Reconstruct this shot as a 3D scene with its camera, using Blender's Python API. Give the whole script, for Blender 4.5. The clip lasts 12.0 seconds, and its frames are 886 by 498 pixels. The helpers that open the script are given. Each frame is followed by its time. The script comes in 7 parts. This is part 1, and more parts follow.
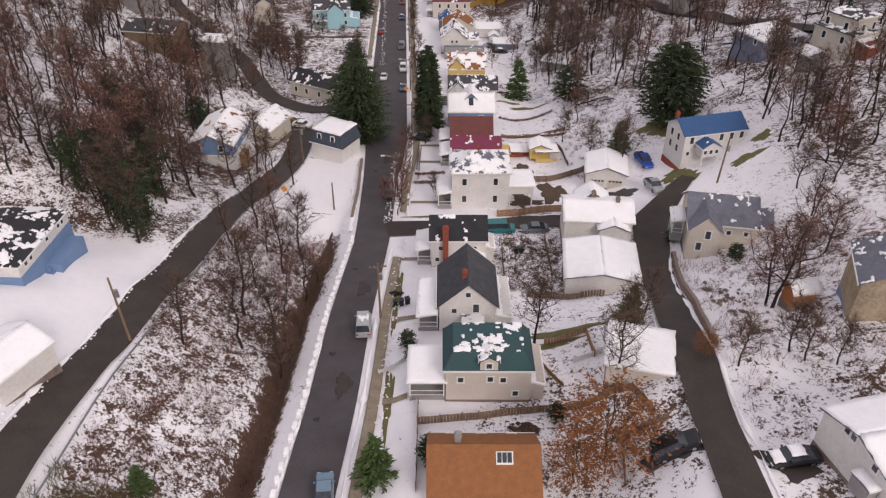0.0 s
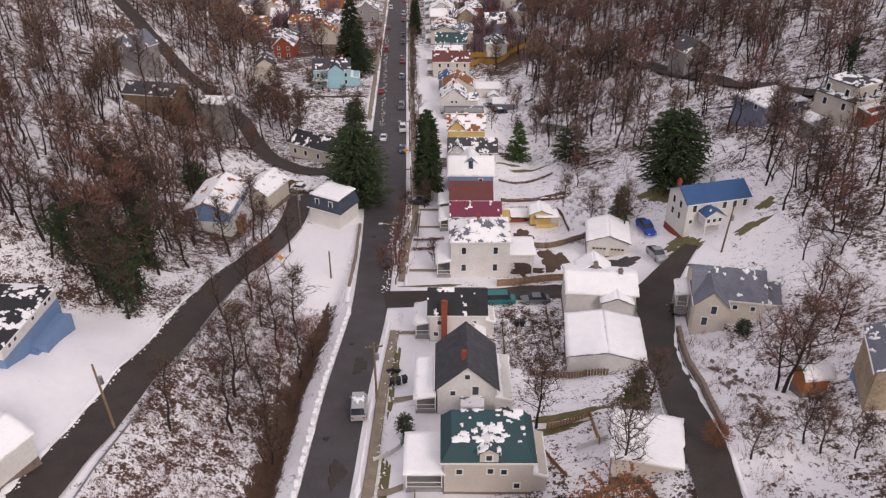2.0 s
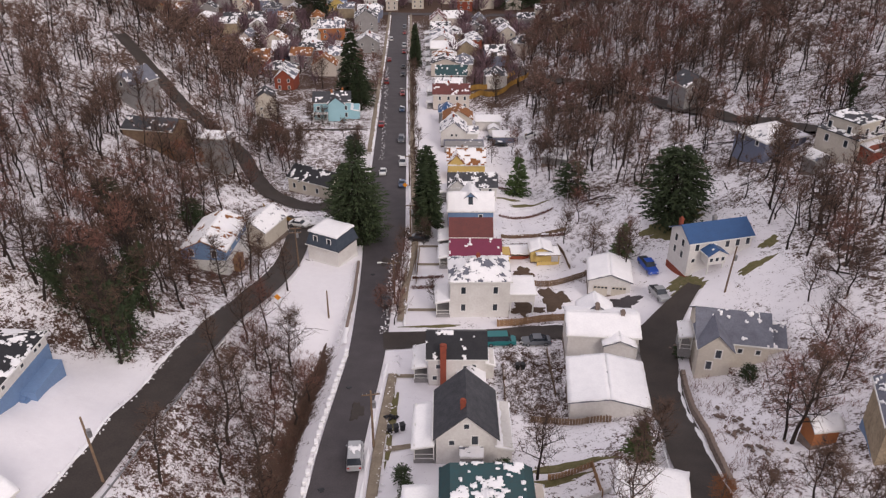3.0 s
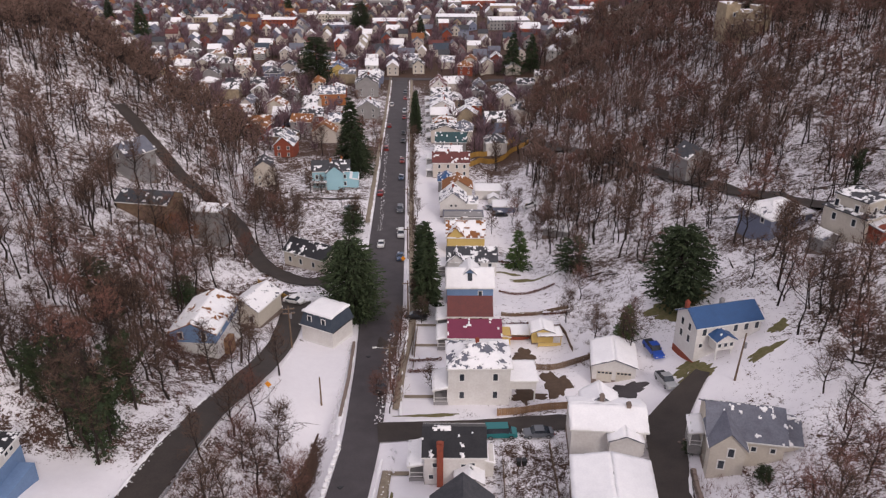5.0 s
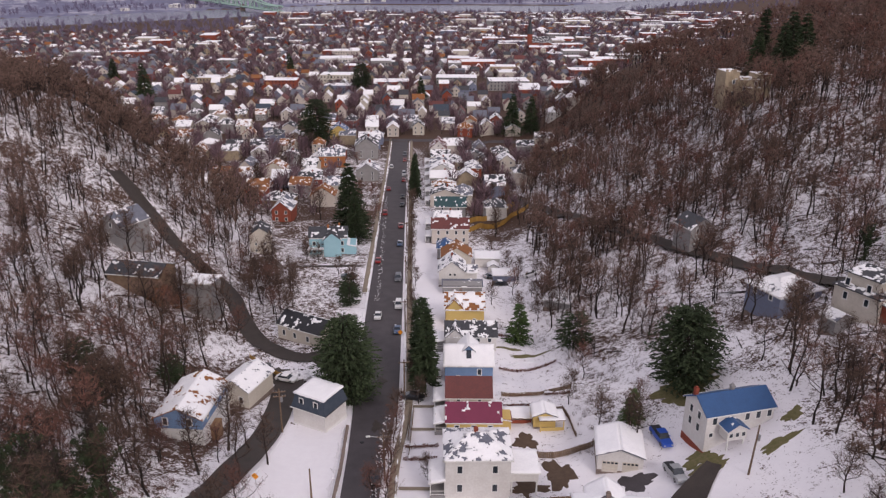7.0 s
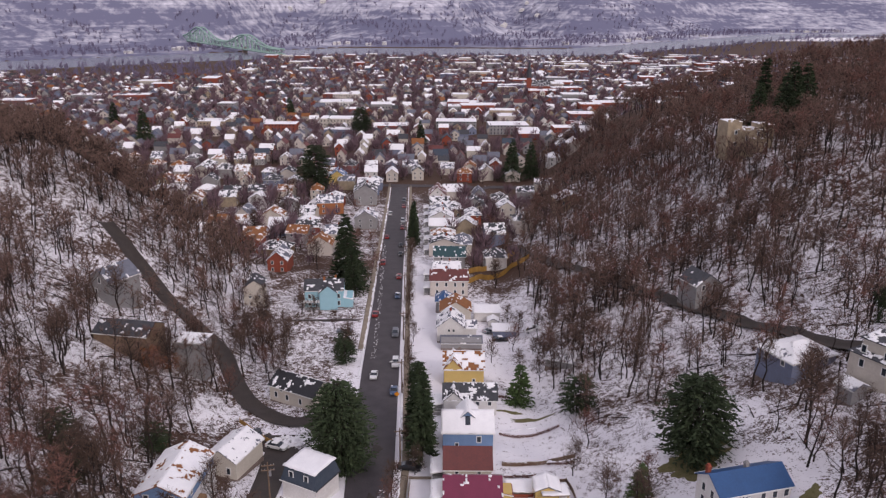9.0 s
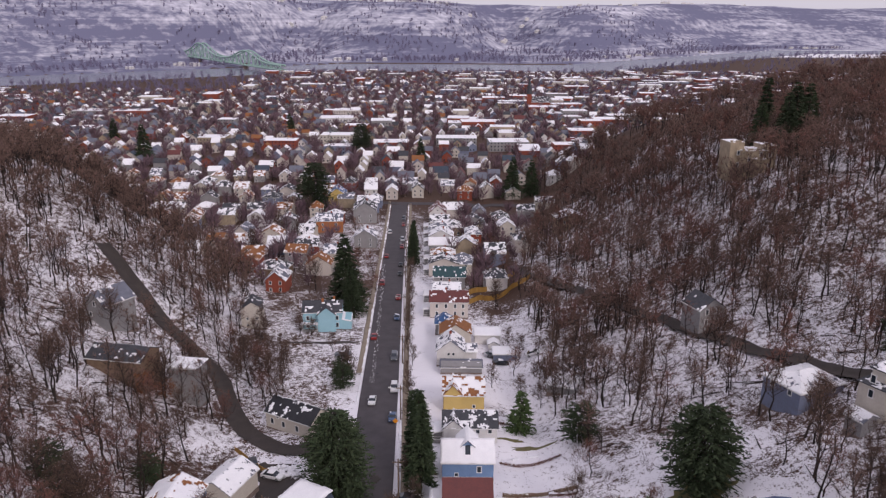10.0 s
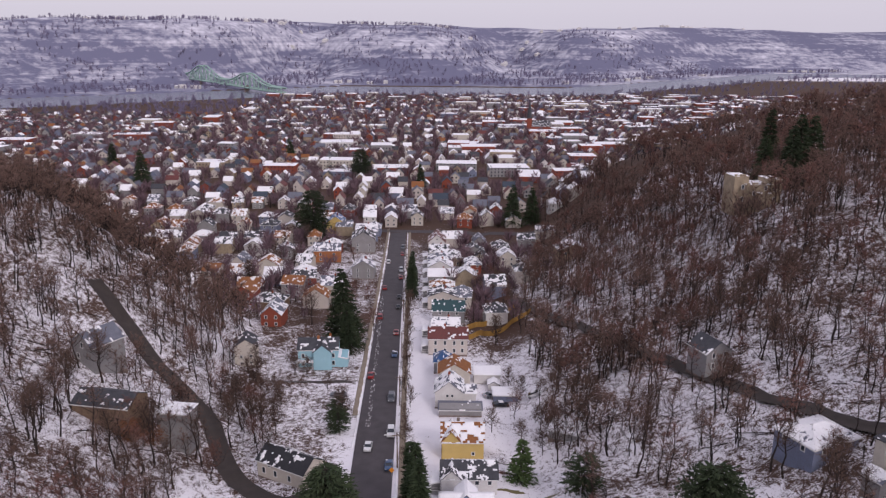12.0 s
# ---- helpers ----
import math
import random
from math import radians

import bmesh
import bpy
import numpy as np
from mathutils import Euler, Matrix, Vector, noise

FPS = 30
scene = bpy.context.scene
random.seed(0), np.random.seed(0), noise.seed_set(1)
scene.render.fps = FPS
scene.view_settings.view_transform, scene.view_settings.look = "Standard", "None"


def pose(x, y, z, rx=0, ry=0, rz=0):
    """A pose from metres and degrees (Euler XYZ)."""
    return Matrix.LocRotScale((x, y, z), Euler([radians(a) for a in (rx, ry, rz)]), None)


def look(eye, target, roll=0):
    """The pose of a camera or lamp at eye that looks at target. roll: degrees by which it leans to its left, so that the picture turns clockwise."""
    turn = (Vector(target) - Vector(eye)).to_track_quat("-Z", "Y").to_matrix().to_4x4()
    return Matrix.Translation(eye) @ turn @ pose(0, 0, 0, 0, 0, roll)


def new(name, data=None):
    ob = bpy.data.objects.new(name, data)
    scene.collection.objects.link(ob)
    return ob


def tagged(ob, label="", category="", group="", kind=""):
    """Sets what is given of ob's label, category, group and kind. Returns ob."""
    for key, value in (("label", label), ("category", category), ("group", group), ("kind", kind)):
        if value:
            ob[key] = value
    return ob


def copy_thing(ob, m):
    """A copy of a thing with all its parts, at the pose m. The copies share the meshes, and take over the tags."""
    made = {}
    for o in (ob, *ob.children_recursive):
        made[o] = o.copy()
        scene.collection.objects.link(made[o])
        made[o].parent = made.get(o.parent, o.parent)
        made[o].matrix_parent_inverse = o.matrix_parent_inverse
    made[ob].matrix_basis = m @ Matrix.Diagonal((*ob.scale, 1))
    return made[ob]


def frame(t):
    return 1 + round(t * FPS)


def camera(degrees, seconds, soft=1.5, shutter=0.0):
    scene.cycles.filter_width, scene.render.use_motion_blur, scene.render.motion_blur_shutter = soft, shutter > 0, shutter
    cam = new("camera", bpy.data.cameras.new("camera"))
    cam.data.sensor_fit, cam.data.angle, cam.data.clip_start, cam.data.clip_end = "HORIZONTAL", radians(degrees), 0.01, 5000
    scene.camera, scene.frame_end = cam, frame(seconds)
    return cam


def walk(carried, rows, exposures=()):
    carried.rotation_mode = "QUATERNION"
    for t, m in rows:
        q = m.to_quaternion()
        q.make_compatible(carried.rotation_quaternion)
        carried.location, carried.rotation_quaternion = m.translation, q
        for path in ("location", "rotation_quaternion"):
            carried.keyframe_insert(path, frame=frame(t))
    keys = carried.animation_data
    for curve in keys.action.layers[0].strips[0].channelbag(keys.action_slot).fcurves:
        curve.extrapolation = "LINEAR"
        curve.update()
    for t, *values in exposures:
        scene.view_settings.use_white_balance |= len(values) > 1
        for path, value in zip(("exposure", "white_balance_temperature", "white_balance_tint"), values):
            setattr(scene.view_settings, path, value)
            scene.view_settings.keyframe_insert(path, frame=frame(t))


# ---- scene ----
cam = camera(60.0, 12.0, soft=1.25)
ROWS = [
    (0, 0.0, 0.0, 63.0, 55.282, -0.188, -0.012),
    (0.5, 0.081, 0.998, 63.356, 56.098, -0.187, 0.003),
    (1, 0.112, 2.071, 63.795, 56.946, -0.19, 0.008),
    (1.5, 0.208, 3.2, 64.316, 57.826, -0.17, 0.023),
    (2, 0.279, 4.378, 64.758, 58.778, -0.183, 0.045),
    (2.5, 0.427, 5.64, 65.252, 59.742, -0.154, 0.073),
    (3, 0.562, 6.996, 65.841, 60.724, -0.129, 0.097),
    (5, 1.116, 12.842, 68.02, 64.857, -0.118, 0.192),
    (5.5, 1.258, 14.356, 68.643, 65.86, -0.14, 0.227),
    (6, 1.411, 15.867, 69.21, 66.875, -0.148, 0.253),
    (6.5, 1.495, 17.381, 69.868, 67.873, -0.169, 0.257),
    (7, 1.602, 18.95, 70.407, 68.837, -0.193, 0.268),
    (7.5, 1.695, 20.579, 70.886, 69.723, -0.21, 0.267),
    (9.5, 2.002, 27.138, 73.346, 72.27, -0.283, 0.307),
    (10, 2.023, 28.714, 73.953, 72.801, -0.329, 0.324),
    (10.5, 2.108, 30.318, 74.678, 73.286, -0.348, 0.337),
    (11, 2.177, 31.946, 75.521, 73.659, -0.402, 0.354),
    (11.5, 2.219, 33.46, 76.199, 74.016, -0.429, 0.367),
    (12, 2.308, 34.989, 77.04, 74.327, -0.461, 0.369),
]
walk(cam, [(t, pose(x, y, z, rx, ry, rz)) for t, x, y, z, rx, ry, rz in ROWS], exposures=((0.0, 0.36, 6950, 15), (6.0, 0.28, 6750, 17), (12.0, 0.17, 6330, 21)))

# ---- light: a bright overcast winter day ----
world = bpy.data.worlds.new("overcast_sky")
scene.world = world
world.use_nodes = True
wn, wl = world.node_tree.nodes, world.node_tree.links
sky = wn.new("ShaderNodeTexSky")
sky.sky_type, sky.sun_disc = "NISHITA", False
sky.sun_elevation, sky.sun_rotation = radians(32), radians(150)
sky.air_density, sky.dust_density, sky.ozone_density = 1.0, 3.0, 1.0
cloud = wn.new("ShaderNodeMix")
cloud.data_type = "RGBA"
cloud.inputs[0].default_value = 0.8
cloud.inputs[7].default_value = (6.3, 6.15, 6.65, 1)
wl.new(sky.outputs[0], cloud.inputs[6])
back = wn["Background"]
back.inputs[1].default_value = 0.105
wl.new(cloud.outputs[2], back.inputs[0])

sun = new("sun", bpy.data.lights.new("sun", "SUN"))
sun.data.energy, sun.data.angle, sun.data.color = 1.0, radians(14), (1.0, 0.96, 0.92)
sun.matrix_world = look((0, 0, 0), (-math.sin(radians(150)) * 0.85, math.cos(radians(150)) * -0.85, -0.55))


# ---- materials ----
def material(name, base, rough=0.85, metal=0.0, second=None, size=1.0, amount=0.5, bump=0.0, per_object=0.0, island=0.0, spec=0.3, fine=6.0):
    """A surface of a base colour that shifts to a second one in patches of about size metres, with finer grain and relief."""
    m = bpy.data.materials.new(name)
    m.use_nodes = True
    n, l = m.node_tree.nodes, m.node_tree.links
    bs = n["Principled BSDF"]
    bs.inputs["Roughness"].default_value, bs.inputs["Metallic"].default_value = rough, metal
    bs.inputs["Specular IOR Level"].default_value = spec
    second = second or tuple(c * 0.7 for c in base)
    co = n.new("ShaderNodeTexCoord")
    big = n.new("ShaderNodeTexNoise")
    big.inputs["Scale"].default_value, big.inputs["Detail"].default_value = 1.0 / size, 5.0
    small = n.new("ShaderNodeTexNoise")
    small.inputs["Scale"].default_value, small.inputs["Detail"].default_value = fine / size, 3.0
    l.new(co.outputs["Object"], big.inputs["Vector"])
    l.new(co.outputs["Object"], small.inputs["Vector"])
    ad = n.new("ShaderNodeMath")
    ad.operation = "ADD"
    l.new(big.outputs["Fac"], ad.inputs[0])
    l.new(small.outputs["Fac"], ad.inputs[1])
    ramp = n.new("ShaderNodeMapRange")
    ramp.inputs["From Min"].default_value, ramp.inputs["From Max"].default_value = 0.75, 1.3
    ramp.inputs["To Max"].default_value = amount
    l.new(ad.outputs[0], ramp.inputs["Value"])
    mix = n.new("ShaderNodeMix")
    mix.data_type = "RGBA"
    mix.inputs[6].default_value, mix.inputs[7].default_value = (*base, 1), (*second, 1)
    l.new(ramp.outputs[0], mix.inputs[0])
    out = mix.outputs[2]
    if per_object or island:
        hsv = n.new("ShaderNodeHueSaturation")
        src = n.new("ShaderNodeObjectInfo").outputs["Random"] if per_object else n.new("ShaderNodeNewGeometry").outputs["Random Per Island"]
        k = per_object or island
        mr = n.new("ShaderNodeMapRange")
        mr.inputs["To Min"].default_value, mr.inputs["To Max"].default_value = 1 - k, 1 + k
        l.new(src, mr.inputs["Value"])
        l.new(mr.outputs[0], hsv.inputs["Value"])
        l.new(out, hsv.inputs["Color"])
        out = hsv.outputs[0]
    l.new(out, bs.inputs["Base Color"])
    if bump:
        bp = n.new("ShaderNodeBump")
        bp.inputs["Strength"].default_value, bp.inputs["Distance"].default_value = min(1, bump), 0.05
        l.new(small.outputs["Fac"], bp.inputs["Height"])
        l.new(bp.outputs[0], bs.inputs["Normal"])
    return m


def ground_material():
    """Thin snow over leaf litter; the attribute cover says how much litter shows."""
    m = bpy.data.materials.new("snowy_ground")
    m.use_nodes = True
    n, l = m.node_tree.nodes, m.node_tree.links
    bs = n["Principled BSDF"]
    bs.inputs["Roughness"].default_value = 0.85
    bs.inputs["Specular IOR Level"].default_value = 0.2
    co = n.new("ShaderNodeTexCoord").outputs["Object"]
    fields = []
    for scale, detail in ((0.09, 3), (0.8, 6), (3.0, 6), (0.02, 4)):
        t = n.new("ShaderNodeTexNoise")
        t.inputs["Scale"].default_value, t.inputs["Detail"].default_value, t.inputs["Roughness"].default_value = scale, detail, 0.72
        l.new(co, t.inputs["Vector"])
        fields.append(t.outputs["Fac"])
    cover = n.new("ShaderNodeAttribute")
    cover.attribute_name = "cover"

    def maths(op, a, b):
        k = n.new("ShaderNodeMath")
        k.operation = op
        for i, v in enumerate((a, b)):
            if isinstance(v, (int, float)):
                k.inputs[i].default_value = v
            else:
                l.new(v, k.inputs[i])
        return k.outputs[0]

    s = maths("ADD", maths("MULTIPLY", fields[0], 0.55), maths("ADD", maths("MULTIPLY", fields[1], 0.8), maths("MULTIPLY", fields[2], 0.95)))
    s = maths("ADD", s, cover.outputs["Fac"])
    ramp = n.new("ShaderNodeMapRange")
    ramp.inputs["From Min"].default_value, ramp.inputs["From Max"].default_value = 1.5, 1.57
    l.new(s, ramp.inputs["Value"])
    litter = n.new("ShaderNodeMix")
    litter.data_type = "RGBA"
    litter.inputs[6].default_value, litter.inputs[7].default_value = (0.04, 0.024, 0.018, 1), (0.12, 0.07, 0.05, 1)
    l.new(fields[2], litter.inputs[0])
    snow = n.new("ShaderNodeMix")
    snow.data_type = "RGBA"
    snow.inputs[6].default_value, snow.inputs[7].default_value = (0.88, 0.86, 0.89, 1), (0.76, 0.73, 0.77, 1)
    l.new(fields[1], snow.inputs[0])
    mix = n.new("ShaderNodeMix")
    mix.data_type = "RGBA"
    l.new(ramp.outputs[0], mix.inputs[0])
    l.new(snow.outputs[2], mix.inputs[6])
    l.new(litter.outputs[2], mix.inputs[7])
    l.new(mix.outputs[2], bs.inputs["Base Color"])
    bp = n.new("ShaderNodeBump")
    bp.inputs["Strength"].default_value, bp.inputs["Distance"].default_value = 0.5, 0.15
    l.new(fields[1], bp.inputs["Height"])
    l.new(bp.outputs[0], bs.inputs["Normal"])
    return m


GROUND = ground_material()


def hazed_hill_material():
    """Wooded river hills: bare woods, snow on ledges and open slopes; distance haze is painted into both colours."""
    m = bpy.data.materials.new("hazed_wooded_hill")
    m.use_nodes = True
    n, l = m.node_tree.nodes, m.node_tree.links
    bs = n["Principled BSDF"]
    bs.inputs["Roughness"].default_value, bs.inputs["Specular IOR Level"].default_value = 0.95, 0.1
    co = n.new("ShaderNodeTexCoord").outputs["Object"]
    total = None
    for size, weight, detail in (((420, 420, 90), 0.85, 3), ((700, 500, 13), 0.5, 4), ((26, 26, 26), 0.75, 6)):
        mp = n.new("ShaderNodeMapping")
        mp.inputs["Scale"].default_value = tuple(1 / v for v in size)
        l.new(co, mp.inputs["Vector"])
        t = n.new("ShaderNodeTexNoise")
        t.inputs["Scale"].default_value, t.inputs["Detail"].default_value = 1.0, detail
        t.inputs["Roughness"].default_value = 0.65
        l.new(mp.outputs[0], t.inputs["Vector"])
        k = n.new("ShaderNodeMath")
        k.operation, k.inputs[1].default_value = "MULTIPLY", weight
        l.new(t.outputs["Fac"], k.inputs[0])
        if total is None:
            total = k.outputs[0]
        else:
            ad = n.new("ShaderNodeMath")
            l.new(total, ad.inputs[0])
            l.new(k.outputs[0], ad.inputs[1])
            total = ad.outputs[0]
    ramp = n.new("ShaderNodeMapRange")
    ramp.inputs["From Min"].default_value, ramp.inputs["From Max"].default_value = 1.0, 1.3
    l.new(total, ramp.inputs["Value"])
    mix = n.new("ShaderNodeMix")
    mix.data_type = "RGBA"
    # mauve-blue woods and lilac snow: aerial haze mixed into the base colours
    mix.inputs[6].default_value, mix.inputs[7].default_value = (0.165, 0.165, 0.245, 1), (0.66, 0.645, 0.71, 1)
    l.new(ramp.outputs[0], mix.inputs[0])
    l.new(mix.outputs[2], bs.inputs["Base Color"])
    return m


HAZED_HILL = hazed_hill_material()
SNOW = material("snow", (0.9, 0.89, 0.91), 0.8, second=(0.79, 0.78, 0.81), size=1.5, amount=0.7, bump=0.3, spec=0.2)
ASPHALT = material("asphalt", (0.056, 0.049, 0.053), 0.75, second=(0.088, 0.077, 0.083), size=3.0, amount=0.9, bump=0.2, fine=18)
WET = material("old_asphalt", (0.06, 0.048, 0.042), 0.7, second=(0.035, 0.028, 0.026), size=2.5, amount=0.9, bump=0.2, fine=14)
CONCRETE = material("concrete", (0.3, 0.25, 0.19), 0.9, second=(0.17, 0.13, 0.1), size=1.2, amount=0.8, bump=0.3)
MUD = material("wet_brown_mud", (0.12, 0.08, 0.055), 0.85, second=(0.07, 0.045, 0.033), size=1.0, amount=0.9, bump=0.5)
CREEK = material("creek_bed", (0.05, 0.032, 0.026), 0.8, second=(0.11, 0.06, 0.045), size=0.8, amount=0.9, bump=0.8)
WATER = material("river_water", (0.17, 0.18, 0.23), 0.25, second=(0.22, 0.23, 0.28), size=80, amount=0.6)
GLASS = material("window_glass", (0.02, 0.025, 0.035), 0.08, second=(0.05, 0.06, 0.075), size=0.8, amount=0.8, spec=0.6)
TRIM = material("white_trim", (0.74, 0.73, 0.71), 0.6, size=0.8, amount=0.3)
WHITE = material("white_siding", (0.7, 0.68, 0.66), 0.7, second=(0.5, 0.46, 0.44), size=2.2, amount=0.5, bump=0.15)
CREAM = material("cream_siding", (0.6, 0.55, 0.48), 0.75, second=(0.46, 0.41, 0.35), size=2.0, amount=0.6, bump=0.15)
BEIGE = material("beige_siding", (0.58, 0.52, 0.47), 0.75, second=(0.46, 0.41, 0.37), size=2.0, amount=0.5, bump=0.15)
YELLOW = material("yellow_siding", (0.62, 0.45, 0.16), 0.75, second=(0.5, 0.35, 0.13), size=2.0, amount=0.5)
BLUE = material("blue_siding", (0.17, 0.27, 0.44), 0.7, second=(0.13, 0.2, 0.34), size=1.5, amount=0.6)
CYAN = material("pale_blue_siding", (0.33, 0.55, 0.62), 0.7, second=(0.26, 0.46, 0.53), size=1.5, amount=0.5)
GREY = material("grey_siding", (0.3, 0.29, 0.29), 0.75, second=(0.2, 0.19, 0.19), size=1.8, amount=0.6)
SLATE = material("slate_blue_siding", (0.2, 0.23, 0.33), 0.75, second=(0.15, 0.16, 0.2), size=1.5, amount=0.7)
BRICK = material("red_brick", (0.3, 0.075, 0.045), 0.9, second=(0.18, 0.05, 0.035), size=0.5, amount=0.8, bump=0.5)
ORANGE = material("orange_brick", (0.42, 0.16, 0.06), 0.9, second=(0.3, 0.11, 0.05), size=0.8, amount=0.8, bump=0.4)
STONE = material("foundation_stone", (0.26, 0.2, 0.17), 0.95, second=(0.13, 0.1, 0.09), size=0.6, amount=0.9, bump=0.7)
NAVY = material("dark_slate_shingle", (0.045, 0.06, 0.085), 0.8, second=(0.075, 0.09, 0.115), size=0.9, amount=0.8, bump=0.3)
SAND = material("sandstone", (0.42, 0.34, 0.24), 0.95, second=(0.22, 0.17, 0.12), size=2.0, amount=0.9, bump=0.6)
WOOD = material("weathered_wood", (0.22, 0.15, 0.10), 0.9, second=(0.11, 0.075, 0.055), size=0.7, amount=0.9, bump=0.4, per_object=0.2)
FENCE = material("tan_fence_wood", (0.36, 0.22, 0.12), 0.9, second=(0.22, 0.13, 0.08), size=0.6, amount=0.8, per_object=0.15)
GOLD = material("ochre_fence_wood", (0.42, 0.24, 0.06), 0.85, second=(0.3, 0.17, 0.05), size=0.8, amount=0.8, per_object=0.12)
R_DARK = material("charcoal_shingle", (0.045, 0.047, 0.055), 0.85, second=(0.085, 0.085, 0.095), size=0.9, amount=0.9, bump=0.4)
R_BLACK = material("black_metal_roof", (0.018, 0.018, 0.022), 0.5, second=(0.04, 0.04, 0.045), size=1.5, amount=0.6)
R_GREEN = material("green_shingle", (0.03, 0.085, 0.095), 0.8, second=(0.045, 0.07, 0.075), size=0.9, amount=0.9, bump=0.4)
R_BROWN = material("tan_brown_shingle", (0.3, 0.125, 0.05), 0.9, second=(0.2, 0.085, 0.04), size=0.6, amount=0.9, bump=0.4)
R_RED = material("dark_red_metal_roof", (0.16, 0.05, 0.045), 0.6, second=(0.1, 0.04, 0.04), size=1.5, amount=0.7)
R_PURPLE = material("plum_metal_roof", (0.2, 0.035, 0.075), 0.5, second=(0.15, 0.03, 0.06), size=1.5, amount=0.6)
R_BLUE = material("blue_metal_roof", (0.035, 0.095, 0.23), 0.45, second=(0.03, 0.07, 0.17), size=1.5, amount=0.6)
R_GREY = material("grey_slate_roof", (0.17, 0.18, 0.22), 0.7, second=(0.11, 0.11, 0.14), size=1.2, amount=0.9, bump=0.3)
BARK = material("bark", (0.04, 0.029, 0.025), 0.95, second=(0.02, 0.014, 0.012), size=0.5, amount=0.9, bump=0.8, per_object=0.3)
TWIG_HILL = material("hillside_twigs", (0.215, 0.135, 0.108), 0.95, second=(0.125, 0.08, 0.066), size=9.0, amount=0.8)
# twigs of the far hills, their blue-violet cast is painted haze
HAZED_TWIG = material("hazed_hill_twigs", (0.19, 0.165, 0.25), 0.95, second=(0.14, 0.12, 0.19), size=60, amount=0.8)
TWIG = material("bare_twigs", (0.125, 0.08, 0.06), 0.95, second=(0.07, 0.045, 0.036), size=3.0, amount=0.8, per_object=0.25)
TWIG_RED = material("reddish_twigs", (0.22, 0.105, 0.082), 0.95, second=(0.11, 0.06, 0.05), size=3.0, amount=0.8, per_object=0.2)
# town crowns: brown twigs lightened towards purple, haze put into the colour
TOWN_TWIG_HAZED = material("hazed_bare_crowns", (0.2, 0.13, 0.15), 0.95, second=(0.11, 0.07, 0.085), size=25, amount=0.8, island=0.25)
RUST = material("rust_leaves", (0.26, 0.1, 0.035), 0.9, second=(0.15, 0.065, 0.03), size=0.8, amount=0.9)
NEEDLE = material("evergreen_needles", (0.026, 0.043, 0.02), 0.85, second=(0.05, 0.066, 0.03), size=1.2, amount=0.9, per_object=0.25)
BRIGHT = material("bright_green_leaves", (0.05, 0.09, 0.028), 0.85, second=(0.085, 0.12, 0.04), size=0.8, amount=0.9)
OLIVE = material("olive_leaves", (0.11, 0.11, 0.05), 0.85, second=(0.16, 0.14, 0.07), size=0.8, amount=0.9)
GRASS = material("winter_grass", (0.11, 0.105, 0.04), 0.95, second=(0.2, 0.165, 0.09), size=0.6, amount=0.9, bump=0.6)
TYRE = material("tyre_rubber", (0.02, 0.02, 0.02), 0.9)
STEEL = material("galvanised_steel", (0.35, 0.35, 0.36), 0.45, 0.8, size=0.5, amount=0.4)
LAMP = material("lamp_lens", (0.6, 0.6, 0.58), 0.2)
TAIL = material("red_lens", (0.35, 0.02, 0.02), 0.3)
TRUSS = material("pale_green_steel", (0.33, 0.48, 0.42), 0.6, second=(0.26, 0.38, 0.34), size=12, amount=0.6)
SIGN = material("orange_sign_face", (0.75, 0.28, 0.02), 0.6, size=0.5, amount=0.2)


# ---- mesh helpers ----
def mesh_of(name, verts, faces, mats, indices=None):
    me = bpy.data.meshes.new(name)
    verts = np.asarray(verts, np.float32)
    faces = np.asarray(faces, np.int32)
    k = faces.shape[1]
    me.vertices.add(len(verts))
    me.vertices.foreach_set("co", verts.ravel())
    me.loops.add(faces.size)
    me.loops.foreach_set("vertex_index", faces.ravel())
    me.polygons.add(len(faces))
    me.polygons.foreach_set("loop_start", np.arange(0, faces.size, k, dtype=np.int32))
    me.polygons.foreach_set("loop_total", np.full(len(faces), k, np.int32))
    for m in (mats if isinstance(mats, (list, tuple)) else [mats]):
        me.materials.append(m)
    if indices is not None:
        me.polygons.foreach_set("material_index", np.asarray(indices, np.int32))
    me.update(calc_edges=True)
    return me


def part(name, bm, mat, parent=None, label=""):
    """Links a bmesh as one mesh object under a thing or a part."""
    me = bpy.data.meshes.new(name)
    bm.to_mesh(me)
    bm.free()
    me.materials.append(mat)
    ob = new(name, me)
    ob.parent = parent
    return tagged(ob, label)


def share(name, me, parent, m, label=""):
    ob = new(name, me)
    ob.parent = parent
    ob.matrix_basis = m
    return tagged(ob, label)


def box(bm, x0, x1, y0, y1, z0, z1):
    v = [bm.verts.new(p) for p in ((x0, y0, z0), (x1, y0, z0), (x1, y1, z0), (x0, y1, z0), (x0, y0, z1), (x1, y0, z1), (x1, y1, z1), (x0, y1, z1))]
    for f in ((3, 2, 1, 0), (4, 5, 6, 7), (0, 1, 5, 4), (1, 2, 6, 5), (2, 3, 7, 6), (3, 0, 4, 7)):
        bm.faces.new([v[i] for i in f])
    return v


def slab(bm, corners, thick):
    """A plate: its upper face has these corners, in order against the clock from above."""
    up = [bm.verts.new(c) for c in corners]
    lo = [bm.verts.new((c[0], c[1], c[2] - thick)) for c in corners]
    bm.faces.new(up)
    bm.faces.new(lo[::-1])
    n = len(up)
    for i in range(n):
        bm.faces.new((lo[i], lo[(i + 1) % n], up[(i + 1) % n], up[i]))


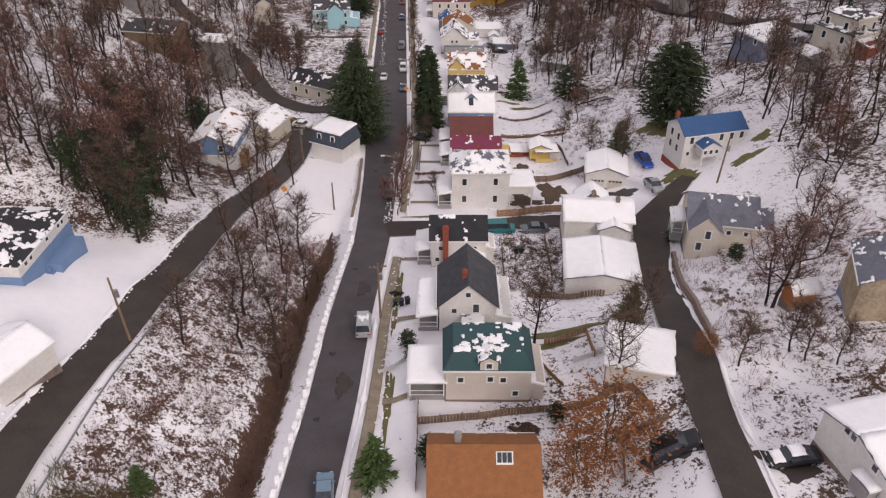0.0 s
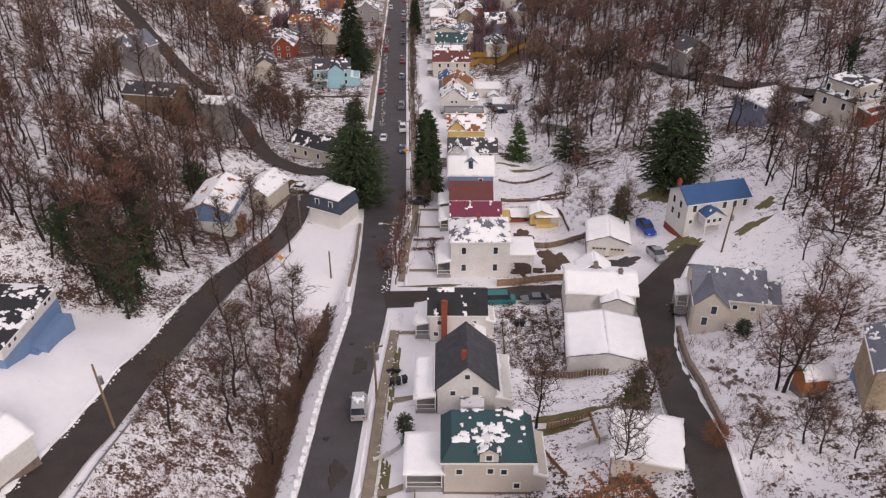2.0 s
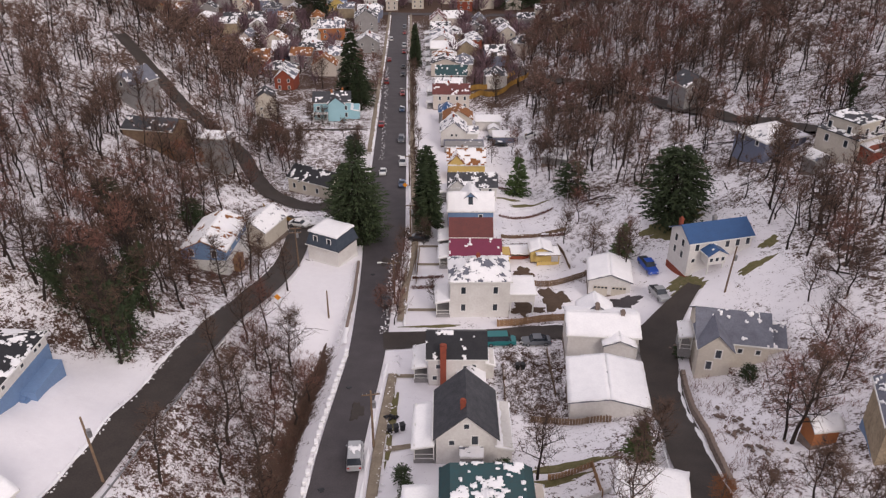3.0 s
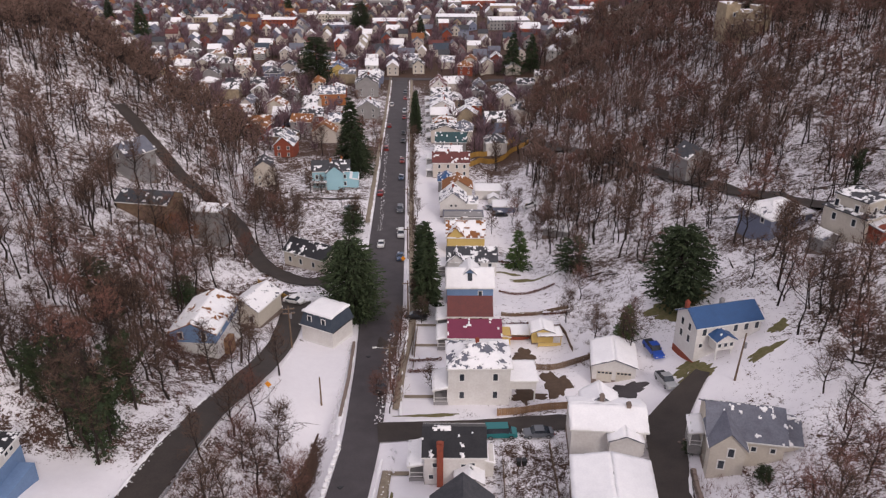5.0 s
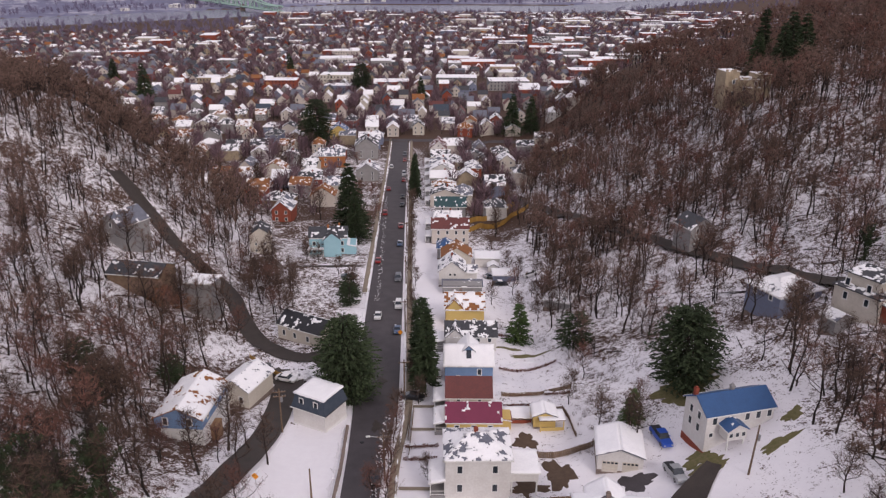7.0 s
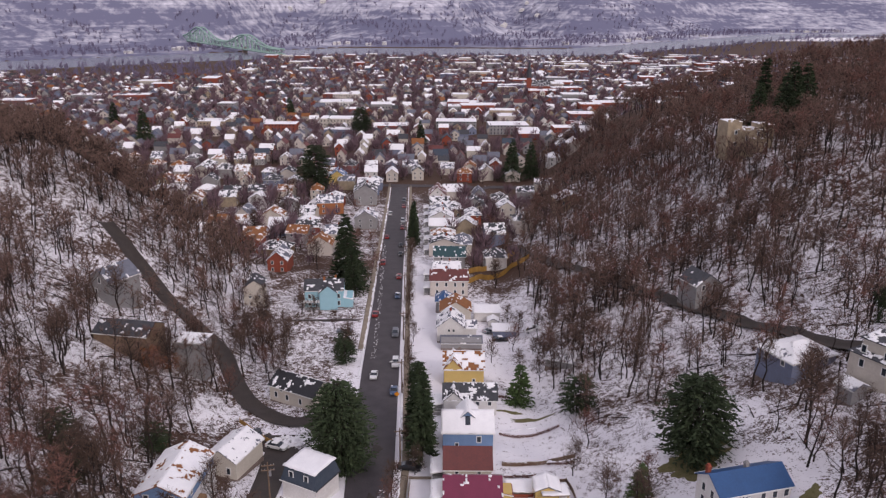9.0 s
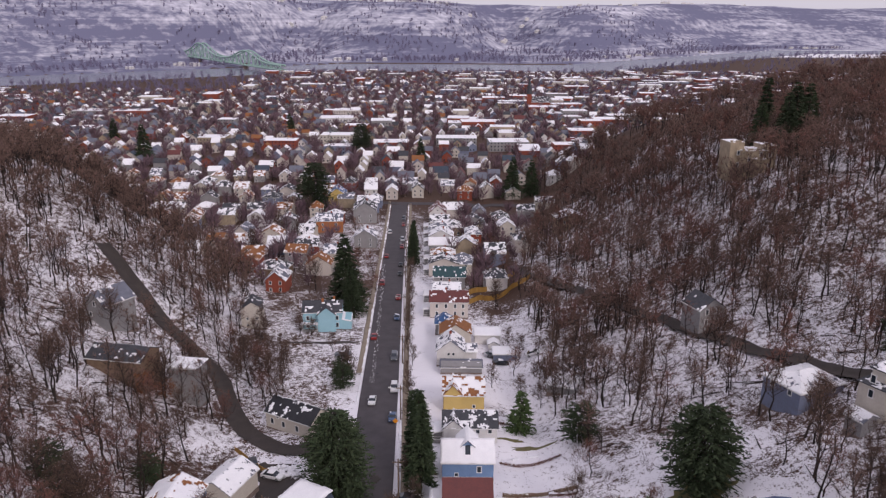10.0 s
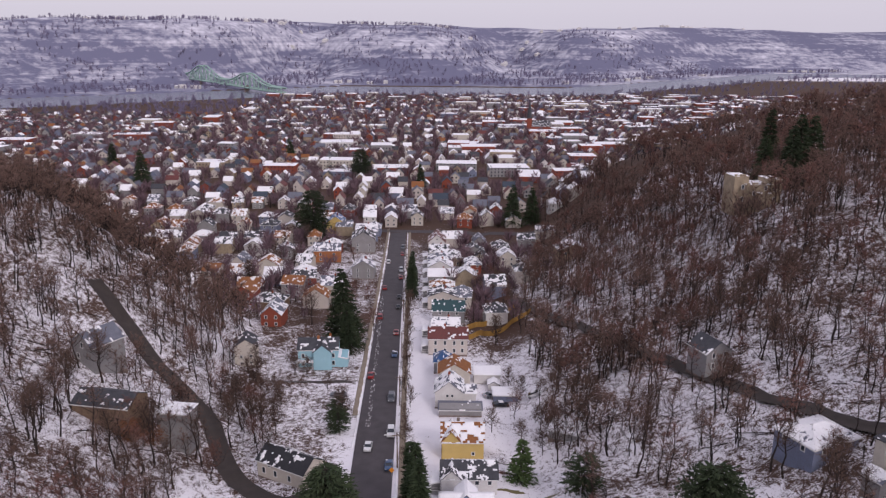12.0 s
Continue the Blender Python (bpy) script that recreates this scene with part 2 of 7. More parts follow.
def tube(bm, a, b, r0, r1, n=8):
    a, b = Vector(a), Vector(b)
    q = (b - a).to_track_quat("Z", "Y")
    rings = []
    for p, r in ((a, r0), (b, r1)):
        rings.append([bm.verts.new(p + q @ Vector((r * math.cos(2 * math.pi * i / n), r * math.sin(2 * math.pi * i / n), 0))) for i in range(n)])
    for i in range(n):
        bm.faces.new((rings[0][i], rings[0][(i + 1) % n], rings[1][(i + 1) % n], rings[1][i]))
    bm.faces.new(rings[1])
    bm.faces.new(rings[0][::-1])


def thing(name, x, y, z, yaw, label, category, group=""):
    ob = new(name)
    ob.matrix_basis = pose(x, y, z, 0, 0, yaw)
    ob.empty_display_size = 0.5
    return tagged(ob, label, category, group)


def lie(x, y):
    return float(height(x, y))


# ---- the lie of the land ----
ROAD_Y = (-100, 47, 60, 80, 102, 127, 145, 199, 275, 455, 900)
ROAD_X = (-19, -13, -12.2, -12, -11.1, -11.8, -11.7, -14.3, -17.6, -25, -44)
def sstep(a, b, v):
    u = np.clip((v - a) / (b - a), 0.0, 1.0)
    return u * u * (3 - 2 * u)


def soft(v, w):
    """A ramp that starts at nought with a rounded foot of width w."""
    return np.where(v > 8 * w, v, w * np.log1p(np.exp(np.clip(v / w, -40, 40))))


def waves(x, y, size, seed):
    """Smooth uneven relief of about -1 to 1, from crossed waves."""
    out = 0.0
    for k in range(6):
        a = seed * 1.7 + k * 2.399
        f = (0.7 + 0.23 * k) * 2 * math.pi / size
        out = out + np.sin((x * math.cos(a) + y * math.sin(a)) * f + seed * 3.1 + k * 1.3)
    return out / 3.2


def road_x(y):
    """Centre line of the street."""
    return np.interp(y, ROAD_Y, ROAD_X)


def road_z(y):
    """Height of the street, which falls towards the river."""
    return np.interp(y, (-100, 55, 78, 95, 109, 125, 150, 189, 207, 350, 450, 900, 1300, 9000), (12, 0.4, -2.2, -5.0, -7.6, -9.8, -12.4, -16.6, -18.2, -29.2, -35, -48, -52, -52))


def bank(x):
    """Near bank of the river."""
    return 1740 - 0.75 * np.clip(-260 - x, 0, 900) + 1.0 * np.clip(x - 300, 0, 900)


def height(x, y):
    x, y = np.asarray(x, float), np.asarray(y, float)
    z = road_z(y)
    rx = road_x(y)
    # creek beside the street, and the bank up to the upper lane on the west side
    z = z - 2.6 * np.exp(-((x - rx + 7.2) / 1.9) ** 2) * sstep(125, 105, y)
    z = z + 5.4 * sstep(rx - 9, rx - 23, x) * sstep(150, 98, y)
    # western hill
    x0 = -37 - 0.13 * (np.clip(y, 0, 400) - 90) - 0.9 * np.clip(y - 290, 0, 600)
    run = soft(x0 - x, 3.0)
    west = np.minimum(0.52 * run * (1 + 0.36 * sstep(205, 262, y)), 52 - 12 * np.exp(-run / 80)) * sstep(520, 330, y) * (1 - 0.55 * sstep(104, 84, y))
    # eastern hill
    x1 = 24 + 7 * sstep(140, 105, y) + 4 * sstep(100, 80, y) + 0.16 * np.clip(y - 285, 0, 700)
    run = soft(x - x1, 3.0)
    east = 0.4 * run + 0.42 * soft(x - 72 + 16 * sstep(270, 350, y), 5.0) * sstep(200, 255, y)
    east = np.minimum(east, 52 - 14 * np.exp(-run / 90) + 24 * sstep(90, 230, x)) * sstep(720, 450, y)
    z = z + west + east
    # raised yards on the east side
    z = z + 1.2 * sstep(rx + 6, rx + 9, x) * sstep(100, 60, y) + 6.0 * sstep(13, 27, x) * sstep(96, 58, y) * sstep(75, 45, x)
    z = z - 1.0 * sstep(13, 18, x) * sstep(28, 22, x) * sstep(145, 165, y)
    # unevenness off the street
    off = sstep(9, 34, np.abs(x - rx)) * sstep(900, 450, y)
    z = z + off * (0.5 * waves(x, y, 26, 1) + 0.22 * waves(x, y, 9, 2))
    # river bed and the hills beyond it
    b = bank(x)
    z = z - 7 * sstep(b, b + 18, y) * sstep(b + 300, b + 270, y)
    far = y - b - 480
    notch = 420 * np.exp(-((x + 480) / 130) ** 2) + 560 * np.exp(-((x - 230) / 170) ** 2) + 350 * np.exp(-((x + 1500) / 180) ** 2)
    top = 150 + 12 * waves(x, y, 2100, 3) + 6 * waves(x, y, 600, 4) + 16 * np.exp(-((x + 950) / 330) ** 2)
    up = sstep(0, 620, far - notch + 70 * waves(x, y, 900, 5))
    z = z + top * np.clip(up + 0.18 * np.sin(up * 12.5) * up * (1 - up), 0, 1.05) * sstep(-20, 60, far)
    return z + 60 * sstep(700, 1600, np.abs(x) - 0.62 * np.clip(y, 0, 5000)) * sstep(1500, 500, y)


def ground_sheet():
    def axis(parts):
        out = []
        for a, b, n in parts:
            out += list(np.linspace(a, b, n, endpoint=False))
        return np.array(out + [parts[-1][1]])

    xs = axis(((-4500, -1200, 28), (-1200, -320, 32), (-320, -110, 36), (-110, 100, 145), (100, 320, 40), (320, 1400, 38), (1400, 4500, 24)))
    ys = axis(((-400, 20, 12), (20, 260, 165), (260, 520, 65), (520, 1200, 40), (1200, 2100, 45), (2100, 3300, 75), (3300, 4800, 12)))
    gx, gy = np.meshgrid(xs, ys)
    gz = height(gx, gy)
    nx, ny = len(xs), len(ys)
    i = (np.arange(ny - 1)[:, None] * nx + np.arange(nx - 1)[None, :]).ravel()
    me = mesh_of("ground", np.stack([gx.ravel(), gy.ravel(), gz.ravel()], 1), np.stack([i, i + 1, i + 1 + nx, i + nx], 1), GROUND)
    x, y = gx.ravel(), gy.ravel()
    woods = np.maximum(sstep(-40, -54, x + 0.13 * (y - 90)), sstep(52, 64, x + 0 * y))
    woods = np.maximum(woods, sstep(26, 38, x) * sstep(150, 168, y)) * sstep(470, 400, y)
    slope = sstep(-19, -22, x) * sstep(-36, -33, x) * sstep(108, 95, y)
    cover = (0.355 + 0.05 * sstep(190, 250, y) + 0.015 * sstep(0, 30, x)) * woods + 0.2 * slope + (0.09 + 0.06 * sstep(10, 16, x)) * sstep(110, 150, y) * (1 - woods) + 0.17 * sstep(8, 13, np.abs(x + 8)) * (1 - woods) * sstep(400, 250, y)
    yards = sstep(27, 33, x) * sstep(62, 52, x) * sstep(125, 90, y)
    cover = cover + (0.17 - 0.16 * sstep(42, 36, x) * sstep(66, 72, y)) * yards * (1 - woods)
    lot = sstep(-31, -27, x) * sstep(-13, -16, x) * sstep(100, 104, y) * sstep(140, 134, y)
    lawn = sstep(-36, -39, x) * sstep(-58, -50, x) * sstep(90, 82, y)
    cover = cover * (1 - lot) * (1 - 0.9 * lawn)
    stubble = sstep(-34, -38, x) * sstep(-62, -54, x) * sstep(84, 92, y) * sstep(172, 160, y)
    bend = sstep(-20, -26, x) * sstep(-66, -58, x) * sstep(164, 176, y) * sstep(330, 300, y)
    cover = cover + (0.22 * stubble + 0.13 * bend) * (1 - woods)
    near = sstep(40, 46, y) * sstep(112, 106, y)
    verge = sstep(road_x(y) - 7, road_x(y) - 6, x) * sstep(road_x(y) - 2.5, road_x(y) - 3.5, x) * sstep(112, 104, y)
    plots = sstep(road_x(y) + 5, road_x(y) + 6, x) * sstep(29, 26, x) * near
    cover = cover + 0.2 * verge + (0.15 - 0.13 * sstep(8, 12, x) * sstep(78, 84, y)) * plots
    town = sstep(380, 520, y) * sstep(2500, 2300, y)
    creek = np.exp(-((x - road_x(y) + 7.2) / 1.1) ** 2) * sstep(114, 104, y)
    cover = cover + 0.75 * creek + 0.3 * sstep(250, 340, y) * (1 - woods) * (1 - sstep(380, 520, y))
    cover = cover + 0.56 * town
    rear = sstep(9, 12, x) * sstep(34, 28, x) * sstep(78, 84, y) * sstep(420, 380, y)
    cover = cover + (0.16 - 0.2 * sstep(112, 122, y) * sstep(290, 240, y)) * rear
    at = me.attributes.new("cover", "FLOAT", "POINT")
    at.data.foreach_set("value", cover.astype(np.float32))
    me.polygons.foreach_set("use_smooth", np.ones(len(me.polygons), bool))
    me.materials.append(HAZED_HILL)
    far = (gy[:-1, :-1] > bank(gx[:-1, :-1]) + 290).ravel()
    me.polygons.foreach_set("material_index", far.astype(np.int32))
    tagged(new("ground", me), "snow-dusted ground with leaf litter on wooded slopes", "ground", kind="structure")


ground_sheet()


def strip(name, points, widths, mat, lift, label, category, kind="structure", thick=0.0):
    """A ribbon laid on the ground along a line of points."""
    pts = np.array(points, float)
    seg = np.concatenate([[0], np.cumsum(np.hypot(*np.diff(pts, axis=0).T))])
    n = max(3, int(seg[-1] / 2.0))
    s = np.linspace(0, seg[-1], n)
    px, py = np.interp(s, seg, pts[:, 0]), np.interp(s, seg, pts[:, 1])
    for _ in range(6):
        px[1:-1], py[1:-1] = (px[:-2] + 2 * px[1:-1] + px[2:]) / 4, (py[:-2] + 2 * py[1:-1] + py[2:]) / 4
    w = np.interp(s, seg, widths) if np.ndim(widths) else np.full(n, widths)
    tx, ty = np.gradient(px), np.gradient(py)
    ln = np.hypot(tx, ty)
    ox, oy = ty / ln, -tx / ln
    cols = 7
    vs = []
    for k in range(cols):
        u = k / (cols - 1) - 0.5
        x, y = px + ox * w * u, py + oy * w * u
        vs.append(np.stack([x, y, height(x, y)], 1))
    vs = np.array(vs)
    crown = np.maximum(vs[:, :, 2], vs[:, :, 2].mean(0)[None] - 0.12) + lift
    vs[:, :, 2] = crown
    verts = vs.transpose(1, 0, 2).reshape(-1, 3)
    i = (np.arange(n - 1)[:, None] * cols + np.arange(cols - 1)[None, :]).ravel()
    faces = np.stack([i, i + 1, i + 1 + cols, i + cols], 1)
    if thick:
        m = len(verts)
        low = verts.copy()
        low[:, 2] -= thick
        verts = np.concatenate([verts, low])
        rim = []
        for a in range(n - 1):
            p, q = a * cols, (a + 1) * cols
            rim.append((p, q, q + m, p + m))
            p, q = p + cols - 1, q + cols - 1
            rim.append((q, p, p + m, q + m))
        faces = np.concatenate([faces, np.array(rim)])
    me = mesh_of(name, verts, faces, mat)
    return tagged(new(name, me), label, category, kind=kind)


line = [(float(road_x(y)), y) for y in range(10, 480, 10)]
wide = [float(np.interp(y, (0, 100, 128, 148, 199, 520), (5.4, 5.6, 6.4, 8.8, 9.4, 8.6))) for y in range(10, 480, 10)]
strip("road", line, wide, ASPHALT, 0.16, "worn grey asphalt street cleared of snow", "road")
strip("lane_west", [(-37.5, 30), (-38.6, 48), (-37.0, 64.7), (-34.8, 85.8), (-32.4, 111), (-29.7, 136.7), (-30.5, 152), (-31, 164)], [4.6, 4.6, 4.6, 4.8, 4.6, 4.8, 5.5, 6], WET, 0.16, "narrow wet asphalt lane climbing the western slope", "road")
strip("lane_hill", [(-22, 176), (-30, 168), (-38, 174), (-46, 185), (-55.4, 205.9), (-66, 216), (-73, 221), (-87, 235), (-100, 246)], 4.6, WET, 0.2, "dark wet lane running up into bare woods", "road")
strip("side_street", [(-9, 106.6), (6.5, 108.2), (20.1, 109.9), (34, 107)], [5.5, 4.4, 4.4, 5], WET, 0.18, "short asphalt side street with slush edges", "road")
strip("alley", [(25.6, 30), (26, 43.3), (26.5, 54.6), (27.5, 68.1), (31, 89), (33, 101), (34.2, 107), (39.1, 113.1), (43, 117)], [4.2, 4.2, 4.2, 4.4, 4.6, 5.4, 6, 4, 2.4], WET, 0.2, "patched asphalt alley behind the houses", "road")
strip("cross_street", [(-130, 480), (-60, 477), (-26, 474), (20, 472), (62, 466)], 7.5, ASPHALT, 0.24, "grey asphalt cross street at the valley mouth", "road")
strip("upper_road", [(30, 330), (38, 290), (49.6, 255.5), (61.3, 214.4), (70.8, 185.8), (80.1, 158.2), (90, 138), (104, 122)], 4.2, WET, 0.25, "wet lane crossing the wooded eastern hillside", "road")
side = [(float(road_x(y)) + np.interp(y, (0, 100, 128, 148, 520), (4.7, 4.6, 5.2, 6.6, 6.6)), y) for y in range(30, 480, 6) if not 98 < y < 110]
strip("pavement", [p for p in side if p[1] < 100], 1.3, CONCRETE, 0.24, "brown stained concrete pavement edged with snow", "pavement", thick=0.3)
strip("pavement", [p for p in side if p[1] > 108], 1.4, CONCRETE, 0.24, "brown stained concrete pavement edged with snow", "pavement", thick=0.3)
west_side = [(float(road_x(y)) - 6.0, y) for y in range(215, 480, 6)]
strip("pavement", west_side, 1.4, CONCRETE, 0.24, "brown stained concrete pavement edged with snow", "pavement", thick=0.3)
strip("creek_bed", [(float(road_x(y)) - 7.3 + 0.35 * math.sin(y * 0.4), y) for y in range(20, 112, 3)], [0.7 + 0.3 * math.sin(y * 0.9) for y in range(20, 112, 3)], CREEK, 0.1, "dark creek bed choked with brown brush", "creek")


def river():
    xs = np.linspace(-2600, 2600, 120)
    a, b = bank(xs) - 4, bank(xs) + 304
    v = np.concatenate([np.stack([xs, a, np.full_like(xs, -54.0)], 1), np.stack([xs, b, np.full_like(xs, -54.0)], 1)])
    i = np.arange(119)
    tagged(new("water", mesh_of("water", v, np.stack([i, i + 1, i + 121, i + 120], 1), WATER)), "broad grey-blue river under an overcast sky", "river", kind="structure")


river()


# ---- houses ----
def window_mesh(w, h):
    bm = bmesh.new()
    t = 0.11
    outer = [(-w / 2 - 0.04, -0.05), (w / 2 + 0.04, -0.05), (w / 2 + 0.04, h), (-w / 2 - 0.04, h)]
    inner = [(-w / 2 + t, t), (w / 2 - t, t), (w / 2 - t, h - t), (-w / 2 + t, h - t)]
    loops = [[bm.verts.new((x, y, z)) for x, z in ring] for ring, y in ((outer, 0.04), (outer, -0.07), (inner, -0.07), (inner, 0.04))]
    for p, q in zip(loops, loops[1:] + loops[:1]):
        for i in range(4):
            bm.faces.new((p[i], p[(i + 1) % 4], q[(i + 1) % 4], q[i]))
    bmesh.ops.recalc_face_normals(bm, faces=bm.faces)
    me = bpy.data.meshes.new("window_frame")
    bm.to_mesh(me)
    bm.free()
    me.materials.append(TRIM)
    bm = bmesh.new()
    box(bm, -w / 2 + t, w / 2 - t, -0.03, 0.03, t, h - t)
    gl = bpy.data.meshes.new("pane")
    bm.to_mesh(gl)
    bm.free()
    gl.materials.append(GLASS)
    return me, gl


WINDOWS = {k: window_mesh(*s) for k, s in {"tall": (0.95, 1.5), "small": (0.8, 0.9), "wide": (1.7, 1.3), "far": (1.0, 1.4)}.items()}


def put_window(root, face, u, z, w, d, size="tall"):
    m = {"S": pose(u, -d / 2, z), "N": pose(u, d / 2, z, 0, 0, 180), "E": pose(w / 2, u, z, 0, 0, 90), "W": pose(-w / 2, u, z, 0, 0, -90)}[face]
    fr, gl = WINDOWS[size]
    o = share("window", fr, root, m)
    share("pane", gl, o, Matrix.Identity(4))


def snow_sheet(root, faces, cover, seed, thick=0.11, cell=0.55, name="snow"):
    """Snow lying on sloping faces, with ragged holes where it has slid or melted."""
    verts, quads = [], []
    if cover < 0.97:
        cell = 0.2 if root.location.y < 115 else 0.3 if root.location.y < 190 else 0.5
    rnd = random.Random(seed)
    for fi, f in enumerate(faces):
        p = [Vector(c) for c in (f if len(f) == 4 else (f[0], f[1], f[2], f[2]))]
        nu = max(2, int((p[1] - p[0]).length / cell))
        nv = max(2, int((p[3] - p[0]).length / cell))
        keep = np.zeros((nu + 2, nv + 2), bool)
        u, v = np.meshgrid(np.arange(nu + 1) / nu, np.arange(nv + 1) / nv, indexing="ij")
        u, v, c = u[..., None], v[..., None], np.array(p)
        pos = (c[0] * (1 - u) + c[1] * u) * (1 - v) + (c[3] * (1 - u) + c[2] * u) * v
        qx, qy, qz = pos[:-1, :-1, 0], pos[:-1, :-1, 1], pos[:-1, :-1, 2]
        s = 0.5 + 0.42 * waves(qx + seed * 7.3, qy + qz + fi * 11, 5.0, 3) + 0.3 * waves(qx, qy * 1.3 + seed, 1.9, 6) + 0.16 * waves(qx, qy + qz, 0.8, 9)
        keep[1:-1, 1:-1] = (s < cover) | (cover >= 0.99)
        pos = pos.tolist()
        idx = {}

        def vert(i, j, up):
            k = (i, j, up)
            if k not in idx:
                q = pos[i][j]
                e = (0.03 + thick * (0.75 + 0.5 * rnd.random())) if up else 0.012
                idx[k] = len(verts)
                verts.append((q[0] + rnd.uniform(-0.08, 0.08), q[1] + rnd.uniform(-0.08, 0.08), q[2] + e))
            return idx[k]

        for i in range(nu):
            for j in range(nv):
                if not keep[i + 1, j + 1]:
                    continue
                quads.append((vert(i, j, 1), vert(i + 1, j, 1), vert(i + 1, j + 1, 1), vert(i, j + 1, 1)))
                for di, dj, a, b in ((-1, 0, (i, j + 1), (i, j)), (1, 0, (i + 1, j), (i + 1, j + 1)), (0, -1, (i, j), (i + 1, j)), (0, 1, (i + 1, j + 1), (i, j + 1))):
                    if not keep[i + 1 + di, j + 1 + dj]:
                        quads.append((vert(*a, 1), vert(*a, 0), vert(*b, 0), vert(*b, 1)))
    if quads:
        o = new(name, mesh_of(name, verts, quads, SNOW))
        o.parent = root
        tagged(o, "white snow", kind="stuff")


def roof_faces(kind, w, d, h, rise, over):
    a, b = w / 2 + over, d / 2 + over
    if kind == "gable_x":
        e = h - rise * over / (d / 2)
        return [[(-a, -b, e), (a, -b, e), (a, 0, h + rise), (-a, 0, h + rise)], [(a, b, e), (-a, b, e), (-a, 0, h + rise), (a, 0, h + rise)]]
    if kind == "gable_y":
        e = h - rise * over / (w / 2)
        return [[(-a, b, e), (-a, -b, e), (0, -b, h + rise), (0, b, h + rise)], [(a, -b, e), (a, b, e), (0, b, h + rise), (0, -b, h + rise)]]
    if kind == "hip":
        if w >= d:
            r = (w - d) / 2 + 0.3
            return [[(-a, -b, h), (a, -b, h), (r, 0, h + rise), (-r, 0, h + rise)], [(a, b, h), (-a, b, h), (-r, 0, h + rise), (r, 0, h + rise)],
                    [(a, -b, h), (a, b, h), (r, 0, h + rise)], [(-a, b, h), (-a, -b, h), (-r, 0, h + rise)]]
        r = (d - w) / 2 + 0.3
        return [[(-a, b, h), (-a, -b, h), (0, -r, h + rise), (0, r, h + rise)], [(a, -b, h), (a, b, h), (0, r, h + rise), (0, -r, h + rise)],
                [(-a, -b, h), (a, -b, h), (0, -r, h + rise)], [(a, b, h), (-a, b, h), (0, r, h + rise)]]
    if kind == "shed_w":
        return [[(-a, -b, h - rise), (a, -b, h), (a, b, h), (-a, b, h - rise)]]
    if kind == "shed_e":
        return [[(-a, -b, h), (a, -b, h - rise), (a, b, h - rise), (-a, b, h)]]
    if kind == "shed_s":
        return [[(-a, -b, h - rise), (a, -b, h - rise), (a, b, h), (-a, b, h)]]
    return [[(-a, -b, h), (a, -b, h), (a, b, h), (-a, b, h)]]


SEED = [1]


def volume(root, x, y, w, d, h, kind, rise, wall, roof, snow, over=0.35, z0=-1.2, names=("wall", "roof"), holder=None):
    """Walls, gables and roof of one block of a house, about (x, y) of its root."""
    SEED[0] += 1
    bm = bmesh.new()
    v = box(bm, -w / 2, w / 2, -d / 2, d / 2, z0, h)
    if kind == "gable_x":
        for sx, i, j in ((1, 5, 6), (-1, 7, 4)):
            bm.faces.new((v[i], v[j], bm.verts.new((sx * w / 2, 0, h + rise - 0.05))))
    if kind == "gable_y":
        for sy, i, j in ((-1, 4, 5), (1, 6, 7)):
            bm.faces.new((v[i], v[j], bm.verts.new((0, sy * d / 2, h + rise - 0.05))))
    bmesh.ops.translate(bm, vec=(x, y, 0), verts=bm.verts)
    part(names[0], bm, wall, root)
    faces = roof_faces(kind, w, d, h, rise, over)
    faces = [[(px + x, py + y, pz + 0.12) for px, py, pz in f] for f in faces]
    bm = bmesh.new()
    for f in faces:
        slab(bm, f, 0.16)
    ro = part(names[1], bm, roof, root)
    if snow > 0:
        snow_sheet(root, faces, snow, SEED[0])
    for f in faces:
        bm = bmesh.new()
        a, b = Vector(f[0]), Vector(f[1])
        n = Vector(((b - a).y, -(b - a).x, 0)).normalized() * 0.05
        slab(bm, [a + n, b + n, b - n, a - n], 0.2)
        bmesh.ops.translate(bm, vec=(0, 0, 0.02), verts=bm.verts)
        part("fascia", bm, TRIM, root)
    return ro


def chimney(root, x, y, z0, z1, mat, s=0.6):
    bm = bmesh.new()
    box(bm, x - s / 2, x + s / 2, y - s / 2, y + s / 2, z0, z1)
    box(bm, x - s / 2 - 0.06, x + s / 2 + 0.06, y - s / 2 - 0.06, y + s / 2 + 0.06, z1 - 0.25, z1 - 0.1)
    box(bm, x - s / 3, x + s / 3, y - s / 3, y + s / 3, z1, z1 + 0.2)
    part("chimney", bm, mat, root, "brick chimney" if mat is BRICK else "")


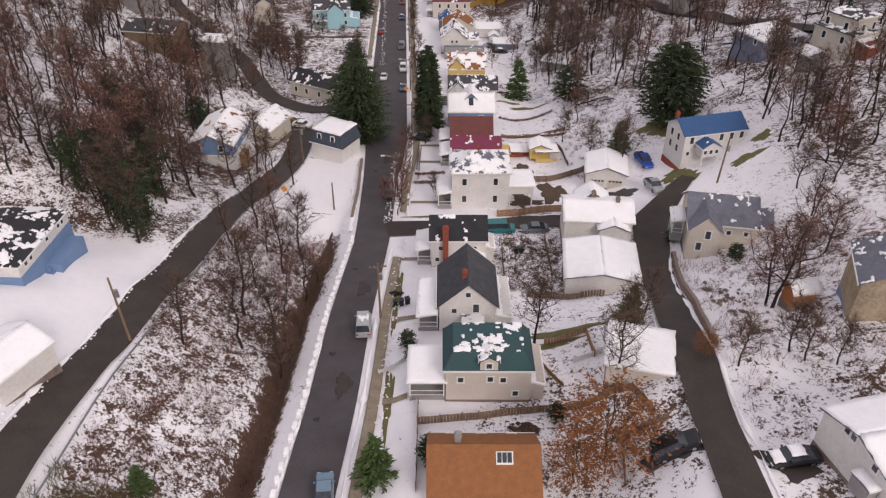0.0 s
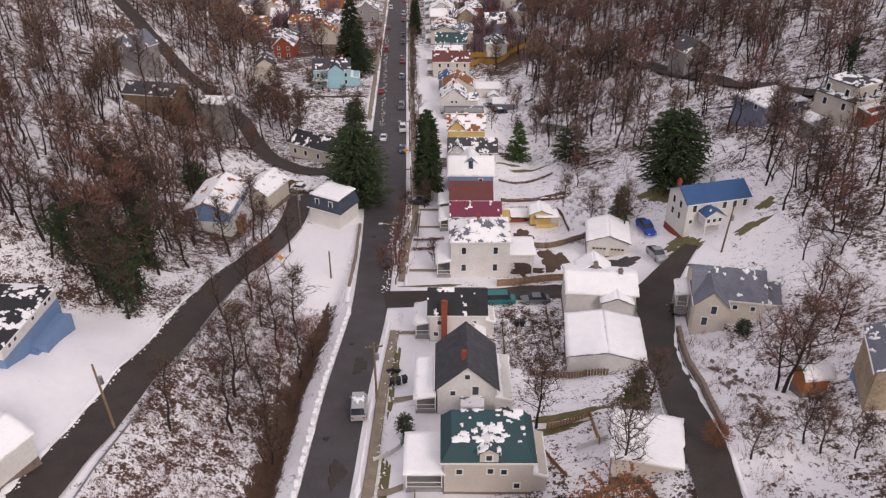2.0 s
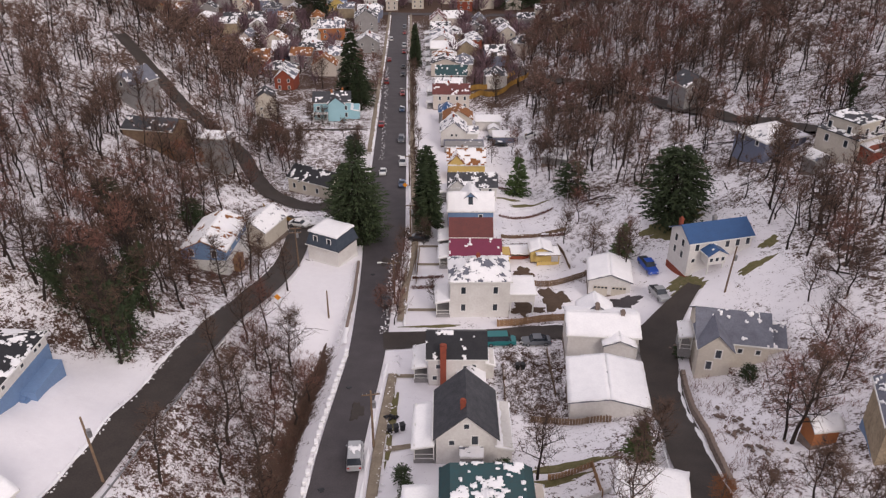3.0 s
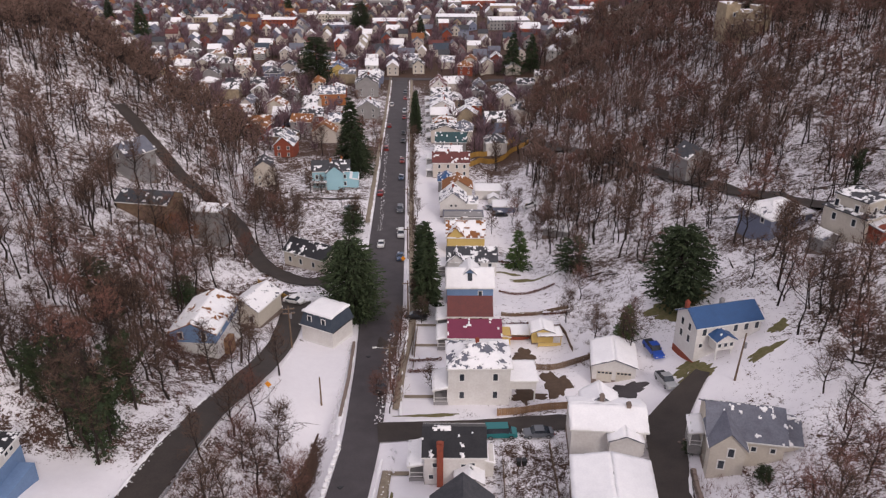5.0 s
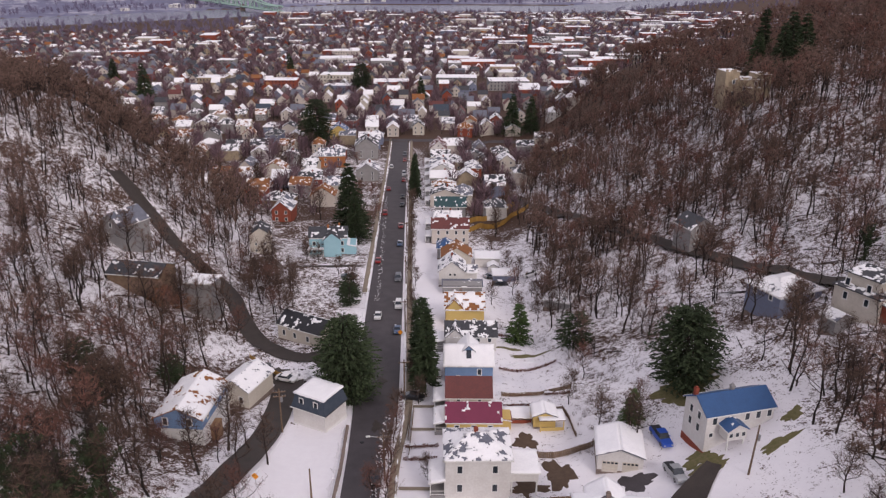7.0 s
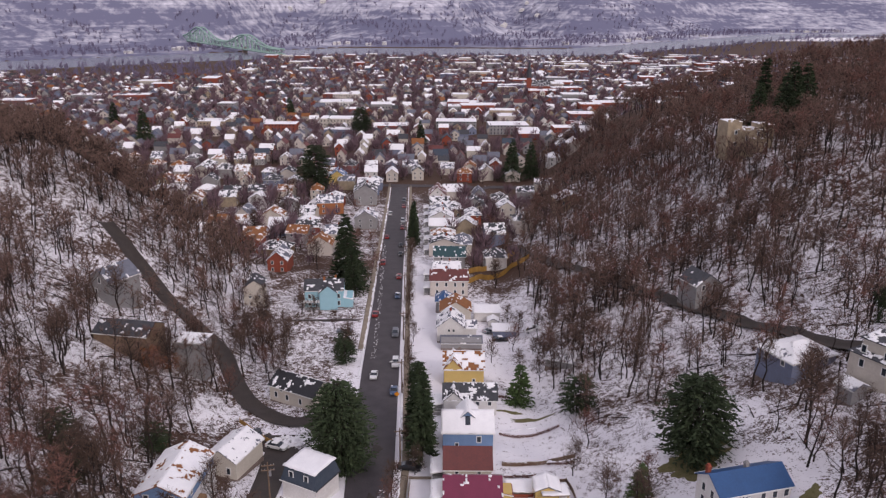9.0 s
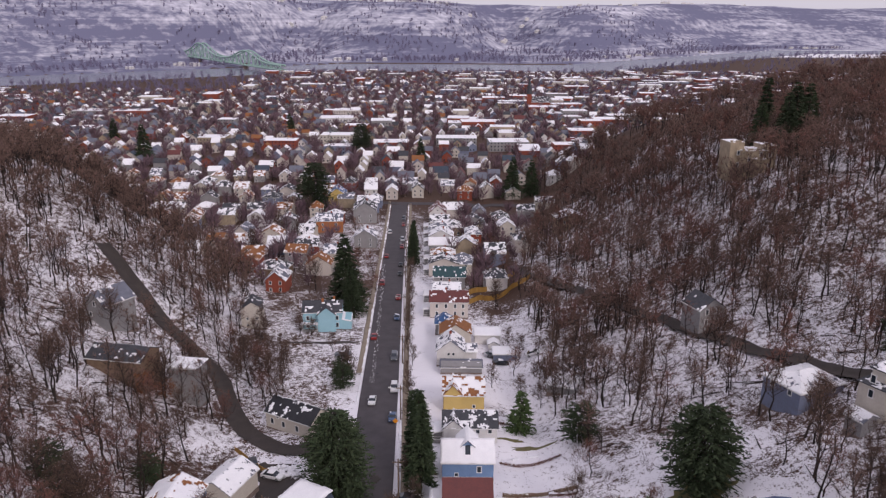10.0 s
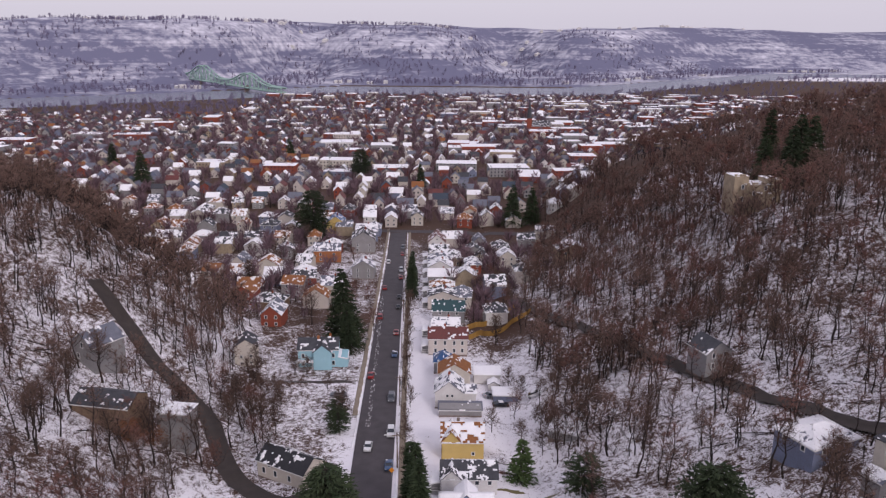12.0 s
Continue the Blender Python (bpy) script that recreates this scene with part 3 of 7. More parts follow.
def porch(root, x0, x1, y0, y1, h, snow=1.0, lean="", deck=0.5):
    """A porch: deck, posts, rail and a low roof under snow."""
    SEED[0] += 1
    bm = bmesh.new()
    box(bm, x0, x1, y0, y1, -0.8, deck)
    part("porch_floor", bm, GREY, root)
    for px, py in ((x0 + 0.1, y0 + 0.1), (x1 - 0.1, y0 + 0.1), (x0 + 0.1, y1 - 0.1), (x0 + 0.1, (y0 + y1) / 2)):
        bm = bmesh.new()
        box(bm, px - 0.07, px + 0.07, py - 0.07, py + 0.07, deck, h)
        part("post", bm, TRIM, root)
    bm = bmesh.new()
    for z in (deck + 0.15, deck + 0.8):
        box(bm, x0 + 0.05, x0 + 0.12, y0 + 0.1, y1 - 0.1, z, z + 0.07)
        box(bm, x0 + 0.1, x1 - 0.1, y0 + 0.05, y0 + 0.12, z, z + 0.07)
    n = int((y1 - y0) / 0.3)
    for i in range(n):
        y = y0 + 0.2 + i * 0.3
        box(bm, x0 + 0.06, x0 + 0.1, y, y + 0.05, deck + 0.2, deck + 0.8)
    part("railing", bm, TRIM, root)
    zs = {"w": (h - 0.5, h), "e": (h, h - 0.5)}.get(lean, (h, h))
    f = [(x0 - 0.25, y0 - 0.25, zs[0]), (x1 + (0 if lean == "w" else 0.25), y0 - 0.25, zs[1]), (x1 + (0 if lean == "w" else 0.25), y1 + 0.25, zs[1]), (x0 - 0.25, y1 + 0.25, zs[0])]
    bm = bmesh.new()
    slab(bm, f, 0.16)
    part("porch_roof", bm, TRIM, root)
    if snow:
        snow_sheet(root, [f], snow, SEED[0])


def house(label, x, y, yaw, w, d, ez, kind, rise, wall, roof, snow, windows=(), chimneys=(), category="house", name="house", group="", base=None):
    """A house whose eaves stand at the height ez; windows: (face, along, height over the ground, size)."""
    c, s = math.cos(radians(yaw)), math.sin(radians(yaw))
    corners = [lie(x + c * a * w / 2 - s * b * d / 2, y + s * a * w / 2 + c * b * d / 2) for a in (-1, 1) for b in (-1, 1)]
    zb = min(corners)
    front = lie(x + s * d / 2, y - c * d / 2)
    h = max(2.3, ez - front) if ez is not None else 2.5
    root = thing(name, x, y, front, yaw, label, category, group)
    volume(root, 0, 0, w, d, h, kind, rise, wall, roof, snow, z0=zb - front - 0.3)
    bm = bmesh.new()
    box(bm, -w / 2 - 0.05, w / 2 + 0.05, -d / 2 - 0.05, d / 2 + 0.05, zb - front - 0.4, min(0.35, zb - front + 1.3))
    part("foundation", bm, base or STONE, root)
    for f, u, z, size in windows:
        put_window(root, f, u, z, w, d, size)
    for cx, cy, mat in chimneys:
        top = h + rise + 0.7
        chimney(root, cx, cy, h * 0.5, top, mat)
    return root, h


def rows(face, us, zs, size="tall"):
    return [(face, u, z, size) for u in us for z in zs]


# row on the east side of the street, from the near end
r, h = house("low house with tan brown shingle roof beside the hedge", 4, 48.4, 0, 10, 7.2, 3.4, "gable_x", 2.6, CREAM, R_BROWN, 0.0, rows("N", (-3, 0, 3), (1.1,)), ((-2.4, 0.8, GREY),))
for i, px in enumerate((1.9,)):
    bm = bmesh.new()
    slab(bm, [(px - 0.8, -1.5, h + 1.75), (px + 0.8, -1.5, h + 1.75), (px + 0.8, -0.6, h + 2.45), (px - 0.8, -0.6, h + 2.45)], 0.25)
    sk = part("skylight", bm, TRIM, r, "white framed skylight")
    for k in range(3):
        bm = bmesh.new()
        a = px - 0.68 + k * 0.47
        slab(bm, [(a, -1.4, h + 1.86), (a + 0.4, -1.4, h + 1.86), (a + 0.4, -0.7, h + 2.42), (a, -0.7, h + 2.42)], 0.03)
        part("pane", bm, GLASS, sk)

r, h = house("beige two-storey house with green mansard roof and dormer", 5.1, 63.2, 0, 9.2, 6.4, 5.7, "flat", 0.0, BEIGE, R_GREEN, 0, rows("S", (-3.0, 1.6), (2.9,), "small") + rows("S", (3.0,), (0.9,), "small") + [("S", 0.2, 3.0, "small")] + rows("E", (-1, 1.5), (1, 3.4)))
a, b, i = 9.2 / 2 + 0.3, 6.4 / 2 + 0.3, 1.1
lo = [(-a, -b, h), (a, -b, h), (a, b, h), (-a, b, h)]
hi = [(-a + i, -b + i, h + 1.9), (a - i, -b + i, h + 1.9), (a - i, b - i, h + 1.9), (-a + i, b - i, h + 1.9)]
bm = bmesh.new()
vl, vh = [bm.verts.new(c) for c in lo], [bm.verts.new(c) for c in hi]
for k in range(4):
    bm.faces.new((vl[k], vl[(k + 1) % 4], vh[(k + 1) % 4], vh[k]))
bm.faces.new(vh)
bm.faces.new(vl[::-1])
part("mansard", bm, R_GREEN, r, "green shingle mansard slopes")
snow_sheet(r, [hi], 0.36, 5)
volume(r, 0.0, -2.5, 1.9, 1.8, h + 1.5, "gable_y", 0.6, BEIGE, R_GREEN, 0.8, 0.2, h, ("dormer_wall", "dormer_roof"))
put_window(r, "S", 0.0, h + 0.35, 9.2, 6.85, "small")
porch(r, -8.6, -4.7, -3.0, 2.6, 2.9, deck=0.6)
volume(r, 5.4, 0.2, 1.5, 6.0, 2.8, "shed_e", 0.6, BEIGE, R_GREY, 1.0, 0.2, -1, ("lean_to_wall", "lean_to_roof"))

r, h = house("white gabled house with charcoal shingle roof and brick chimney", 3.3, 78.0, 0, 7.1, 8.2, 3.4, "gable_y", 3.3, WHITE, R_DARK, 0.0, [("S", 0.0, 5.4, "small"), ("S", -1.7, 2.9, "small"), ("S", 1.0, 3.0, "tall")] + rows("E", (-2, 1), (1.0,)), ((-0.4, -2.4, BRICK),))
porch(r, -6.2, -3.7, -4.0, 3.4, 2.9, lean="w")
volume(r, 4.5, 0, 1.9, 8.0, 2.7, "shed_e", 0.6, WHITE, R_GREY, 1.0, 0.2, -1.2, ("lean_to_wall", "lean_to_roof"))
volume(r, 0.6, -4.9, 2.6, 1.6, 2.6, "flat", 0, GREY, R_GREY, 0.7, 0.1, -1, ("entry_wall", "entry_roof"))

r, h = house("white house with black roof and tall red brick chimney", 2.5, 96.2, 0, 8.0, 6.6, 0.3, "gable_x", 2.1, WHITE, R_BLACK, 0.12, rows("S", (-2.6, 2.4), (2.9,), "small") + [("S", 1.2, 2.7, "small"), ("S", -3.1, 0.9, "small")])
chimney(r, -1.9, -3.6, -0.5, h + 2.3, BRICK, 0.85)
porch(r, -6.1, -4.0, -2.6, 2.4, 3.0, lean="w")
volume(r, 2.0, -4.4, 3.6, 2.4, 2.3, "gable_y", 1.1, WHITE, R_DARK, 0.9, 0.25, -1, ("wing_wall", "wing_roof"))
volume(r, 4.7, 0.5, 1.4, 3.5, 2.4, "shed_e", 0.5, WHITE, R_DARK, 1.0, 0.2, -1, ("entry_wall", "entry_roof"))

r, h = house("white two-storey house with patchy snow on grey hip roof", 6.7, 119.8, 1, 10.0, 8.0, -1.4, "hip", 2.2, WHITE, R_GREY, 0.62, rows("S", (-2.8, 2.6), (1.2, 4.6)) + rows("W", (0,), (1.2, 4.2)), ((-0.2, 0.3, BRICK),))
porch(r, -7.4, -5.0, -4.0, 1.5, 3.4, lean="w")
volume(r, 7.3, 0.2, 4.4, 5.6, 3.6, "flat", 0.0, WHITE, R_GREY, 1.0, 0.3, 2.0, ("carport_wall", "carport_roof"))
for px, py in ((9.3, -2.4), (5.4, -2.4), (9.3, 2.8)):
    bm = bmesh.new()
    box(bm, px - 0.12, px + 0.12, py - 0.12, py + 0.12, -1.5, 2.1)
    part("post", bm, TRIM, r)

r, h = house("yellow house with plum metal roof", 6.8, 138.5, 0, 9.6, 6.4, -7.6, "gable_x", 2.0, YELLOW, R_PURPLE, 0.02, rows("S", (-3, 0, 3), (1.0,)))
porch(r, -7.0, -4.8, -2.5, 2.5, 2.8, lean="w")
volume(r, 5.8, 0.8, 2.2, 3.0, 2.2, "shed_e", 0.5, YELLOW, R_PURPLE, 0, 0.2, -1, ("lean_to_wall", "lean_to_roof"))
r, h = house("narrow house with dark red metal roof", 6.2, 147.6, 0, 8.4, 7.2, -8.0, "gable_x", 2.4, CREAM, R_RED, 0.0, rows("S", (-2, 2), (2.6,), "small") + rows("E", (0,), (1, 3)))
porch(r, -6.6, -4.2, -2.5, 2.0, 2.8, lean="w")
r, h = house("blue house with snow-covered white roof and skylight", 6.6, 162.6, 0, 10.0, 8.2, -9.4, "gable_x", 2.6, BLUE, R_GREY, 1.0, [("S", 2.2, 1.7, "tall"), ("S", -2.2, 0.8, "small")])
bm = bmesh.new()
slab(bm, [(-0.5, -3.0, h + 1.05), (0.5, -3.0, h + 1.05), (0.5, -1.2, h + 2.2), (-0.5, -1.2, h + 2.2)], 0.2)
part("skylight", bm, GLASS, r, "dark glass skylight")
volume(r, 0, 1.2, 4, 5.2, h + 1.2, "gable_y", 1.9, BLUE, R_GREY, 1.0, 0.3, 1, ("cross_gable_wall", "cross_gable_roof"))
r, h = house("white two-storey house with black shingle roof", 7.5, 177, 0, 11.5, 7, -10.6, "gable_x", 2.2, WHITE, R_DARK, 0.3, rows("S", (-1, 1.6, 4.2), (2.8,)))
volume(r, -3.6, -1.6, 4.2, 4.4, h, "gable_y", 2.0, WHITE, R_DARK, 0.5, 0.3, -1, ("wing_wall", "wing_roof"))
porch(r, -8.0, -5.8, -2.5, 1.5, 2.9, lean="w")
r, h = house("yellow gabled house with patchy snow on brown roof", 6.5, 195, 0, 9.6, 8, -12.2, "gable_x", 2.8, YELLOW, R_BROWN, 0.6, rows("S", (-2, 2.4), (1.2,), "small"), ((-1.0, 0.4, STONE),))
volume(r, -2.6, -1.25, 4, 6, h + 0.4, "gable_y", 2.2, YELLOW, R_BROWN, 0.45, 0.3, -1, ("wing_wall", "wing_roof"))
r, h = house("off-white gabled house with snowy grey roof", 3.5, 224.5, 0, 7.5, 8, -14.4, "gable_y", 3.0, WHITE, R_GREY, 0.62, [("S", -0.5, 3.2, "small"), ("S", 0.8, 3.2, "small"), ("S", -1.5, 0.9, "tall")], ((0, 0.5, BRICK),))
volume(r, 5.2, 0.6, 4, 5, 3.4, "gable_x", 1.4, WHITE, R_GREY, 0.55, 0.3, -1, ("wing_wall", "wing_roof"))
r, h = house("low grey outbuilding wall beside the white house", 6.4, 217, 0, 11, 4, -16.6, "shed_s", 0.5, GREY, R_GREY, 0.05, category="outbuilding", name="outbuilding")
r, h = house("cream gabled house with orange-brown roof", 5.0, 238.5, 0, 9.0, 7, -15.6, "gable_y", 2.8, CREAM, R_BROWN, 0.08, [("S", 0, 4.6, "small"), ("S", -2, 1, "tall"), ("S", 2, 1, "tall")])
r, h = house("small house with rounded blue roof", 1.6, 249.5, 0, 5.2, 6, -17.5, "hip", 2.4, GREY, R_BLUE, 0.1, [("S", 0, 1, "tall")])
r, h = house("beige two-storey house with dark red roof", 3.2, 268, 0, 12.5, 9, -16.9, "gable_x", 2.4, BEIGE, R_RED, 0.08, rows("S", (-4, -1, 2, 4.6), (1, 3.6)), ((-1, 0.5, BRICK),))
porch(r, -8.5, -6.3, -3, 2, 3.0, lean="w")
r, h = house("grey gabled house with green roof", 3.4, 303.5, 0, 11.8, 9, -20.6, "gable_x", 2.6, GREY, R_GREEN, 0.14, rows("S", (-3, 0, 3), (1, 3.4)))
rng = random.Random(4)
palette = [WHITE, BEIGE, CREAM, GREY, WHITE, SLATE]
tops = [R_GREY, R_DARK, R_BROWN, R_GREY, R_DARK]
for k, y in enumerate((284, 321, 338, 354, 371, 388, 404)):
    wall, roof = palette[k % 6], tops[k % 5]
    r, h = house("row house with %s facing the street" % ("snow-streaked slate roof" if roof is R_GREY else "dark shingle roof" if roof is R_DARK else "brown shingle roof"), 2.8 - (y - 270) * 0.03, y, rng.uniform(-2, 2), rng.uniform(9.5, 12), rng.uniform(7, 9), lie(1, y) + rng.uniform(4.6, 5.8), ("gable_x", "gable_y", "hip")[k % 3], rng.uniform(2, 3), wall, roof, (0.75, 0.35, 0.55, 1.0)[k % 4], rows("S", (-3, 0, 3), (1.1, 3.5), "far"), ((1, 0.5, BRICK),), group="row houses on the east side")
    porch(r, -8, -5.5, -2.5, 2.5, 2.9, lean="w")
r, h = house("white church-like house with rounded gable at the street end", -2.5, 428, 0, 9, 12, lie(-2, 428) + 6.0, "gable_y", 4.2, WHITE, R_RED, 0.2, rows("S", (-2, 2), (1.2, 4.0)) + [("S", 0, 6.6, "small")])

# houses about the alley
r, h = house("white two-storey house with thick snow on cross-gabled roof", 24.6, 103.4, -4, 10.4, 7.2, -0.8, "gable_x", 1.6, WHITE, R_GREY, 1.0, [("S", 3.2, 0.7, "small")], ((-0.6, 1.4, STONE), (3.0, -0.3, STONE)))
volume(r, 2.2, -3.6, 4.4, 3.2, h - 0.6, "gable_y", 0.9, WHITE, R_GREY, 1.0, 0.3, -1.5, ("wing_wall", "wing_roof"))
volume(r, -0.6, 3.6, 5.2, 3.4, h, "gable_y", 1.8, WHITE, R_GREY, 1.0, 0.3, -1.5, ("rear_wing_wall", "rear_wing_roof"))
put_window(r, "S", 2.9, 0.9, 10.4, 10.4, "small")
r, h = house("long white garage under deep snow", 22.4, 87.6, -6, 9.8, 9.0, 0.2, "gable_y", 1.0, WHITE, R_GREY, 1.0, category="garage", name="garage")
r, h = house("pale cream house with grey slate cross roof", 41.4, 97.0, -10, 9.6, 8.0, 3.0, "gable_x", 2.6, CREAM, R_GREY, 0.03, rows("S", (1.0, 3.4), (2.6,), "small"), base=STONE)
volume(r, -2.6, -3.2, 4.4, 5.6, h, "gable_y", 2.2, CREAM, R_GREY, 0.0, 0.3, -1.5, ("wing_wall", "wing_roof"))
put_window(r, "S", -2.2, h - 1.6, 9.6, 12.05, "tall")
put_window(r, "S", -3.2, 0.8, 9.6, 12.05, "tall")
volume(r, 5.2, 0.6, 4.0, 6.4, h - 1.0, "gable_x", 1.8, CREAM, R_GREY, 0.28, 0.3, -2.2, ("rear_wing_wall", "rear_wing_roof"))
porch(r, -6.6, -4.9, -1.5, 2.2, 3.1, lean="w")
r, h = house("white farmhouse with blue metal roof and brick basement", 47.4, 125.2, 15, 12.0, 6.2, 3.4, "gable_x", 1.9, WHITE, R_BLUE, 0.0, rows("S", (-4.6, 1.2, 3.2, 5.2), (2.6,)) + rows("S", (-5.0, 3.4), (0.4,), "small") + rows("W", (-1, 1.2), (0.4, 2.6)), ((-5.6, 1.2, BRICK), (0.4, 0.5, GREY)), base=BRICK)
volume(r, -2.0, -4.3, 3.4, 2.2, 2.9, "gable_y", 1.0, WHITE, R_BLUE, 0.1, 0.3, 1.0, ("porch_wall", "porch_roof"))
for u in (-3.1, -2.0, -0.9):
    put_window(r, "S", u, 1.5, 12.0, 10.85, "small")
for px in (-3.4, -0.6):
    bm = bmesh.new()
    box(bm, px - 0.1, px + 0.1, -5.3, -5.1, -2.2, 1.0)
    part("post", bm, TRIM, r)


def garage_doors(root, us, y, w=2.5, h=2.1):
    for u in us:
        bm = bmesh.new()
        for k in range(4):
            box(bm, u - w / 2, u + w / 2, y - 0.06, y, 0.02 + k * h / 4, 0.02 + (k + 0.94) * h / 4)
        dr = part("garage_door", bm, CREAM, root, "cream sectional garage door")
        for k in range(4):
            bm = bmesh.new()
            a = u - w / 2 + 0.15 + k * w / 4
            box(bm, a, a + w / 4 - 0.2, y - 0.08, y - 0.05, h * 0.78, h * 0.93)
            part("pane", bm, GLASS, dr)


r, h = house("white double garage with snow-covered gabled roof", 30.4, 125.4, -8, 7.2, 7.4, -4.8, "gable_y", 1.3, WHITE, R_GREY, 1.0, category="garage", name="garage")
garage_doors(r, (-1.6, 1.6), -3.7)
r, h = house("flat-roofed beige garage under snow beside the alley", 21.6, 62.2, -14, 6.6, 6.6, 5.9, "flat", 0, BEIGE, R_GREY, 1.0, category="garage", name="garage")
r, h = house("white house with snow roof and green wall panel", 39.2, 44.2, 14, 9.4, 8.4, 12.4, "gable_x", 1.2, WHITE, R_GREY, 1.0, [("W", 0.6, 2.2, "small"), ("W", 1.4, 2.2, "small"), ("W", -2.2, 1.6, "small")])
bm = bmesh.new()
box(bm, 0.6, 1.9, -4.24, -4.18, 0.6, 2.3)
part("wall_panel", bm, BRIGHT, r, "bright green wall panel")
volume(r, -5.2, -2.4, 1.2, 2.0, 0.9, "flat", 0, GREY, R_GREY, 1.0, 0.1, -0.8, ("bin_store_wall", "bin_store_roof"))
r, h = house("small orange-painted shed with snowy roof", 40.8, 69, 8, 2.8, 2.2, None, "gable_x", 0.7, ORANGE, R_GREY, 1.0, category="shed", name="shed")
r, h = house("grey house with blue lower wall among bare trees", 47.6, 65.6, -18, 6.4, 7.4, 15.2, "gable_y", 2.0, SAND, R_GREY, 0.12, base=BLUE)
r, h = house("slate-blue house with snow-covered hip roof", 69.0, 158.8, 24, 11, 8.6, 8.8, "hip", 1.9, SLATE, R_GREY, 0.95, rows("S", (-3, 0, 3), (1.6,)) + rows("W", (-2, 2), (1.6,)))
r, h = house("cream two-storey house with red porch and dormer top", 78.6, 145.5, 30, 9.6, 8.6, 14.6, "flat", 0, CREAM, R_DARK, 0.3, rows("S", (-3, 0, 3), (1.2, 3.9)) + rows("W", (-2, 2), (1.2, 3.9)))
volume(r, 0.5, 0.5, 6.2, 6.2, h + 2.2, "flat", 0, CREAM, R_DARK, 0.35, 0.4, h, ("upper_wall", "upper_roof"))
volume(r, -1.5, -5.6, 4.6, 2.8, 2.4, "shed_s", 0.5, BRICK, R_GREY, 1.0, 0.3, -1.5, ("porch_wall", "porch_roof"))
r, h = house("small grey shed under snow by the red porch", 71.2, 142.5, 24, 3.6, 3.2, None, "gable_y", 0.9, GREY, R_GREY, 0.9, category="shed", name="shed")
r, h = house("dark weathered house half hidden by bare trees", 66.5, 208, 20, 7.2, 7.0, 4.6, "gable_y", 2.6, GREY, R_DARK, 0.08, rows("S", (-1.6, 1.6), (1.2, 3.8)))
r, h = house("small pale shed with snow-covered hip roof", 31.0, 198.6, -22, 6.6, 6.2, -12.3, "hip", 1.3, GREY, R_GREY, 0.92, category="shed", name="shed")
for x, y, w, d, hh, wall, lab in ((14.6, 242, 7.6, 6, 3.0, WHITE, "white flat-roofed garage under snow"), (19.0, 229, 6.6, 5, 2.7, SLATE, "blue-grey shed with snowy flat roof"), (16.2, 236, 3.0, 2.6, 2.4, WHITE, "small white playhouse with snow on its roof"), (19.8, 139.6, 4.0, 3.6, 2.6, YELLOW, "small yellow shed with snowy roof")):
    house(lab, x, y, 0, w, d, lie(x, y) + hh, "flat" if w > 4 else "gable_y", 0 if w > 4 else 0.8, wall, R_GREY, 1.0, category="shed", name="shed")
r, h = house("cream house with dark snow-edged roof on the eastern hillside", 55.8, 439.6, 0, 10, 8, lie(55.8, 435.6) + 4.5, "gable_x", 2.2, CREAM, R_DARK, 0.4, rows("S", (-3, 0, 3), (1.2,), "far"))
r, h = house("pale house with broad snowy roof on the hillside", 58.9, 369.0, 8, 14, 9, lie(58.9, 365.0) + 4.0, "gable_y", 2.6, SAND, R_GREY, 0.9, rows("S", (-4, 0, 4), (1.2,), "far"))

# the ruined sandstone mansion on the eastern hill
mx, my = 104, 286
r = thing("stone_mansion", mx, my, lie(mx, my - 4), 8, "weathered sandstone mansion with broken parapets on the hill", "mansion")
for x, y, w, d, hh in ((0, 0, 9, 8, 8.5), (-5.5, 1.5, 5, 7, 11), (5.8, 0.5, 4.6, 7, 10), (1, -4.5, 4, 3, 6)):
    bm = bmesh.new()
    box(bm, x - w / 2, x + w / 2, y - d / 2, y + d / 2, -2, hh)
    for k in range(int(w)):
        if (k * 7 + int(hh)) % 3:
            box(bm, x - w / 2 + k, x - w / 2 + k + 0.8, y - d / 2, y - d / 2 + 0.5, hh, hh + 0.7)
    part("wall", bm, SAND, r)
    snow_sheet(r, [[(x - w / 2, y - d / 2, hh), (x + w / 2, y - d / 2, hh), (x + w / 2, y + d / 2, hh), (x - w / 2, y + d / 2, hh)]], 0.7, int(hh))
for u, z in ((-5.5, 7), (-5.5, 3), (-2, 5), (2, 6.6), (5.8, 6), (5.8, 2.6)):
    o = share("window", WINDOWS["tall"][0], r, pose(u, -4.1 if abs(u) < 4 else -3.1, z))
    share("pane", WINDOWS["tall"][1], o, Matrix.Identity(4))

# west side
r, h = house("white ranch house with black roof and blue lower wall", -53.4, 78.4, -3, 9.0, 12.4, 10.3, "hip", 1.3, WHITE, R_BLACK, 0.3, rows("E", (-4.6, -3.4, 0.6, 3.6, 4.6), (1.3,), "small") + rows("S", (-2, 2), (1.3,), "small"))
for x0, x1, y0, y1 in ((4.5, 4.58, -6.2, 6.2), (-4.5, 4.58, -6.28, -6.2)):
    bm = bmesh.new()
    box(bm, x0, x1, y0, y1, -3.6, 0.75)
    part("wall_band", bm, BLUE, r, "bright blue painted lower wall")
bm = bmesh.new()
box(bm, 4.58, 6.4, -1.2, 5.2, -4.0, -0.9)
for k in range(3):
    box(bm, 4.58, 6.0 - 0.4 * k, -2.4 + 0.4 * k, -1.2, -4.0, -2.2 + 0.45 * k)
part("terrace", bm, BLUE, r, "blue painted terrace with steps")
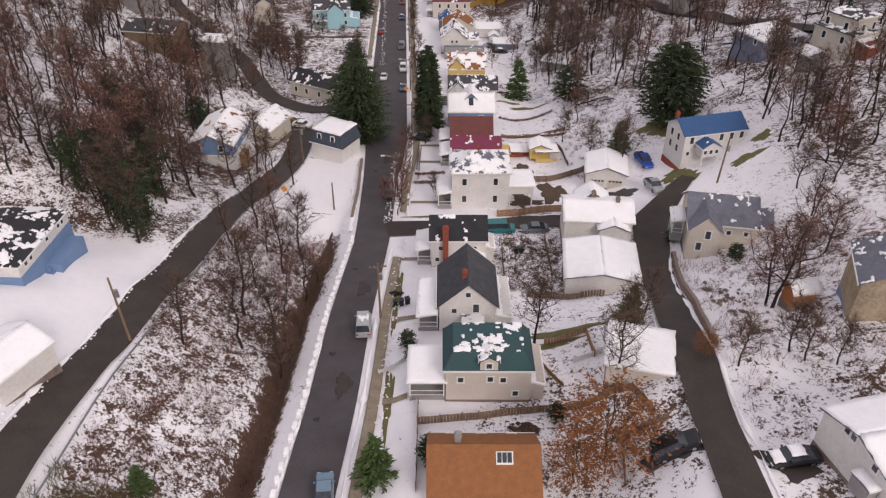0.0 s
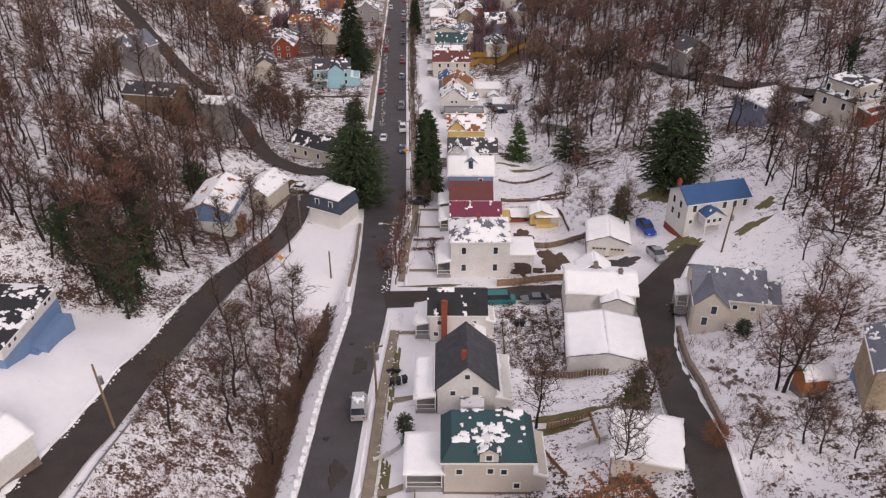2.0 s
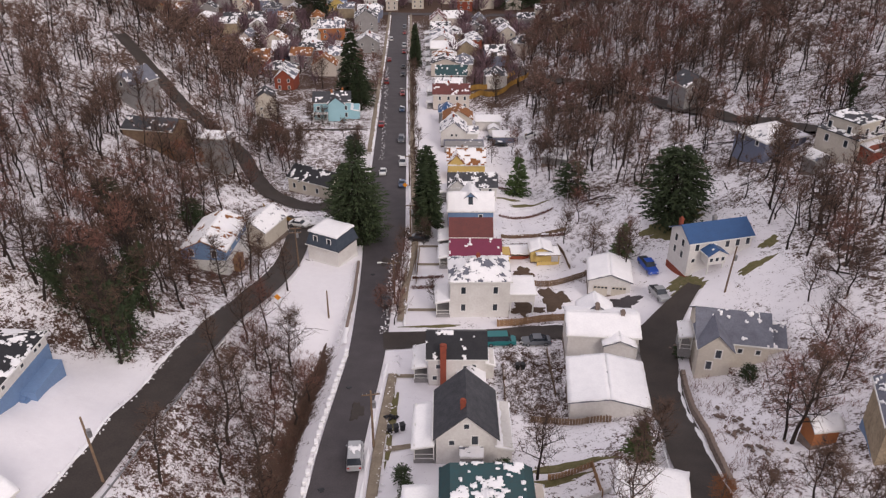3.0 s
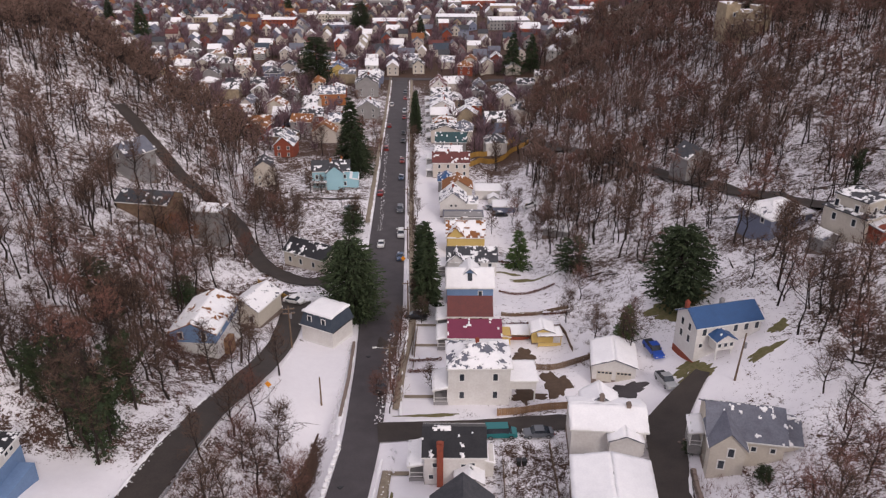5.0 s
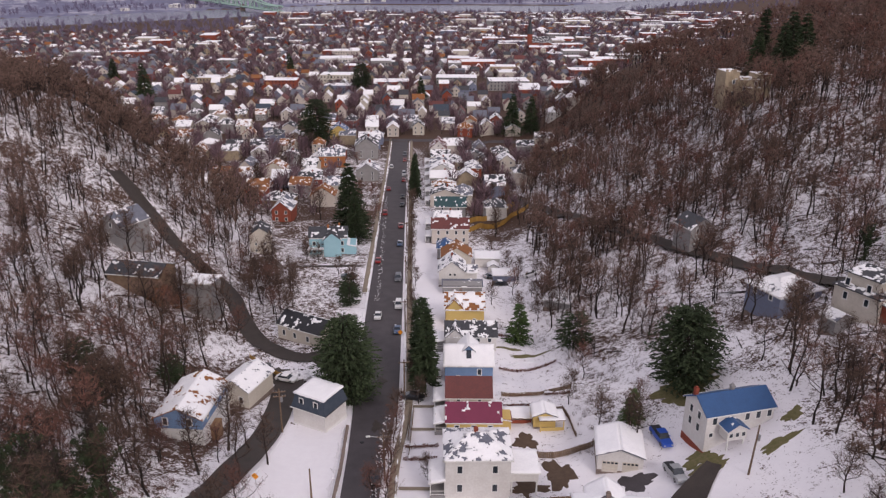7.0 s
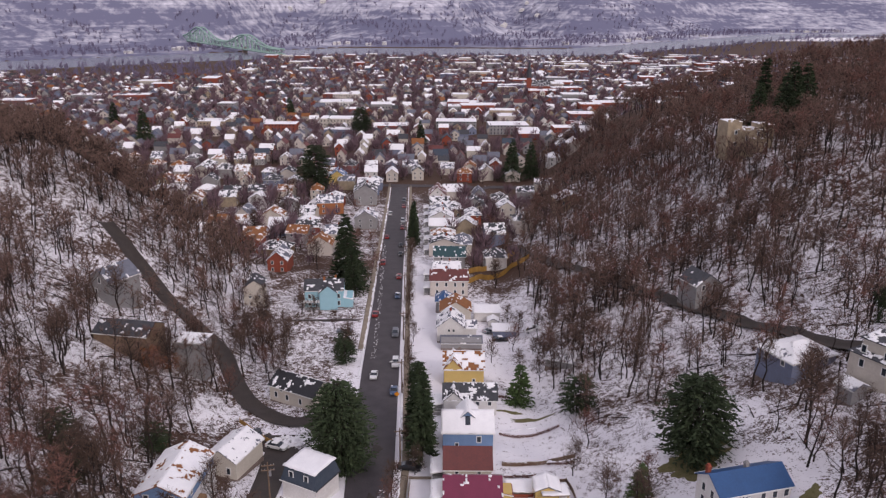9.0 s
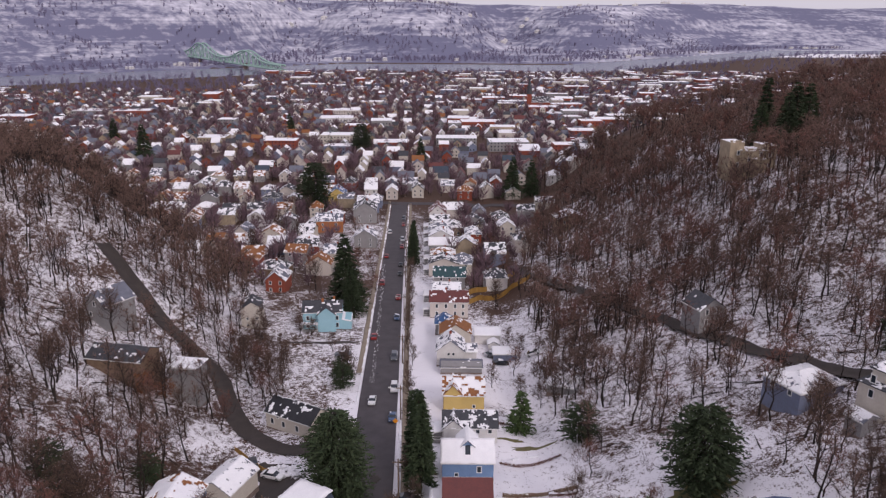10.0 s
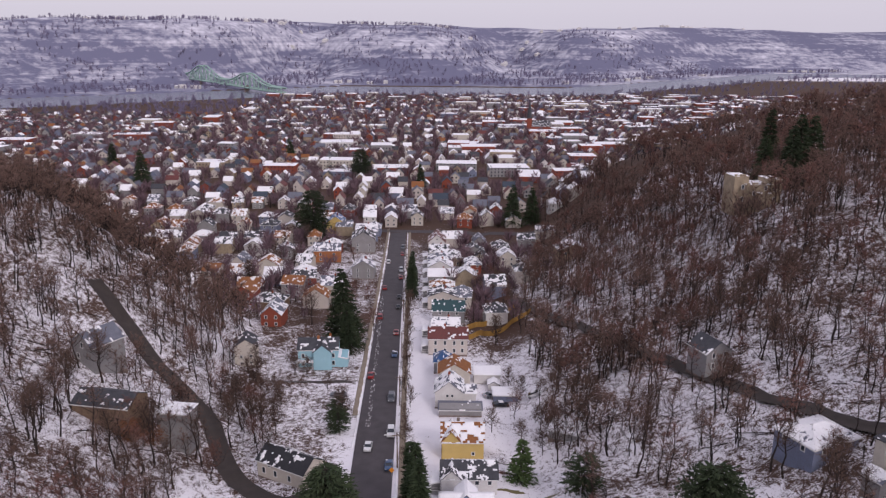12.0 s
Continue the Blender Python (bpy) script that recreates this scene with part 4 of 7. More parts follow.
r, h = house("white garage with snowy gabled roof above the lane", -43.4, 56.4, -24, 6.0, 6.6, lie(-44, 53) + 2.5, "gable_y", 1.3, WHITE, R_GREY, 1.0, category="garage", name="garage")
garage_doors(r, (0.0,), -3.3, 3.0)
r, h = house("blue-sided house on white block base with snowy roof", -42.6, 134.2, -4, 8.2, 12.4, -2.4, "gable_y", 1.9, BLUE, R_BROWN, 0.8, rows("S", (-2.2, 2.0), (2.9,)) + rows("E", (-3.5, 0.5, 3.5), (2.9,), "small"), base=TRIM)
bm = bmesh.new()
box(bm, -4.16, 4.16, -6.26, 6.26, -3.5, 2.3)
part("base_wall", bm, TRIM, r, "white painted block base wall")
bm = bmesh.new()
box(bm, 4.16, 5.3, -3.2, -0.6, -3.0, 1.0)
part("side_porch", bm, FENCE, r, "tan timber side porch")
r, h = house("cream cottage with snow-covered roof beside the lane", -37.6, 150.6, -20, 6.6, 8.6, -8.0, "gable_y", 1.8, CREAM, R_GREY, 0.9, rows("S", (-1.6, 1.6), (1.1,)))
r, h = house("white house with dark slate mansard upper storey", -21.6, 141.2, -28, 7.2, 6.6, -7.6, "flat", 0, WHITE, R_DARK, 0, base=TRIM)
a, b, i = 7.2 / 2 + 0.25, 6.6 / 2 + 0.25, 0.7
lo = [(-a, -b, h), (a, -b, h), (a, b, h), (-a, b, h)]
hi = [(-a + i, -b + i, h + 2.7), (a - i, -b + i, h + 2.7), (a - i, b - i, h + 2.7), (-a + i, b - i, h + 2.7)]
bm = bmesh.new()
vl, vh = [bm.verts.new(c) for c in lo], [bm.verts.new(c) for c in hi]
for k in range(4):
    bm.faces.new((vl[k], vl[(k + 1) % 4], vh[(k + 1) % 4], vh[k]))
bm.faces.new(vh)
bm.faces.new(vl[::-1])
part("mansard", bm, NAVY, r, "dark slate mansard storey")
snow_sheet(r, [[(x * 1.08, y * 1.08, z) for x, y, z in hi]], 1.0, 7, 0.3)
for u in (-1.6, 1.6):
    put_window(r, "S", u, h + 0.8, 7.2, 6.4, "tall")
r, h = house("cream house with black roof holding a patch of snow", -30.9, 181.8, -29, 12.5, 7.0, -11.6, "gable_x", 2.2, CREAM, R_BLACK, 0.1, rows("S", (-4.4, -1.2, 2.6), (1.0,), "tall") + rows("S", (-2.8,), (2.8,), "small"))
r, h = house("pale blue house with dark roof and white porch", -36.6, 254.5, 4, 12, 8, -15.5, "gable_x", 2.4, CYAN, R_DARK, 0.1, rows("S", (-4.5, 4.6), (1, 3.4)), ((0, -0.5, ORANGE), (3.5, 1, ORANGE)))
volume(r, 1.5, -3.5, 5.4, 5, h, "gable_y", 2.2, CYAN, R_DARK, 0.1, 0.3, -1, ("wing_wall", "wing_roof"))
volume(r, 7.4, -0.5, 3, 6, 3.4, "shed_e", 0.7, CYAN, R_GREY, 1.0, 0.2, -1, ("lean_to_wall", "lean_to_roof"))
porch(r, -6.2, -1.4, -6.0, -4.2, 2.9, 0.2)
r, h = house("small yellow-cream house with dark roof", -58, 251, 10, 6.6, 7, -13.4, "gable_y", 2.2, CREAM, R_DARK, 0.1, rows("S", (-1.4, 1.4), (1, 3.2), "small"))
r, h = house("grey-lilac gabled house on the wooded slope", -82.6, 209, -28, 7.6, 9, 4.6, "gable_y", 3.0, GREY, R_GREY, 0.12, [("S", 0, 4.4, "tall"), ("S", -1.6, 1.4, "tall")])
r, h = house("low brown barn roof among the trees", -70.5, 186.5, -10, 13, 8, 0.2, "gable_x", 1.8, WOOD, R_DARK, 0.03, category="barn", name="barn")
r, h = house("small grey shed with snow on the lane side", -57.2, 189, -8, 7, 5, -3.6, "flat", 0, GREY, R_GREY, 0.9, category="shed", name="shed")
for lab, x, y, yaw, w, d, hh, kind, rise, wall, roof, sn in (
        ("orange brick house with snowy cross roof", -56, 398, 6, 13, 9, 6.2, "gable_x", 3, ORANGE, R_GREY, 0.45), ("red brick house with dark roof", -58.5, 349, 8, 10, 8, 6.0, "gable_x", 2.4, BRICK, R_DARK, 0.3),
        ("cream house with snow-streaked roof behind the spruce", -44, 335, 2, 9, 10, 6.0, "gable_x", 2.6, CREAM, R_GREY, 0.5), ("grey dormered house with porch by the street", -35, 369, 0, 10, 9, 5.6, "gable_y", 3.2, GREY, R_GREY, 0.5),
        ("tall grey gabled house by the street", -41, 425, 4, 12, 14, 7.5, "gable_y", 4, GREY, R_DARK, 0.25), ("long snow-roofed house by the street", -42, 450, 6, 12, 10, 6.5, "gable_x", 3, SLATE, R_GREY, 0.7),
        ("dark low house among bare trees", -66, 318, -10, 12, 9, 3.6, "hip", 2.4, WOOD, R_DARK, 0.35), ("yellow-gabled house with blue roof", -62, 470, 4, 10, 12, 7, "gable_y", 3.6, YELLOW, R_BLUE, 0.2),
        ("green house with snowy roof", -78, 405, 4, 9, 9, 5, "gable_y", 2.6, GREY, R_DARK, 0.4)):
    house(lab, x, y, yaw, w, d, lie(x, y - d / 2) + hh, kind, rise, wall, roof, sn, rows("S", (-w / 4, w / 4), (1.1, 3.6), "far"), ((1, 0, BRICK),))


# ---- cars ----
def wheel_mesh():
    bm = bmesh.new()
    bmesh.ops.create_cone(bm, cap_ends=True, segments=16, radius1=0.34, radius2=0.34, depth=0.24)
    bmesh.ops.rotate(bm, matrix=Matrix.Rotation(radians(90), 3, "Y"), verts=bm.verts)
    me = bpy.data.meshes.new("tyre")
    bm.to_mesh(me)
    bm.free()
    me.materials.append(TYRE)
    bm = bmesh.new()
    bmesh.ops.create_cone(bm, cap_ends=True, segments=12, radius1=0.2, radius2=0.2, depth=0.26)
    bmesh.ops.rotate(bm, matrix=Matrix.Rotation(radians(90), 3, "Y"), verts=bm.verts)
    rim = bpy.data.meshes.new("rim")
    bm.to_mesh(rim)
    bm.free()
    rim.materials.append(STEEL)
    return me, rim


WHEEL = wheel_mesh()
SHAPES = {
    "sedan": (4.6, 1.8, [(-2.3, 0.45, 0.75), (-2.2, 0.9, 0.95), (2.15, 0.92, 1.0), (2.3, 0.5, 0.8)], (-1.15, -0.55, 0.75, 1.75, 1.42)),
    "suv": (4.8, 1.9, [(-2.4, 0.5, 0.9), (-2.3, 1.0, 1.1), (2.3, 1.05, 1.15), (2.4, 0.55, 0.9)], (-1.2, -0.6, 1.9, 2.3, 1.78)),
    "pickup": (5.4, 1.95, [(-2.7, 0.5, 0.9), (-2.6, 1.0, 1.1), (2.6, 1.05, 1.15), (2.7, 0.55, 0.9)], (-1.3, -0.7, 0.6, 0.8, 1.8)),
    "van": (5.0, 1.95, [(-2.5, 0.5, 0.9), (-2.4, 1.0, 1.1), (2.4, 1.1, 1.2), (2.5, 0.55, 0.9)], (-1.7, -1.1, 2.2, 2.4, 1.95)),
}


def car(label, kind, x, y, yaw, paint, snow=0.0, category="car"):
    """A car with its nose towards -y of its own, standing on the ground."""
    length, w, _, cab = SHAPES[kind]
    lean = math.degrees(math.atan2(lie(x - math.sin(radians(yaw)) * 2, y + math.cos(radians(yaw)) * 2) - lie(x + math.sin(radians(yaw)) * 2, y - math.cos(radians(yaw)) * 2), 4))
    root = thing(kind if kind != "suv" else "car", x, y, lie(x, y) + 0.2, yaw, label, category)
    root.matrix_basis = pose(x, y, lie(x, y) + 0.2, 0, 0, yaw) @ pose(0, 0, 0, lean, 0, 0)
    hb = 0.95 if kind == "sedan" else 1.08
    bm = bmesh.new()
    ys = (-length / 2, -length / 2 + 0.25, length / 2 - 0.25, length / 2)
    rings = []
    for yy, k, top in ((ys[0], 0.86, hb * 0.72), (ys[1], 0.98, hb * 0.84), (-0.4, 1, hb), (ys[2], 0.98, hb * 0.98), (ys[3], 0.88, hb * 0.85)):
        hw = w / 2 * k
        rings.append([bm.verts.new(c) for c in ((-hw, yy, 0.28), (-hw * 1.02, yy, 0.62), (-hw * 0.9, yy, top), (hw * 0.9, yy, top), (hw * 1.02, yy, 0.62), (hw, yy, 0.28))])
    for a, b in zip(rings, rings[1:]):
        for i in range(6):
            bm.faces.new((a[i], a[(i + 1) % 6], b[(i + 1) % 6], b[i]))
    bm.faces.new(rings[0][::-1])
    bm.faces.new(rings[-1])
    bmesh.ops.recalc_face_normals(bm, faces=bm.faces)
    part("body", bm, paint, root)
    y0, y1, y2, y3, zt = cab
    bm = bmesh.new()
    lo = [bm.verts.new(c) for c in ((-w * 0.45, y0, hb - 0.06), (w * 0.45, y0, hb - 0.06), (w * 0.45, y3, hb - 0.04), (-w * 0.45, y3, hb - 0.04))]
    hi = [bm.verts.new(c) for c in ((-w * 0.37, y1, zt - 0.05), (w * 0.37, y1, zt - 0.05), (w * 0.37, y2, zt - 0.05), (-w * 0.37, y2, zt - 0.05))]
    for i in range(4):
        bm.faces.new((lo[i], lo[(i + 1) % 4], hi[(i + 1) % 4], hi[i]))
    bm.faces.new(hi)
    bm.faces.new(lo[::-1])
    part("cabin_glass", bm, GLASS, root, "dark tinted glass")
    bm = bmesh.new()
    slab(bm, [(-w * 0.385, y1 - 0.03, zt), (w * 0.385, y1 - 0.03, zt), (w * 0.385, y2 + 0.03, zt), (-w * 0.385, y2 + 0.03, zt)], 0.07)
    part("roof", bm, paint, root)
    if kind == "pickup":
        bm = bmesh.new()
        box(bm, -w * 0.4, w * 0.4, 0.95, 2.55, hb - 0.02, hb + 0.03)
        part("cargo_bed", bm, R_BLACK, root)
    if snow:
        snow_sheet(root, [[(-w * 0.38, y1, zt), (w * 0.38, y1, zt), (w * 0.38, y2, zt), (-w * 0.38, y2, zt)]], snow, int(x * 3) % 50, 0.08, 0.3)
        if snow > 0.8:
            snow_sheet(root, [[(-w * 0.42, ys[1], hb * 0.86), (w * 0.42, ys[1], hb * 0.86), (w * 0.42, y0, hb), (-w * 0.42, y0, hb)]], 1.0, 3, 0.06, 0.3, "bonnet_snow")
    for sx in (-1, 1):
        for yy in (-length * 0.31, length * 0.31):
            o = share("wheel", WHEEL[0], root, pose(sx * (w / 2 - 0.1), yy, 0.33))
            share("rim", WHEEL[1], o, Matrix.Identity(4))
        bm = bmesh.new()
        box(bm, sx * w * 0.33 - 0.18, sx * w * 0.33 + 0.18, ys[0] - 0.03, ys[0] + 0.2, 0.55, 0.7)
        part("headlight", bm, LAMP, root)
        bm = bmesh.new()
        box(bm, sx * w * 0.36 - 0.14, sx * w * 0.36 + 0.14, ys[3] - 0.12, ys[3] + 0.03, 0.62, 0.8)
        part("tail_light", bm, TAIL, root)
        bm = bmesh.new()
        box(bm, sx * w * 0.53 - 0.09, sx * w * 0.53 + 0.09, y0 + 0.35, y0 + 0.5, hb - 0.02, hb + 0.14)
        part("wing_mirror", bm, paint, root)
    return root


P = {k: material(k + "_car_paint", c, 0.3, 0.2, second=tuple(v * 0.8 for v in c), size=2.0, amount=0.4, spec=0.6) for k, c in {
    "silver": (0.4, 0.41, 0.43), "black": (0.012, 0.012, 0.015), "white": (0.75, 0.75, 0.75), "grey": (0.12, 0.13, 0.15), "teal": (0.01, 0.16, 0.17), "blue": (0.05, 0.1, 0.2), "steel_blue": (0.16, 0.25, 0.33), "royal": (0.02, 0.08, 0.42), "red": (0.3, 0.03, 0.03)}.items()}
car("steel-blue hatchback parked at the kerb", "sedan", -11.2, 47.4, 186, P["steel_blue"])
car("silver people carrier parked by the snowy kerb", "van", -10.0, 75.4, 184, P["silver"], 0.25)
car("black sport utility car on a cleared gravel stand", "suv", 22.2, 48.4, 92, P["black"])
car("black car with snow on its roof beside the white house", "sedan", 31.4, 45.6, -84, P["black"], 1.0)
car("teal van parked behind the black-roofed house", "van", 9.6, 105.7, 92, P["teal"], category="van")
car("grey-blue car with snow on its bonnet", "sedan", 15.3, 105.8, -86, P["grey"], 0.0)
car("silver pickup truck beside the alley", "pickup", 37.4, 117.4, 10, P["silver"], category="pickup truck")
car("bright royal blue pickup by the farmhouse", "pickup", 37.8, 127.4, 12, P["royal"], category="pickup truck")
car("dark car parked under bare street trees", "sedan", -9.4, 120.8, 2, P["black"])
car("white car driving along the street", "sedan", -15.6, 196, 0, P["white"])
car("white car parked at the kerb", "suv", -10.8, 204, 2, P["white"])
car("dark blue car parked at the kerb", "sedan", -10.0, 186.5, 2, P["blue"], 0.1)
car("dark car parked in a snowy yard", "sedan", -4.6, 150, 80, P["black"], 0.3)
car("dark car parked beside the cream cottage", "sedan", -36.5, 163.5, 20, P["black"])
car("white car half covered with snow by the lane", "sedan", -31.5, 158.5, 70, P["white"], 0.8)
car("grey car parked in the snowy drive", "sedan", -27.0, 228, -90, P["grey"], 0.5)
rng = random.Random(9)
for i, y in enumerate((226, 243, 262, 285, 304, 318, 333, 348, 366, 380, 396, 414, 430)):
    east = i % 3 != 1
    k = rng.choice(["silver", "black", "white", "grey", "blue", "red"])
    car("%s car parked along the street" % k, rng.choice(["sedan", "suv"]), float(road_x(y)) + (3.2 if east else -3.3), y, rng.uniform(-2, 2) + (2 if east else 182), P[k], rng.choice([0, 0, 0.4]))
for i, (x, y) in enumerate(((27, 226), (17.5, 224), (15, 231))):
    car("%s car parked behind the houses" % ("white", "black", "silver")[i], "sedan", x, y, 80 + 20 * i, P[("white", "black", "silver")[i]], 0.7)

# ---- fences, walls, poles ----
PLANK = {}


def plank_mesh(w, h, t, mat):
    k = (w, h, t, mat.name)
    if k not in PLANK:
        bm = bmesh.new()
        box(bm, -w / 2, w / 2, -t / 2, t / 2, 0, h)
        me = bpy.data.meshes.new("board")
        bm.to_mesh(me)
        bm.free()
        me.materials.append(mat)
        PLANK[k] = me
    return PLANK[k]


def fence(points, h, mat, label, board=0.32, gap=0.02, snow=True):
    rnd = random.Random(int(points[0][0] * 10))
    root = thing("fence", points[0][0], points[0][1], lie(*points[0]), 0, label, "fence")
    for (x0, y0), (x1, y1) in zip(points, points[1:]):
        ln = math.hypot(x1 - x0, y1 - y0)
        yaw = math.degrees(math.atan2(y1 - y0, x1 - x0))
        n = int(ln / (board + gap))
        for i in range(n):
            u = (i + 0.5) / n
            x, y = x0 + (x1 - x0) * u, y0 + (y1 - y0) * u
            share("board", plank_mesh(board, h, 0.04, mat), root, pose(x - points[0][0], y - points[0][1], lie(x, y) - lie(*points[0]) - 0.05 + rnd.uniform(-0.03, 0.03), 0, 0, yaw + rnd.uniform(-2, 2)))
        for i in range(int(ln / 2.4) + 1):
            u = min(1, i * 2.4 / ln)
            x, y = x0 + (x1 - x0) * u, y0 + (y1 - y0) * u
            share("post", plank_mesh(0.12, h + 0.12, 0.12, mat), root, pose(x - points[0][0], y - points[0][1] + 0.09, lie(x, y) - lie(*points[0]) - 0.1))
    return root


fence([(-2.5, 56.2), (4, 57), (10.5, 58.2), (18.6, 59.0), (20.2, 58.4), (21.4, 53.8)], 1.15, WOOD, "weathered board fence round the yards")
fence([(9.0, 287), (20, 302), (30, 318)], 2.0, GOLD, "ochre timber fence below the hillside", 0.5)
fence([(9.5, 279), (22, 290), (34, 304)], 2.0, GOLD, "ochre timber fence below the hillside", 0.5)
fence([(12.6, 70.4), (17.6, 71.2), (17.8, 66)], 1.0, FENCE, "low brown board fence round a snowy yard")
fence([(8.9, 84), (9.4, 98)], 1.1, WOOD, "weathered board fence between the yards")
fence([(16.2, 90), (16.6, 103)], 1.1, WOOD, "weathered board fence between the yards")
fence([(12, 83), (19, 82), (22, 81.5)], 1.1, WOOD, "weathered board fence behind the garage")
fence([(17.4, 47.0), (18.2, 52.6), (22.6, 53)], 1.0, WOOD, "low weathered fence round the parking stand")
fence([(-42, 170), (-34, 161), (-31, 159.5)], 1.1, GOLD, "ochre board fence along the lane bend", 0.4)
fence([(-4.5, 128), (-4.3, 145)], 0.9, WOOD, "low weathered yard fence")
fence([(13, 152), (27, 153)], 0.9, WOOD, "low weathered yard fence")
fence([(13, 143), (24, 144), (25, 134)], 0.9, WOOD, "low weathered yard fence")


def retaining_wall(name, points, h, label):
    root = thing(name, points[0][0], points[0][1], lie(*points[0]), 0, label, "wall")
    rnd = random.Random(3)
    bm0 = bmesh.new()
    box(bm0, -0.55, 0.55, -0.25, 0.25, -0.02, 0.43)
    bmesh.ops.bevel(bm0, geom=bm0.edges[:], offset=0.04, segments=1, affect="EDGES")
    me = bpy.data.meshes.new("stone_block")
    bm0.to_mesh(me)
    bm0.free()
    me.materials.append(STONE)
    for (x0, y0), (x1, y1) in zip(points, points[1:]):
        ln = math.hypot(x1 - x0, y1 - y0)
        yaw = math.degrees(math.atan2(y1 - y0, x1 - x0))
        n = int(ln / 1.12)
        for c in range(max(1, int(h / 0.45))):
            for i in range(n):
                u = (i + 0.5 + 0.5 * (c % 2)) / n
                if u > 1:
                    continue
                x, y = x0 + (x1 - x0) * u, y0 + (y1 - y0) * u
                share("stone_block", me, root, pose(x - points[0][0], y - points[0][1], lie(x, y) - lie(*points[0]) + c * 0.45 - 0.3, 0, 0, yaw + rnd.uniform(-3, 3)))


retaining_wall("retaining_wall", [(29.6, 62), (31.6, 76), (33.6, 88), (34.4, 93)], 1.4, "dark stone retaining wall along the alley")
retaining_wall("retaining_wall", [(-15.4, 111), (-15.6, 124), (-16.2, 138)], 1.0, "dark stone wall between street and snowy lot")

# guard stones along the creek side of the street
bm = bmesh.new()
box(bm, -0.3, 0.3, -0.45, 0.45, -0.2, 0.62)
bmesh.ops.bevel(bm, geom=bm.edges[:], offset=0.08, segments=1, affect="EDGES")
stone_me = bpy.data.meshes.new("guard_stone")
bm.to_mesh(stone_me)
bm.free()
stone_me.materials.append(SNOW)
rng = random.Random(21)
y = 24.0
while y < 104:
    x = float(road_x(y)) - 3.25
    o = new("guard_stone", stone_me)
    o.matrix_basis = pose(x, y, lie(x, y) + 0.05, rng.uniform(-6, 6), rng.uniform(-6, 6), rng.uniform(-15, 15))
    tagged(o, "snow-capped guard stone along the street edge", "stone", "guard stones along the creek")
    y += rng.uniform(1.5, 2.1)
def parapet(name, points, label):
    """A low steel guard rail on short posts."""
    root = thing(name, points[0][0], points[0][1], lie(*points[0]), 0, label, "guard rail")
    ox, oy, oz = points[0][0], points[0][1], lie(*points[0])
    for (x0, y0), (x1, y1) in zip(points, points[1:]):
        bm = bmesh.new()
        tube(bm, (x0 - ox, y0 - oy, lie(x0, y0) - oz + 0.65), (x1 - ox, y1 - oy, lie(x1, y1) - oz + 0.65), 0.12, 0.12, 6)
        part("rail", bm, STEEL, root)
        bm = bmesh.new()
        tube(bm, (x0 - ox, y0 - oy, lie(x0, y0) - oz - 0.3), (x0 - ox, y0 - oy, lie(x0, y0) - oz + 0.7), 0.08, 0.08, 6)
        part("post", bm, WOOD, root)


parapet("guard_rail", [(-34.6 + 0.0 * k, 30 + 4 * k) if k < 6 else (-34.3 + (k - 6) * 0.28, 30 + 4 * k) for k in range(18)], "low steel guard rail along the lane's drop")


def pole(x, y, h, label, arms=1, lean=0.0, lamp=False, mat=None):
    root = thing("utility_pole" if not lamp else "street_lamp", x, y, lie(x, y), 0, label, "utility pole" if not lamp else "street lamp")
    root.matrix_basis = pose(x, y, lie(x, y), 0, lean, 10)
    bm = bmesh.new()
    tube(bm, (0, 0, -0.4), (0, 0, h), 0.17, 0.11, 8)
    part("pole", bm, mat or WOOD, root)
    for k in range(arms):
        bm = bmesh.new()
        box(bm, -1.1, 1.1, -0.06, 0.06, h - 0.7 - k * 0.9, h - 0.55 - k * 0.9)
        part("crossarm", bm, mat or WOOD, root)
        for u in (-1.0, -0.5, 0.5, 1.0):
            bm = bmesh.new()
            tube(bm, (u, 0, h - 0.55 - k * 0.9), (u, 0, h - 0.35 - k * 0.9), 0.06, 0.04, 6)
            part("insulator", bm, STEEL, root)
    if lamp:
        bm = bmesh.new()
        tube(bm, (0, 0, h - 0.8), (-2.2, 0, h - 0.3), 0.05, 0.04, 6)
        part("arm", bm, STEEL, root)
        bm = bmesh.new()
        box(bm, -2.8, -2.1, -0.15, 0.15, h - 0.38, h - 0.22)
        part("lamp_head", bm, LAMP, root)
    if h > 8 and not lamp:
        bm = bmesh.new()
        tube(bm, (0.3, 0, h - 2.6), (0.3, 0, h - 1.7), 0.25, 0.25, 10)
        part("transformer", bm, STEEL, root)


pole(-34.9, 65.0, 9, "grey leaning utility pole beside the lane", 0, -2.5)
pole(-19.2, 116.9, 5.6, "plain dark pole standing in the snowy lot", 0)
pole(-27.6, 135.8, 9, "dark wooden utility pole with crossarms", 2)
pole(-8.0, 121, 9, "wooden pole with a street lamp arm", 1, 0, True)
pole(-8.0, 78.0, 9.0, "wooden utility pole at the kerb", 1)
pole(46.4, 112.6, 8.5, "slender leaning pole in the snow", 0, 3)
for k, y in enumerate((150, 186, 222, 260, 300, 340, 380)):
    pole(float(road_x(y)) + 5.6, y, 9, "wooden utility pole along the pavement", 1, 0, k % 2 == 1)


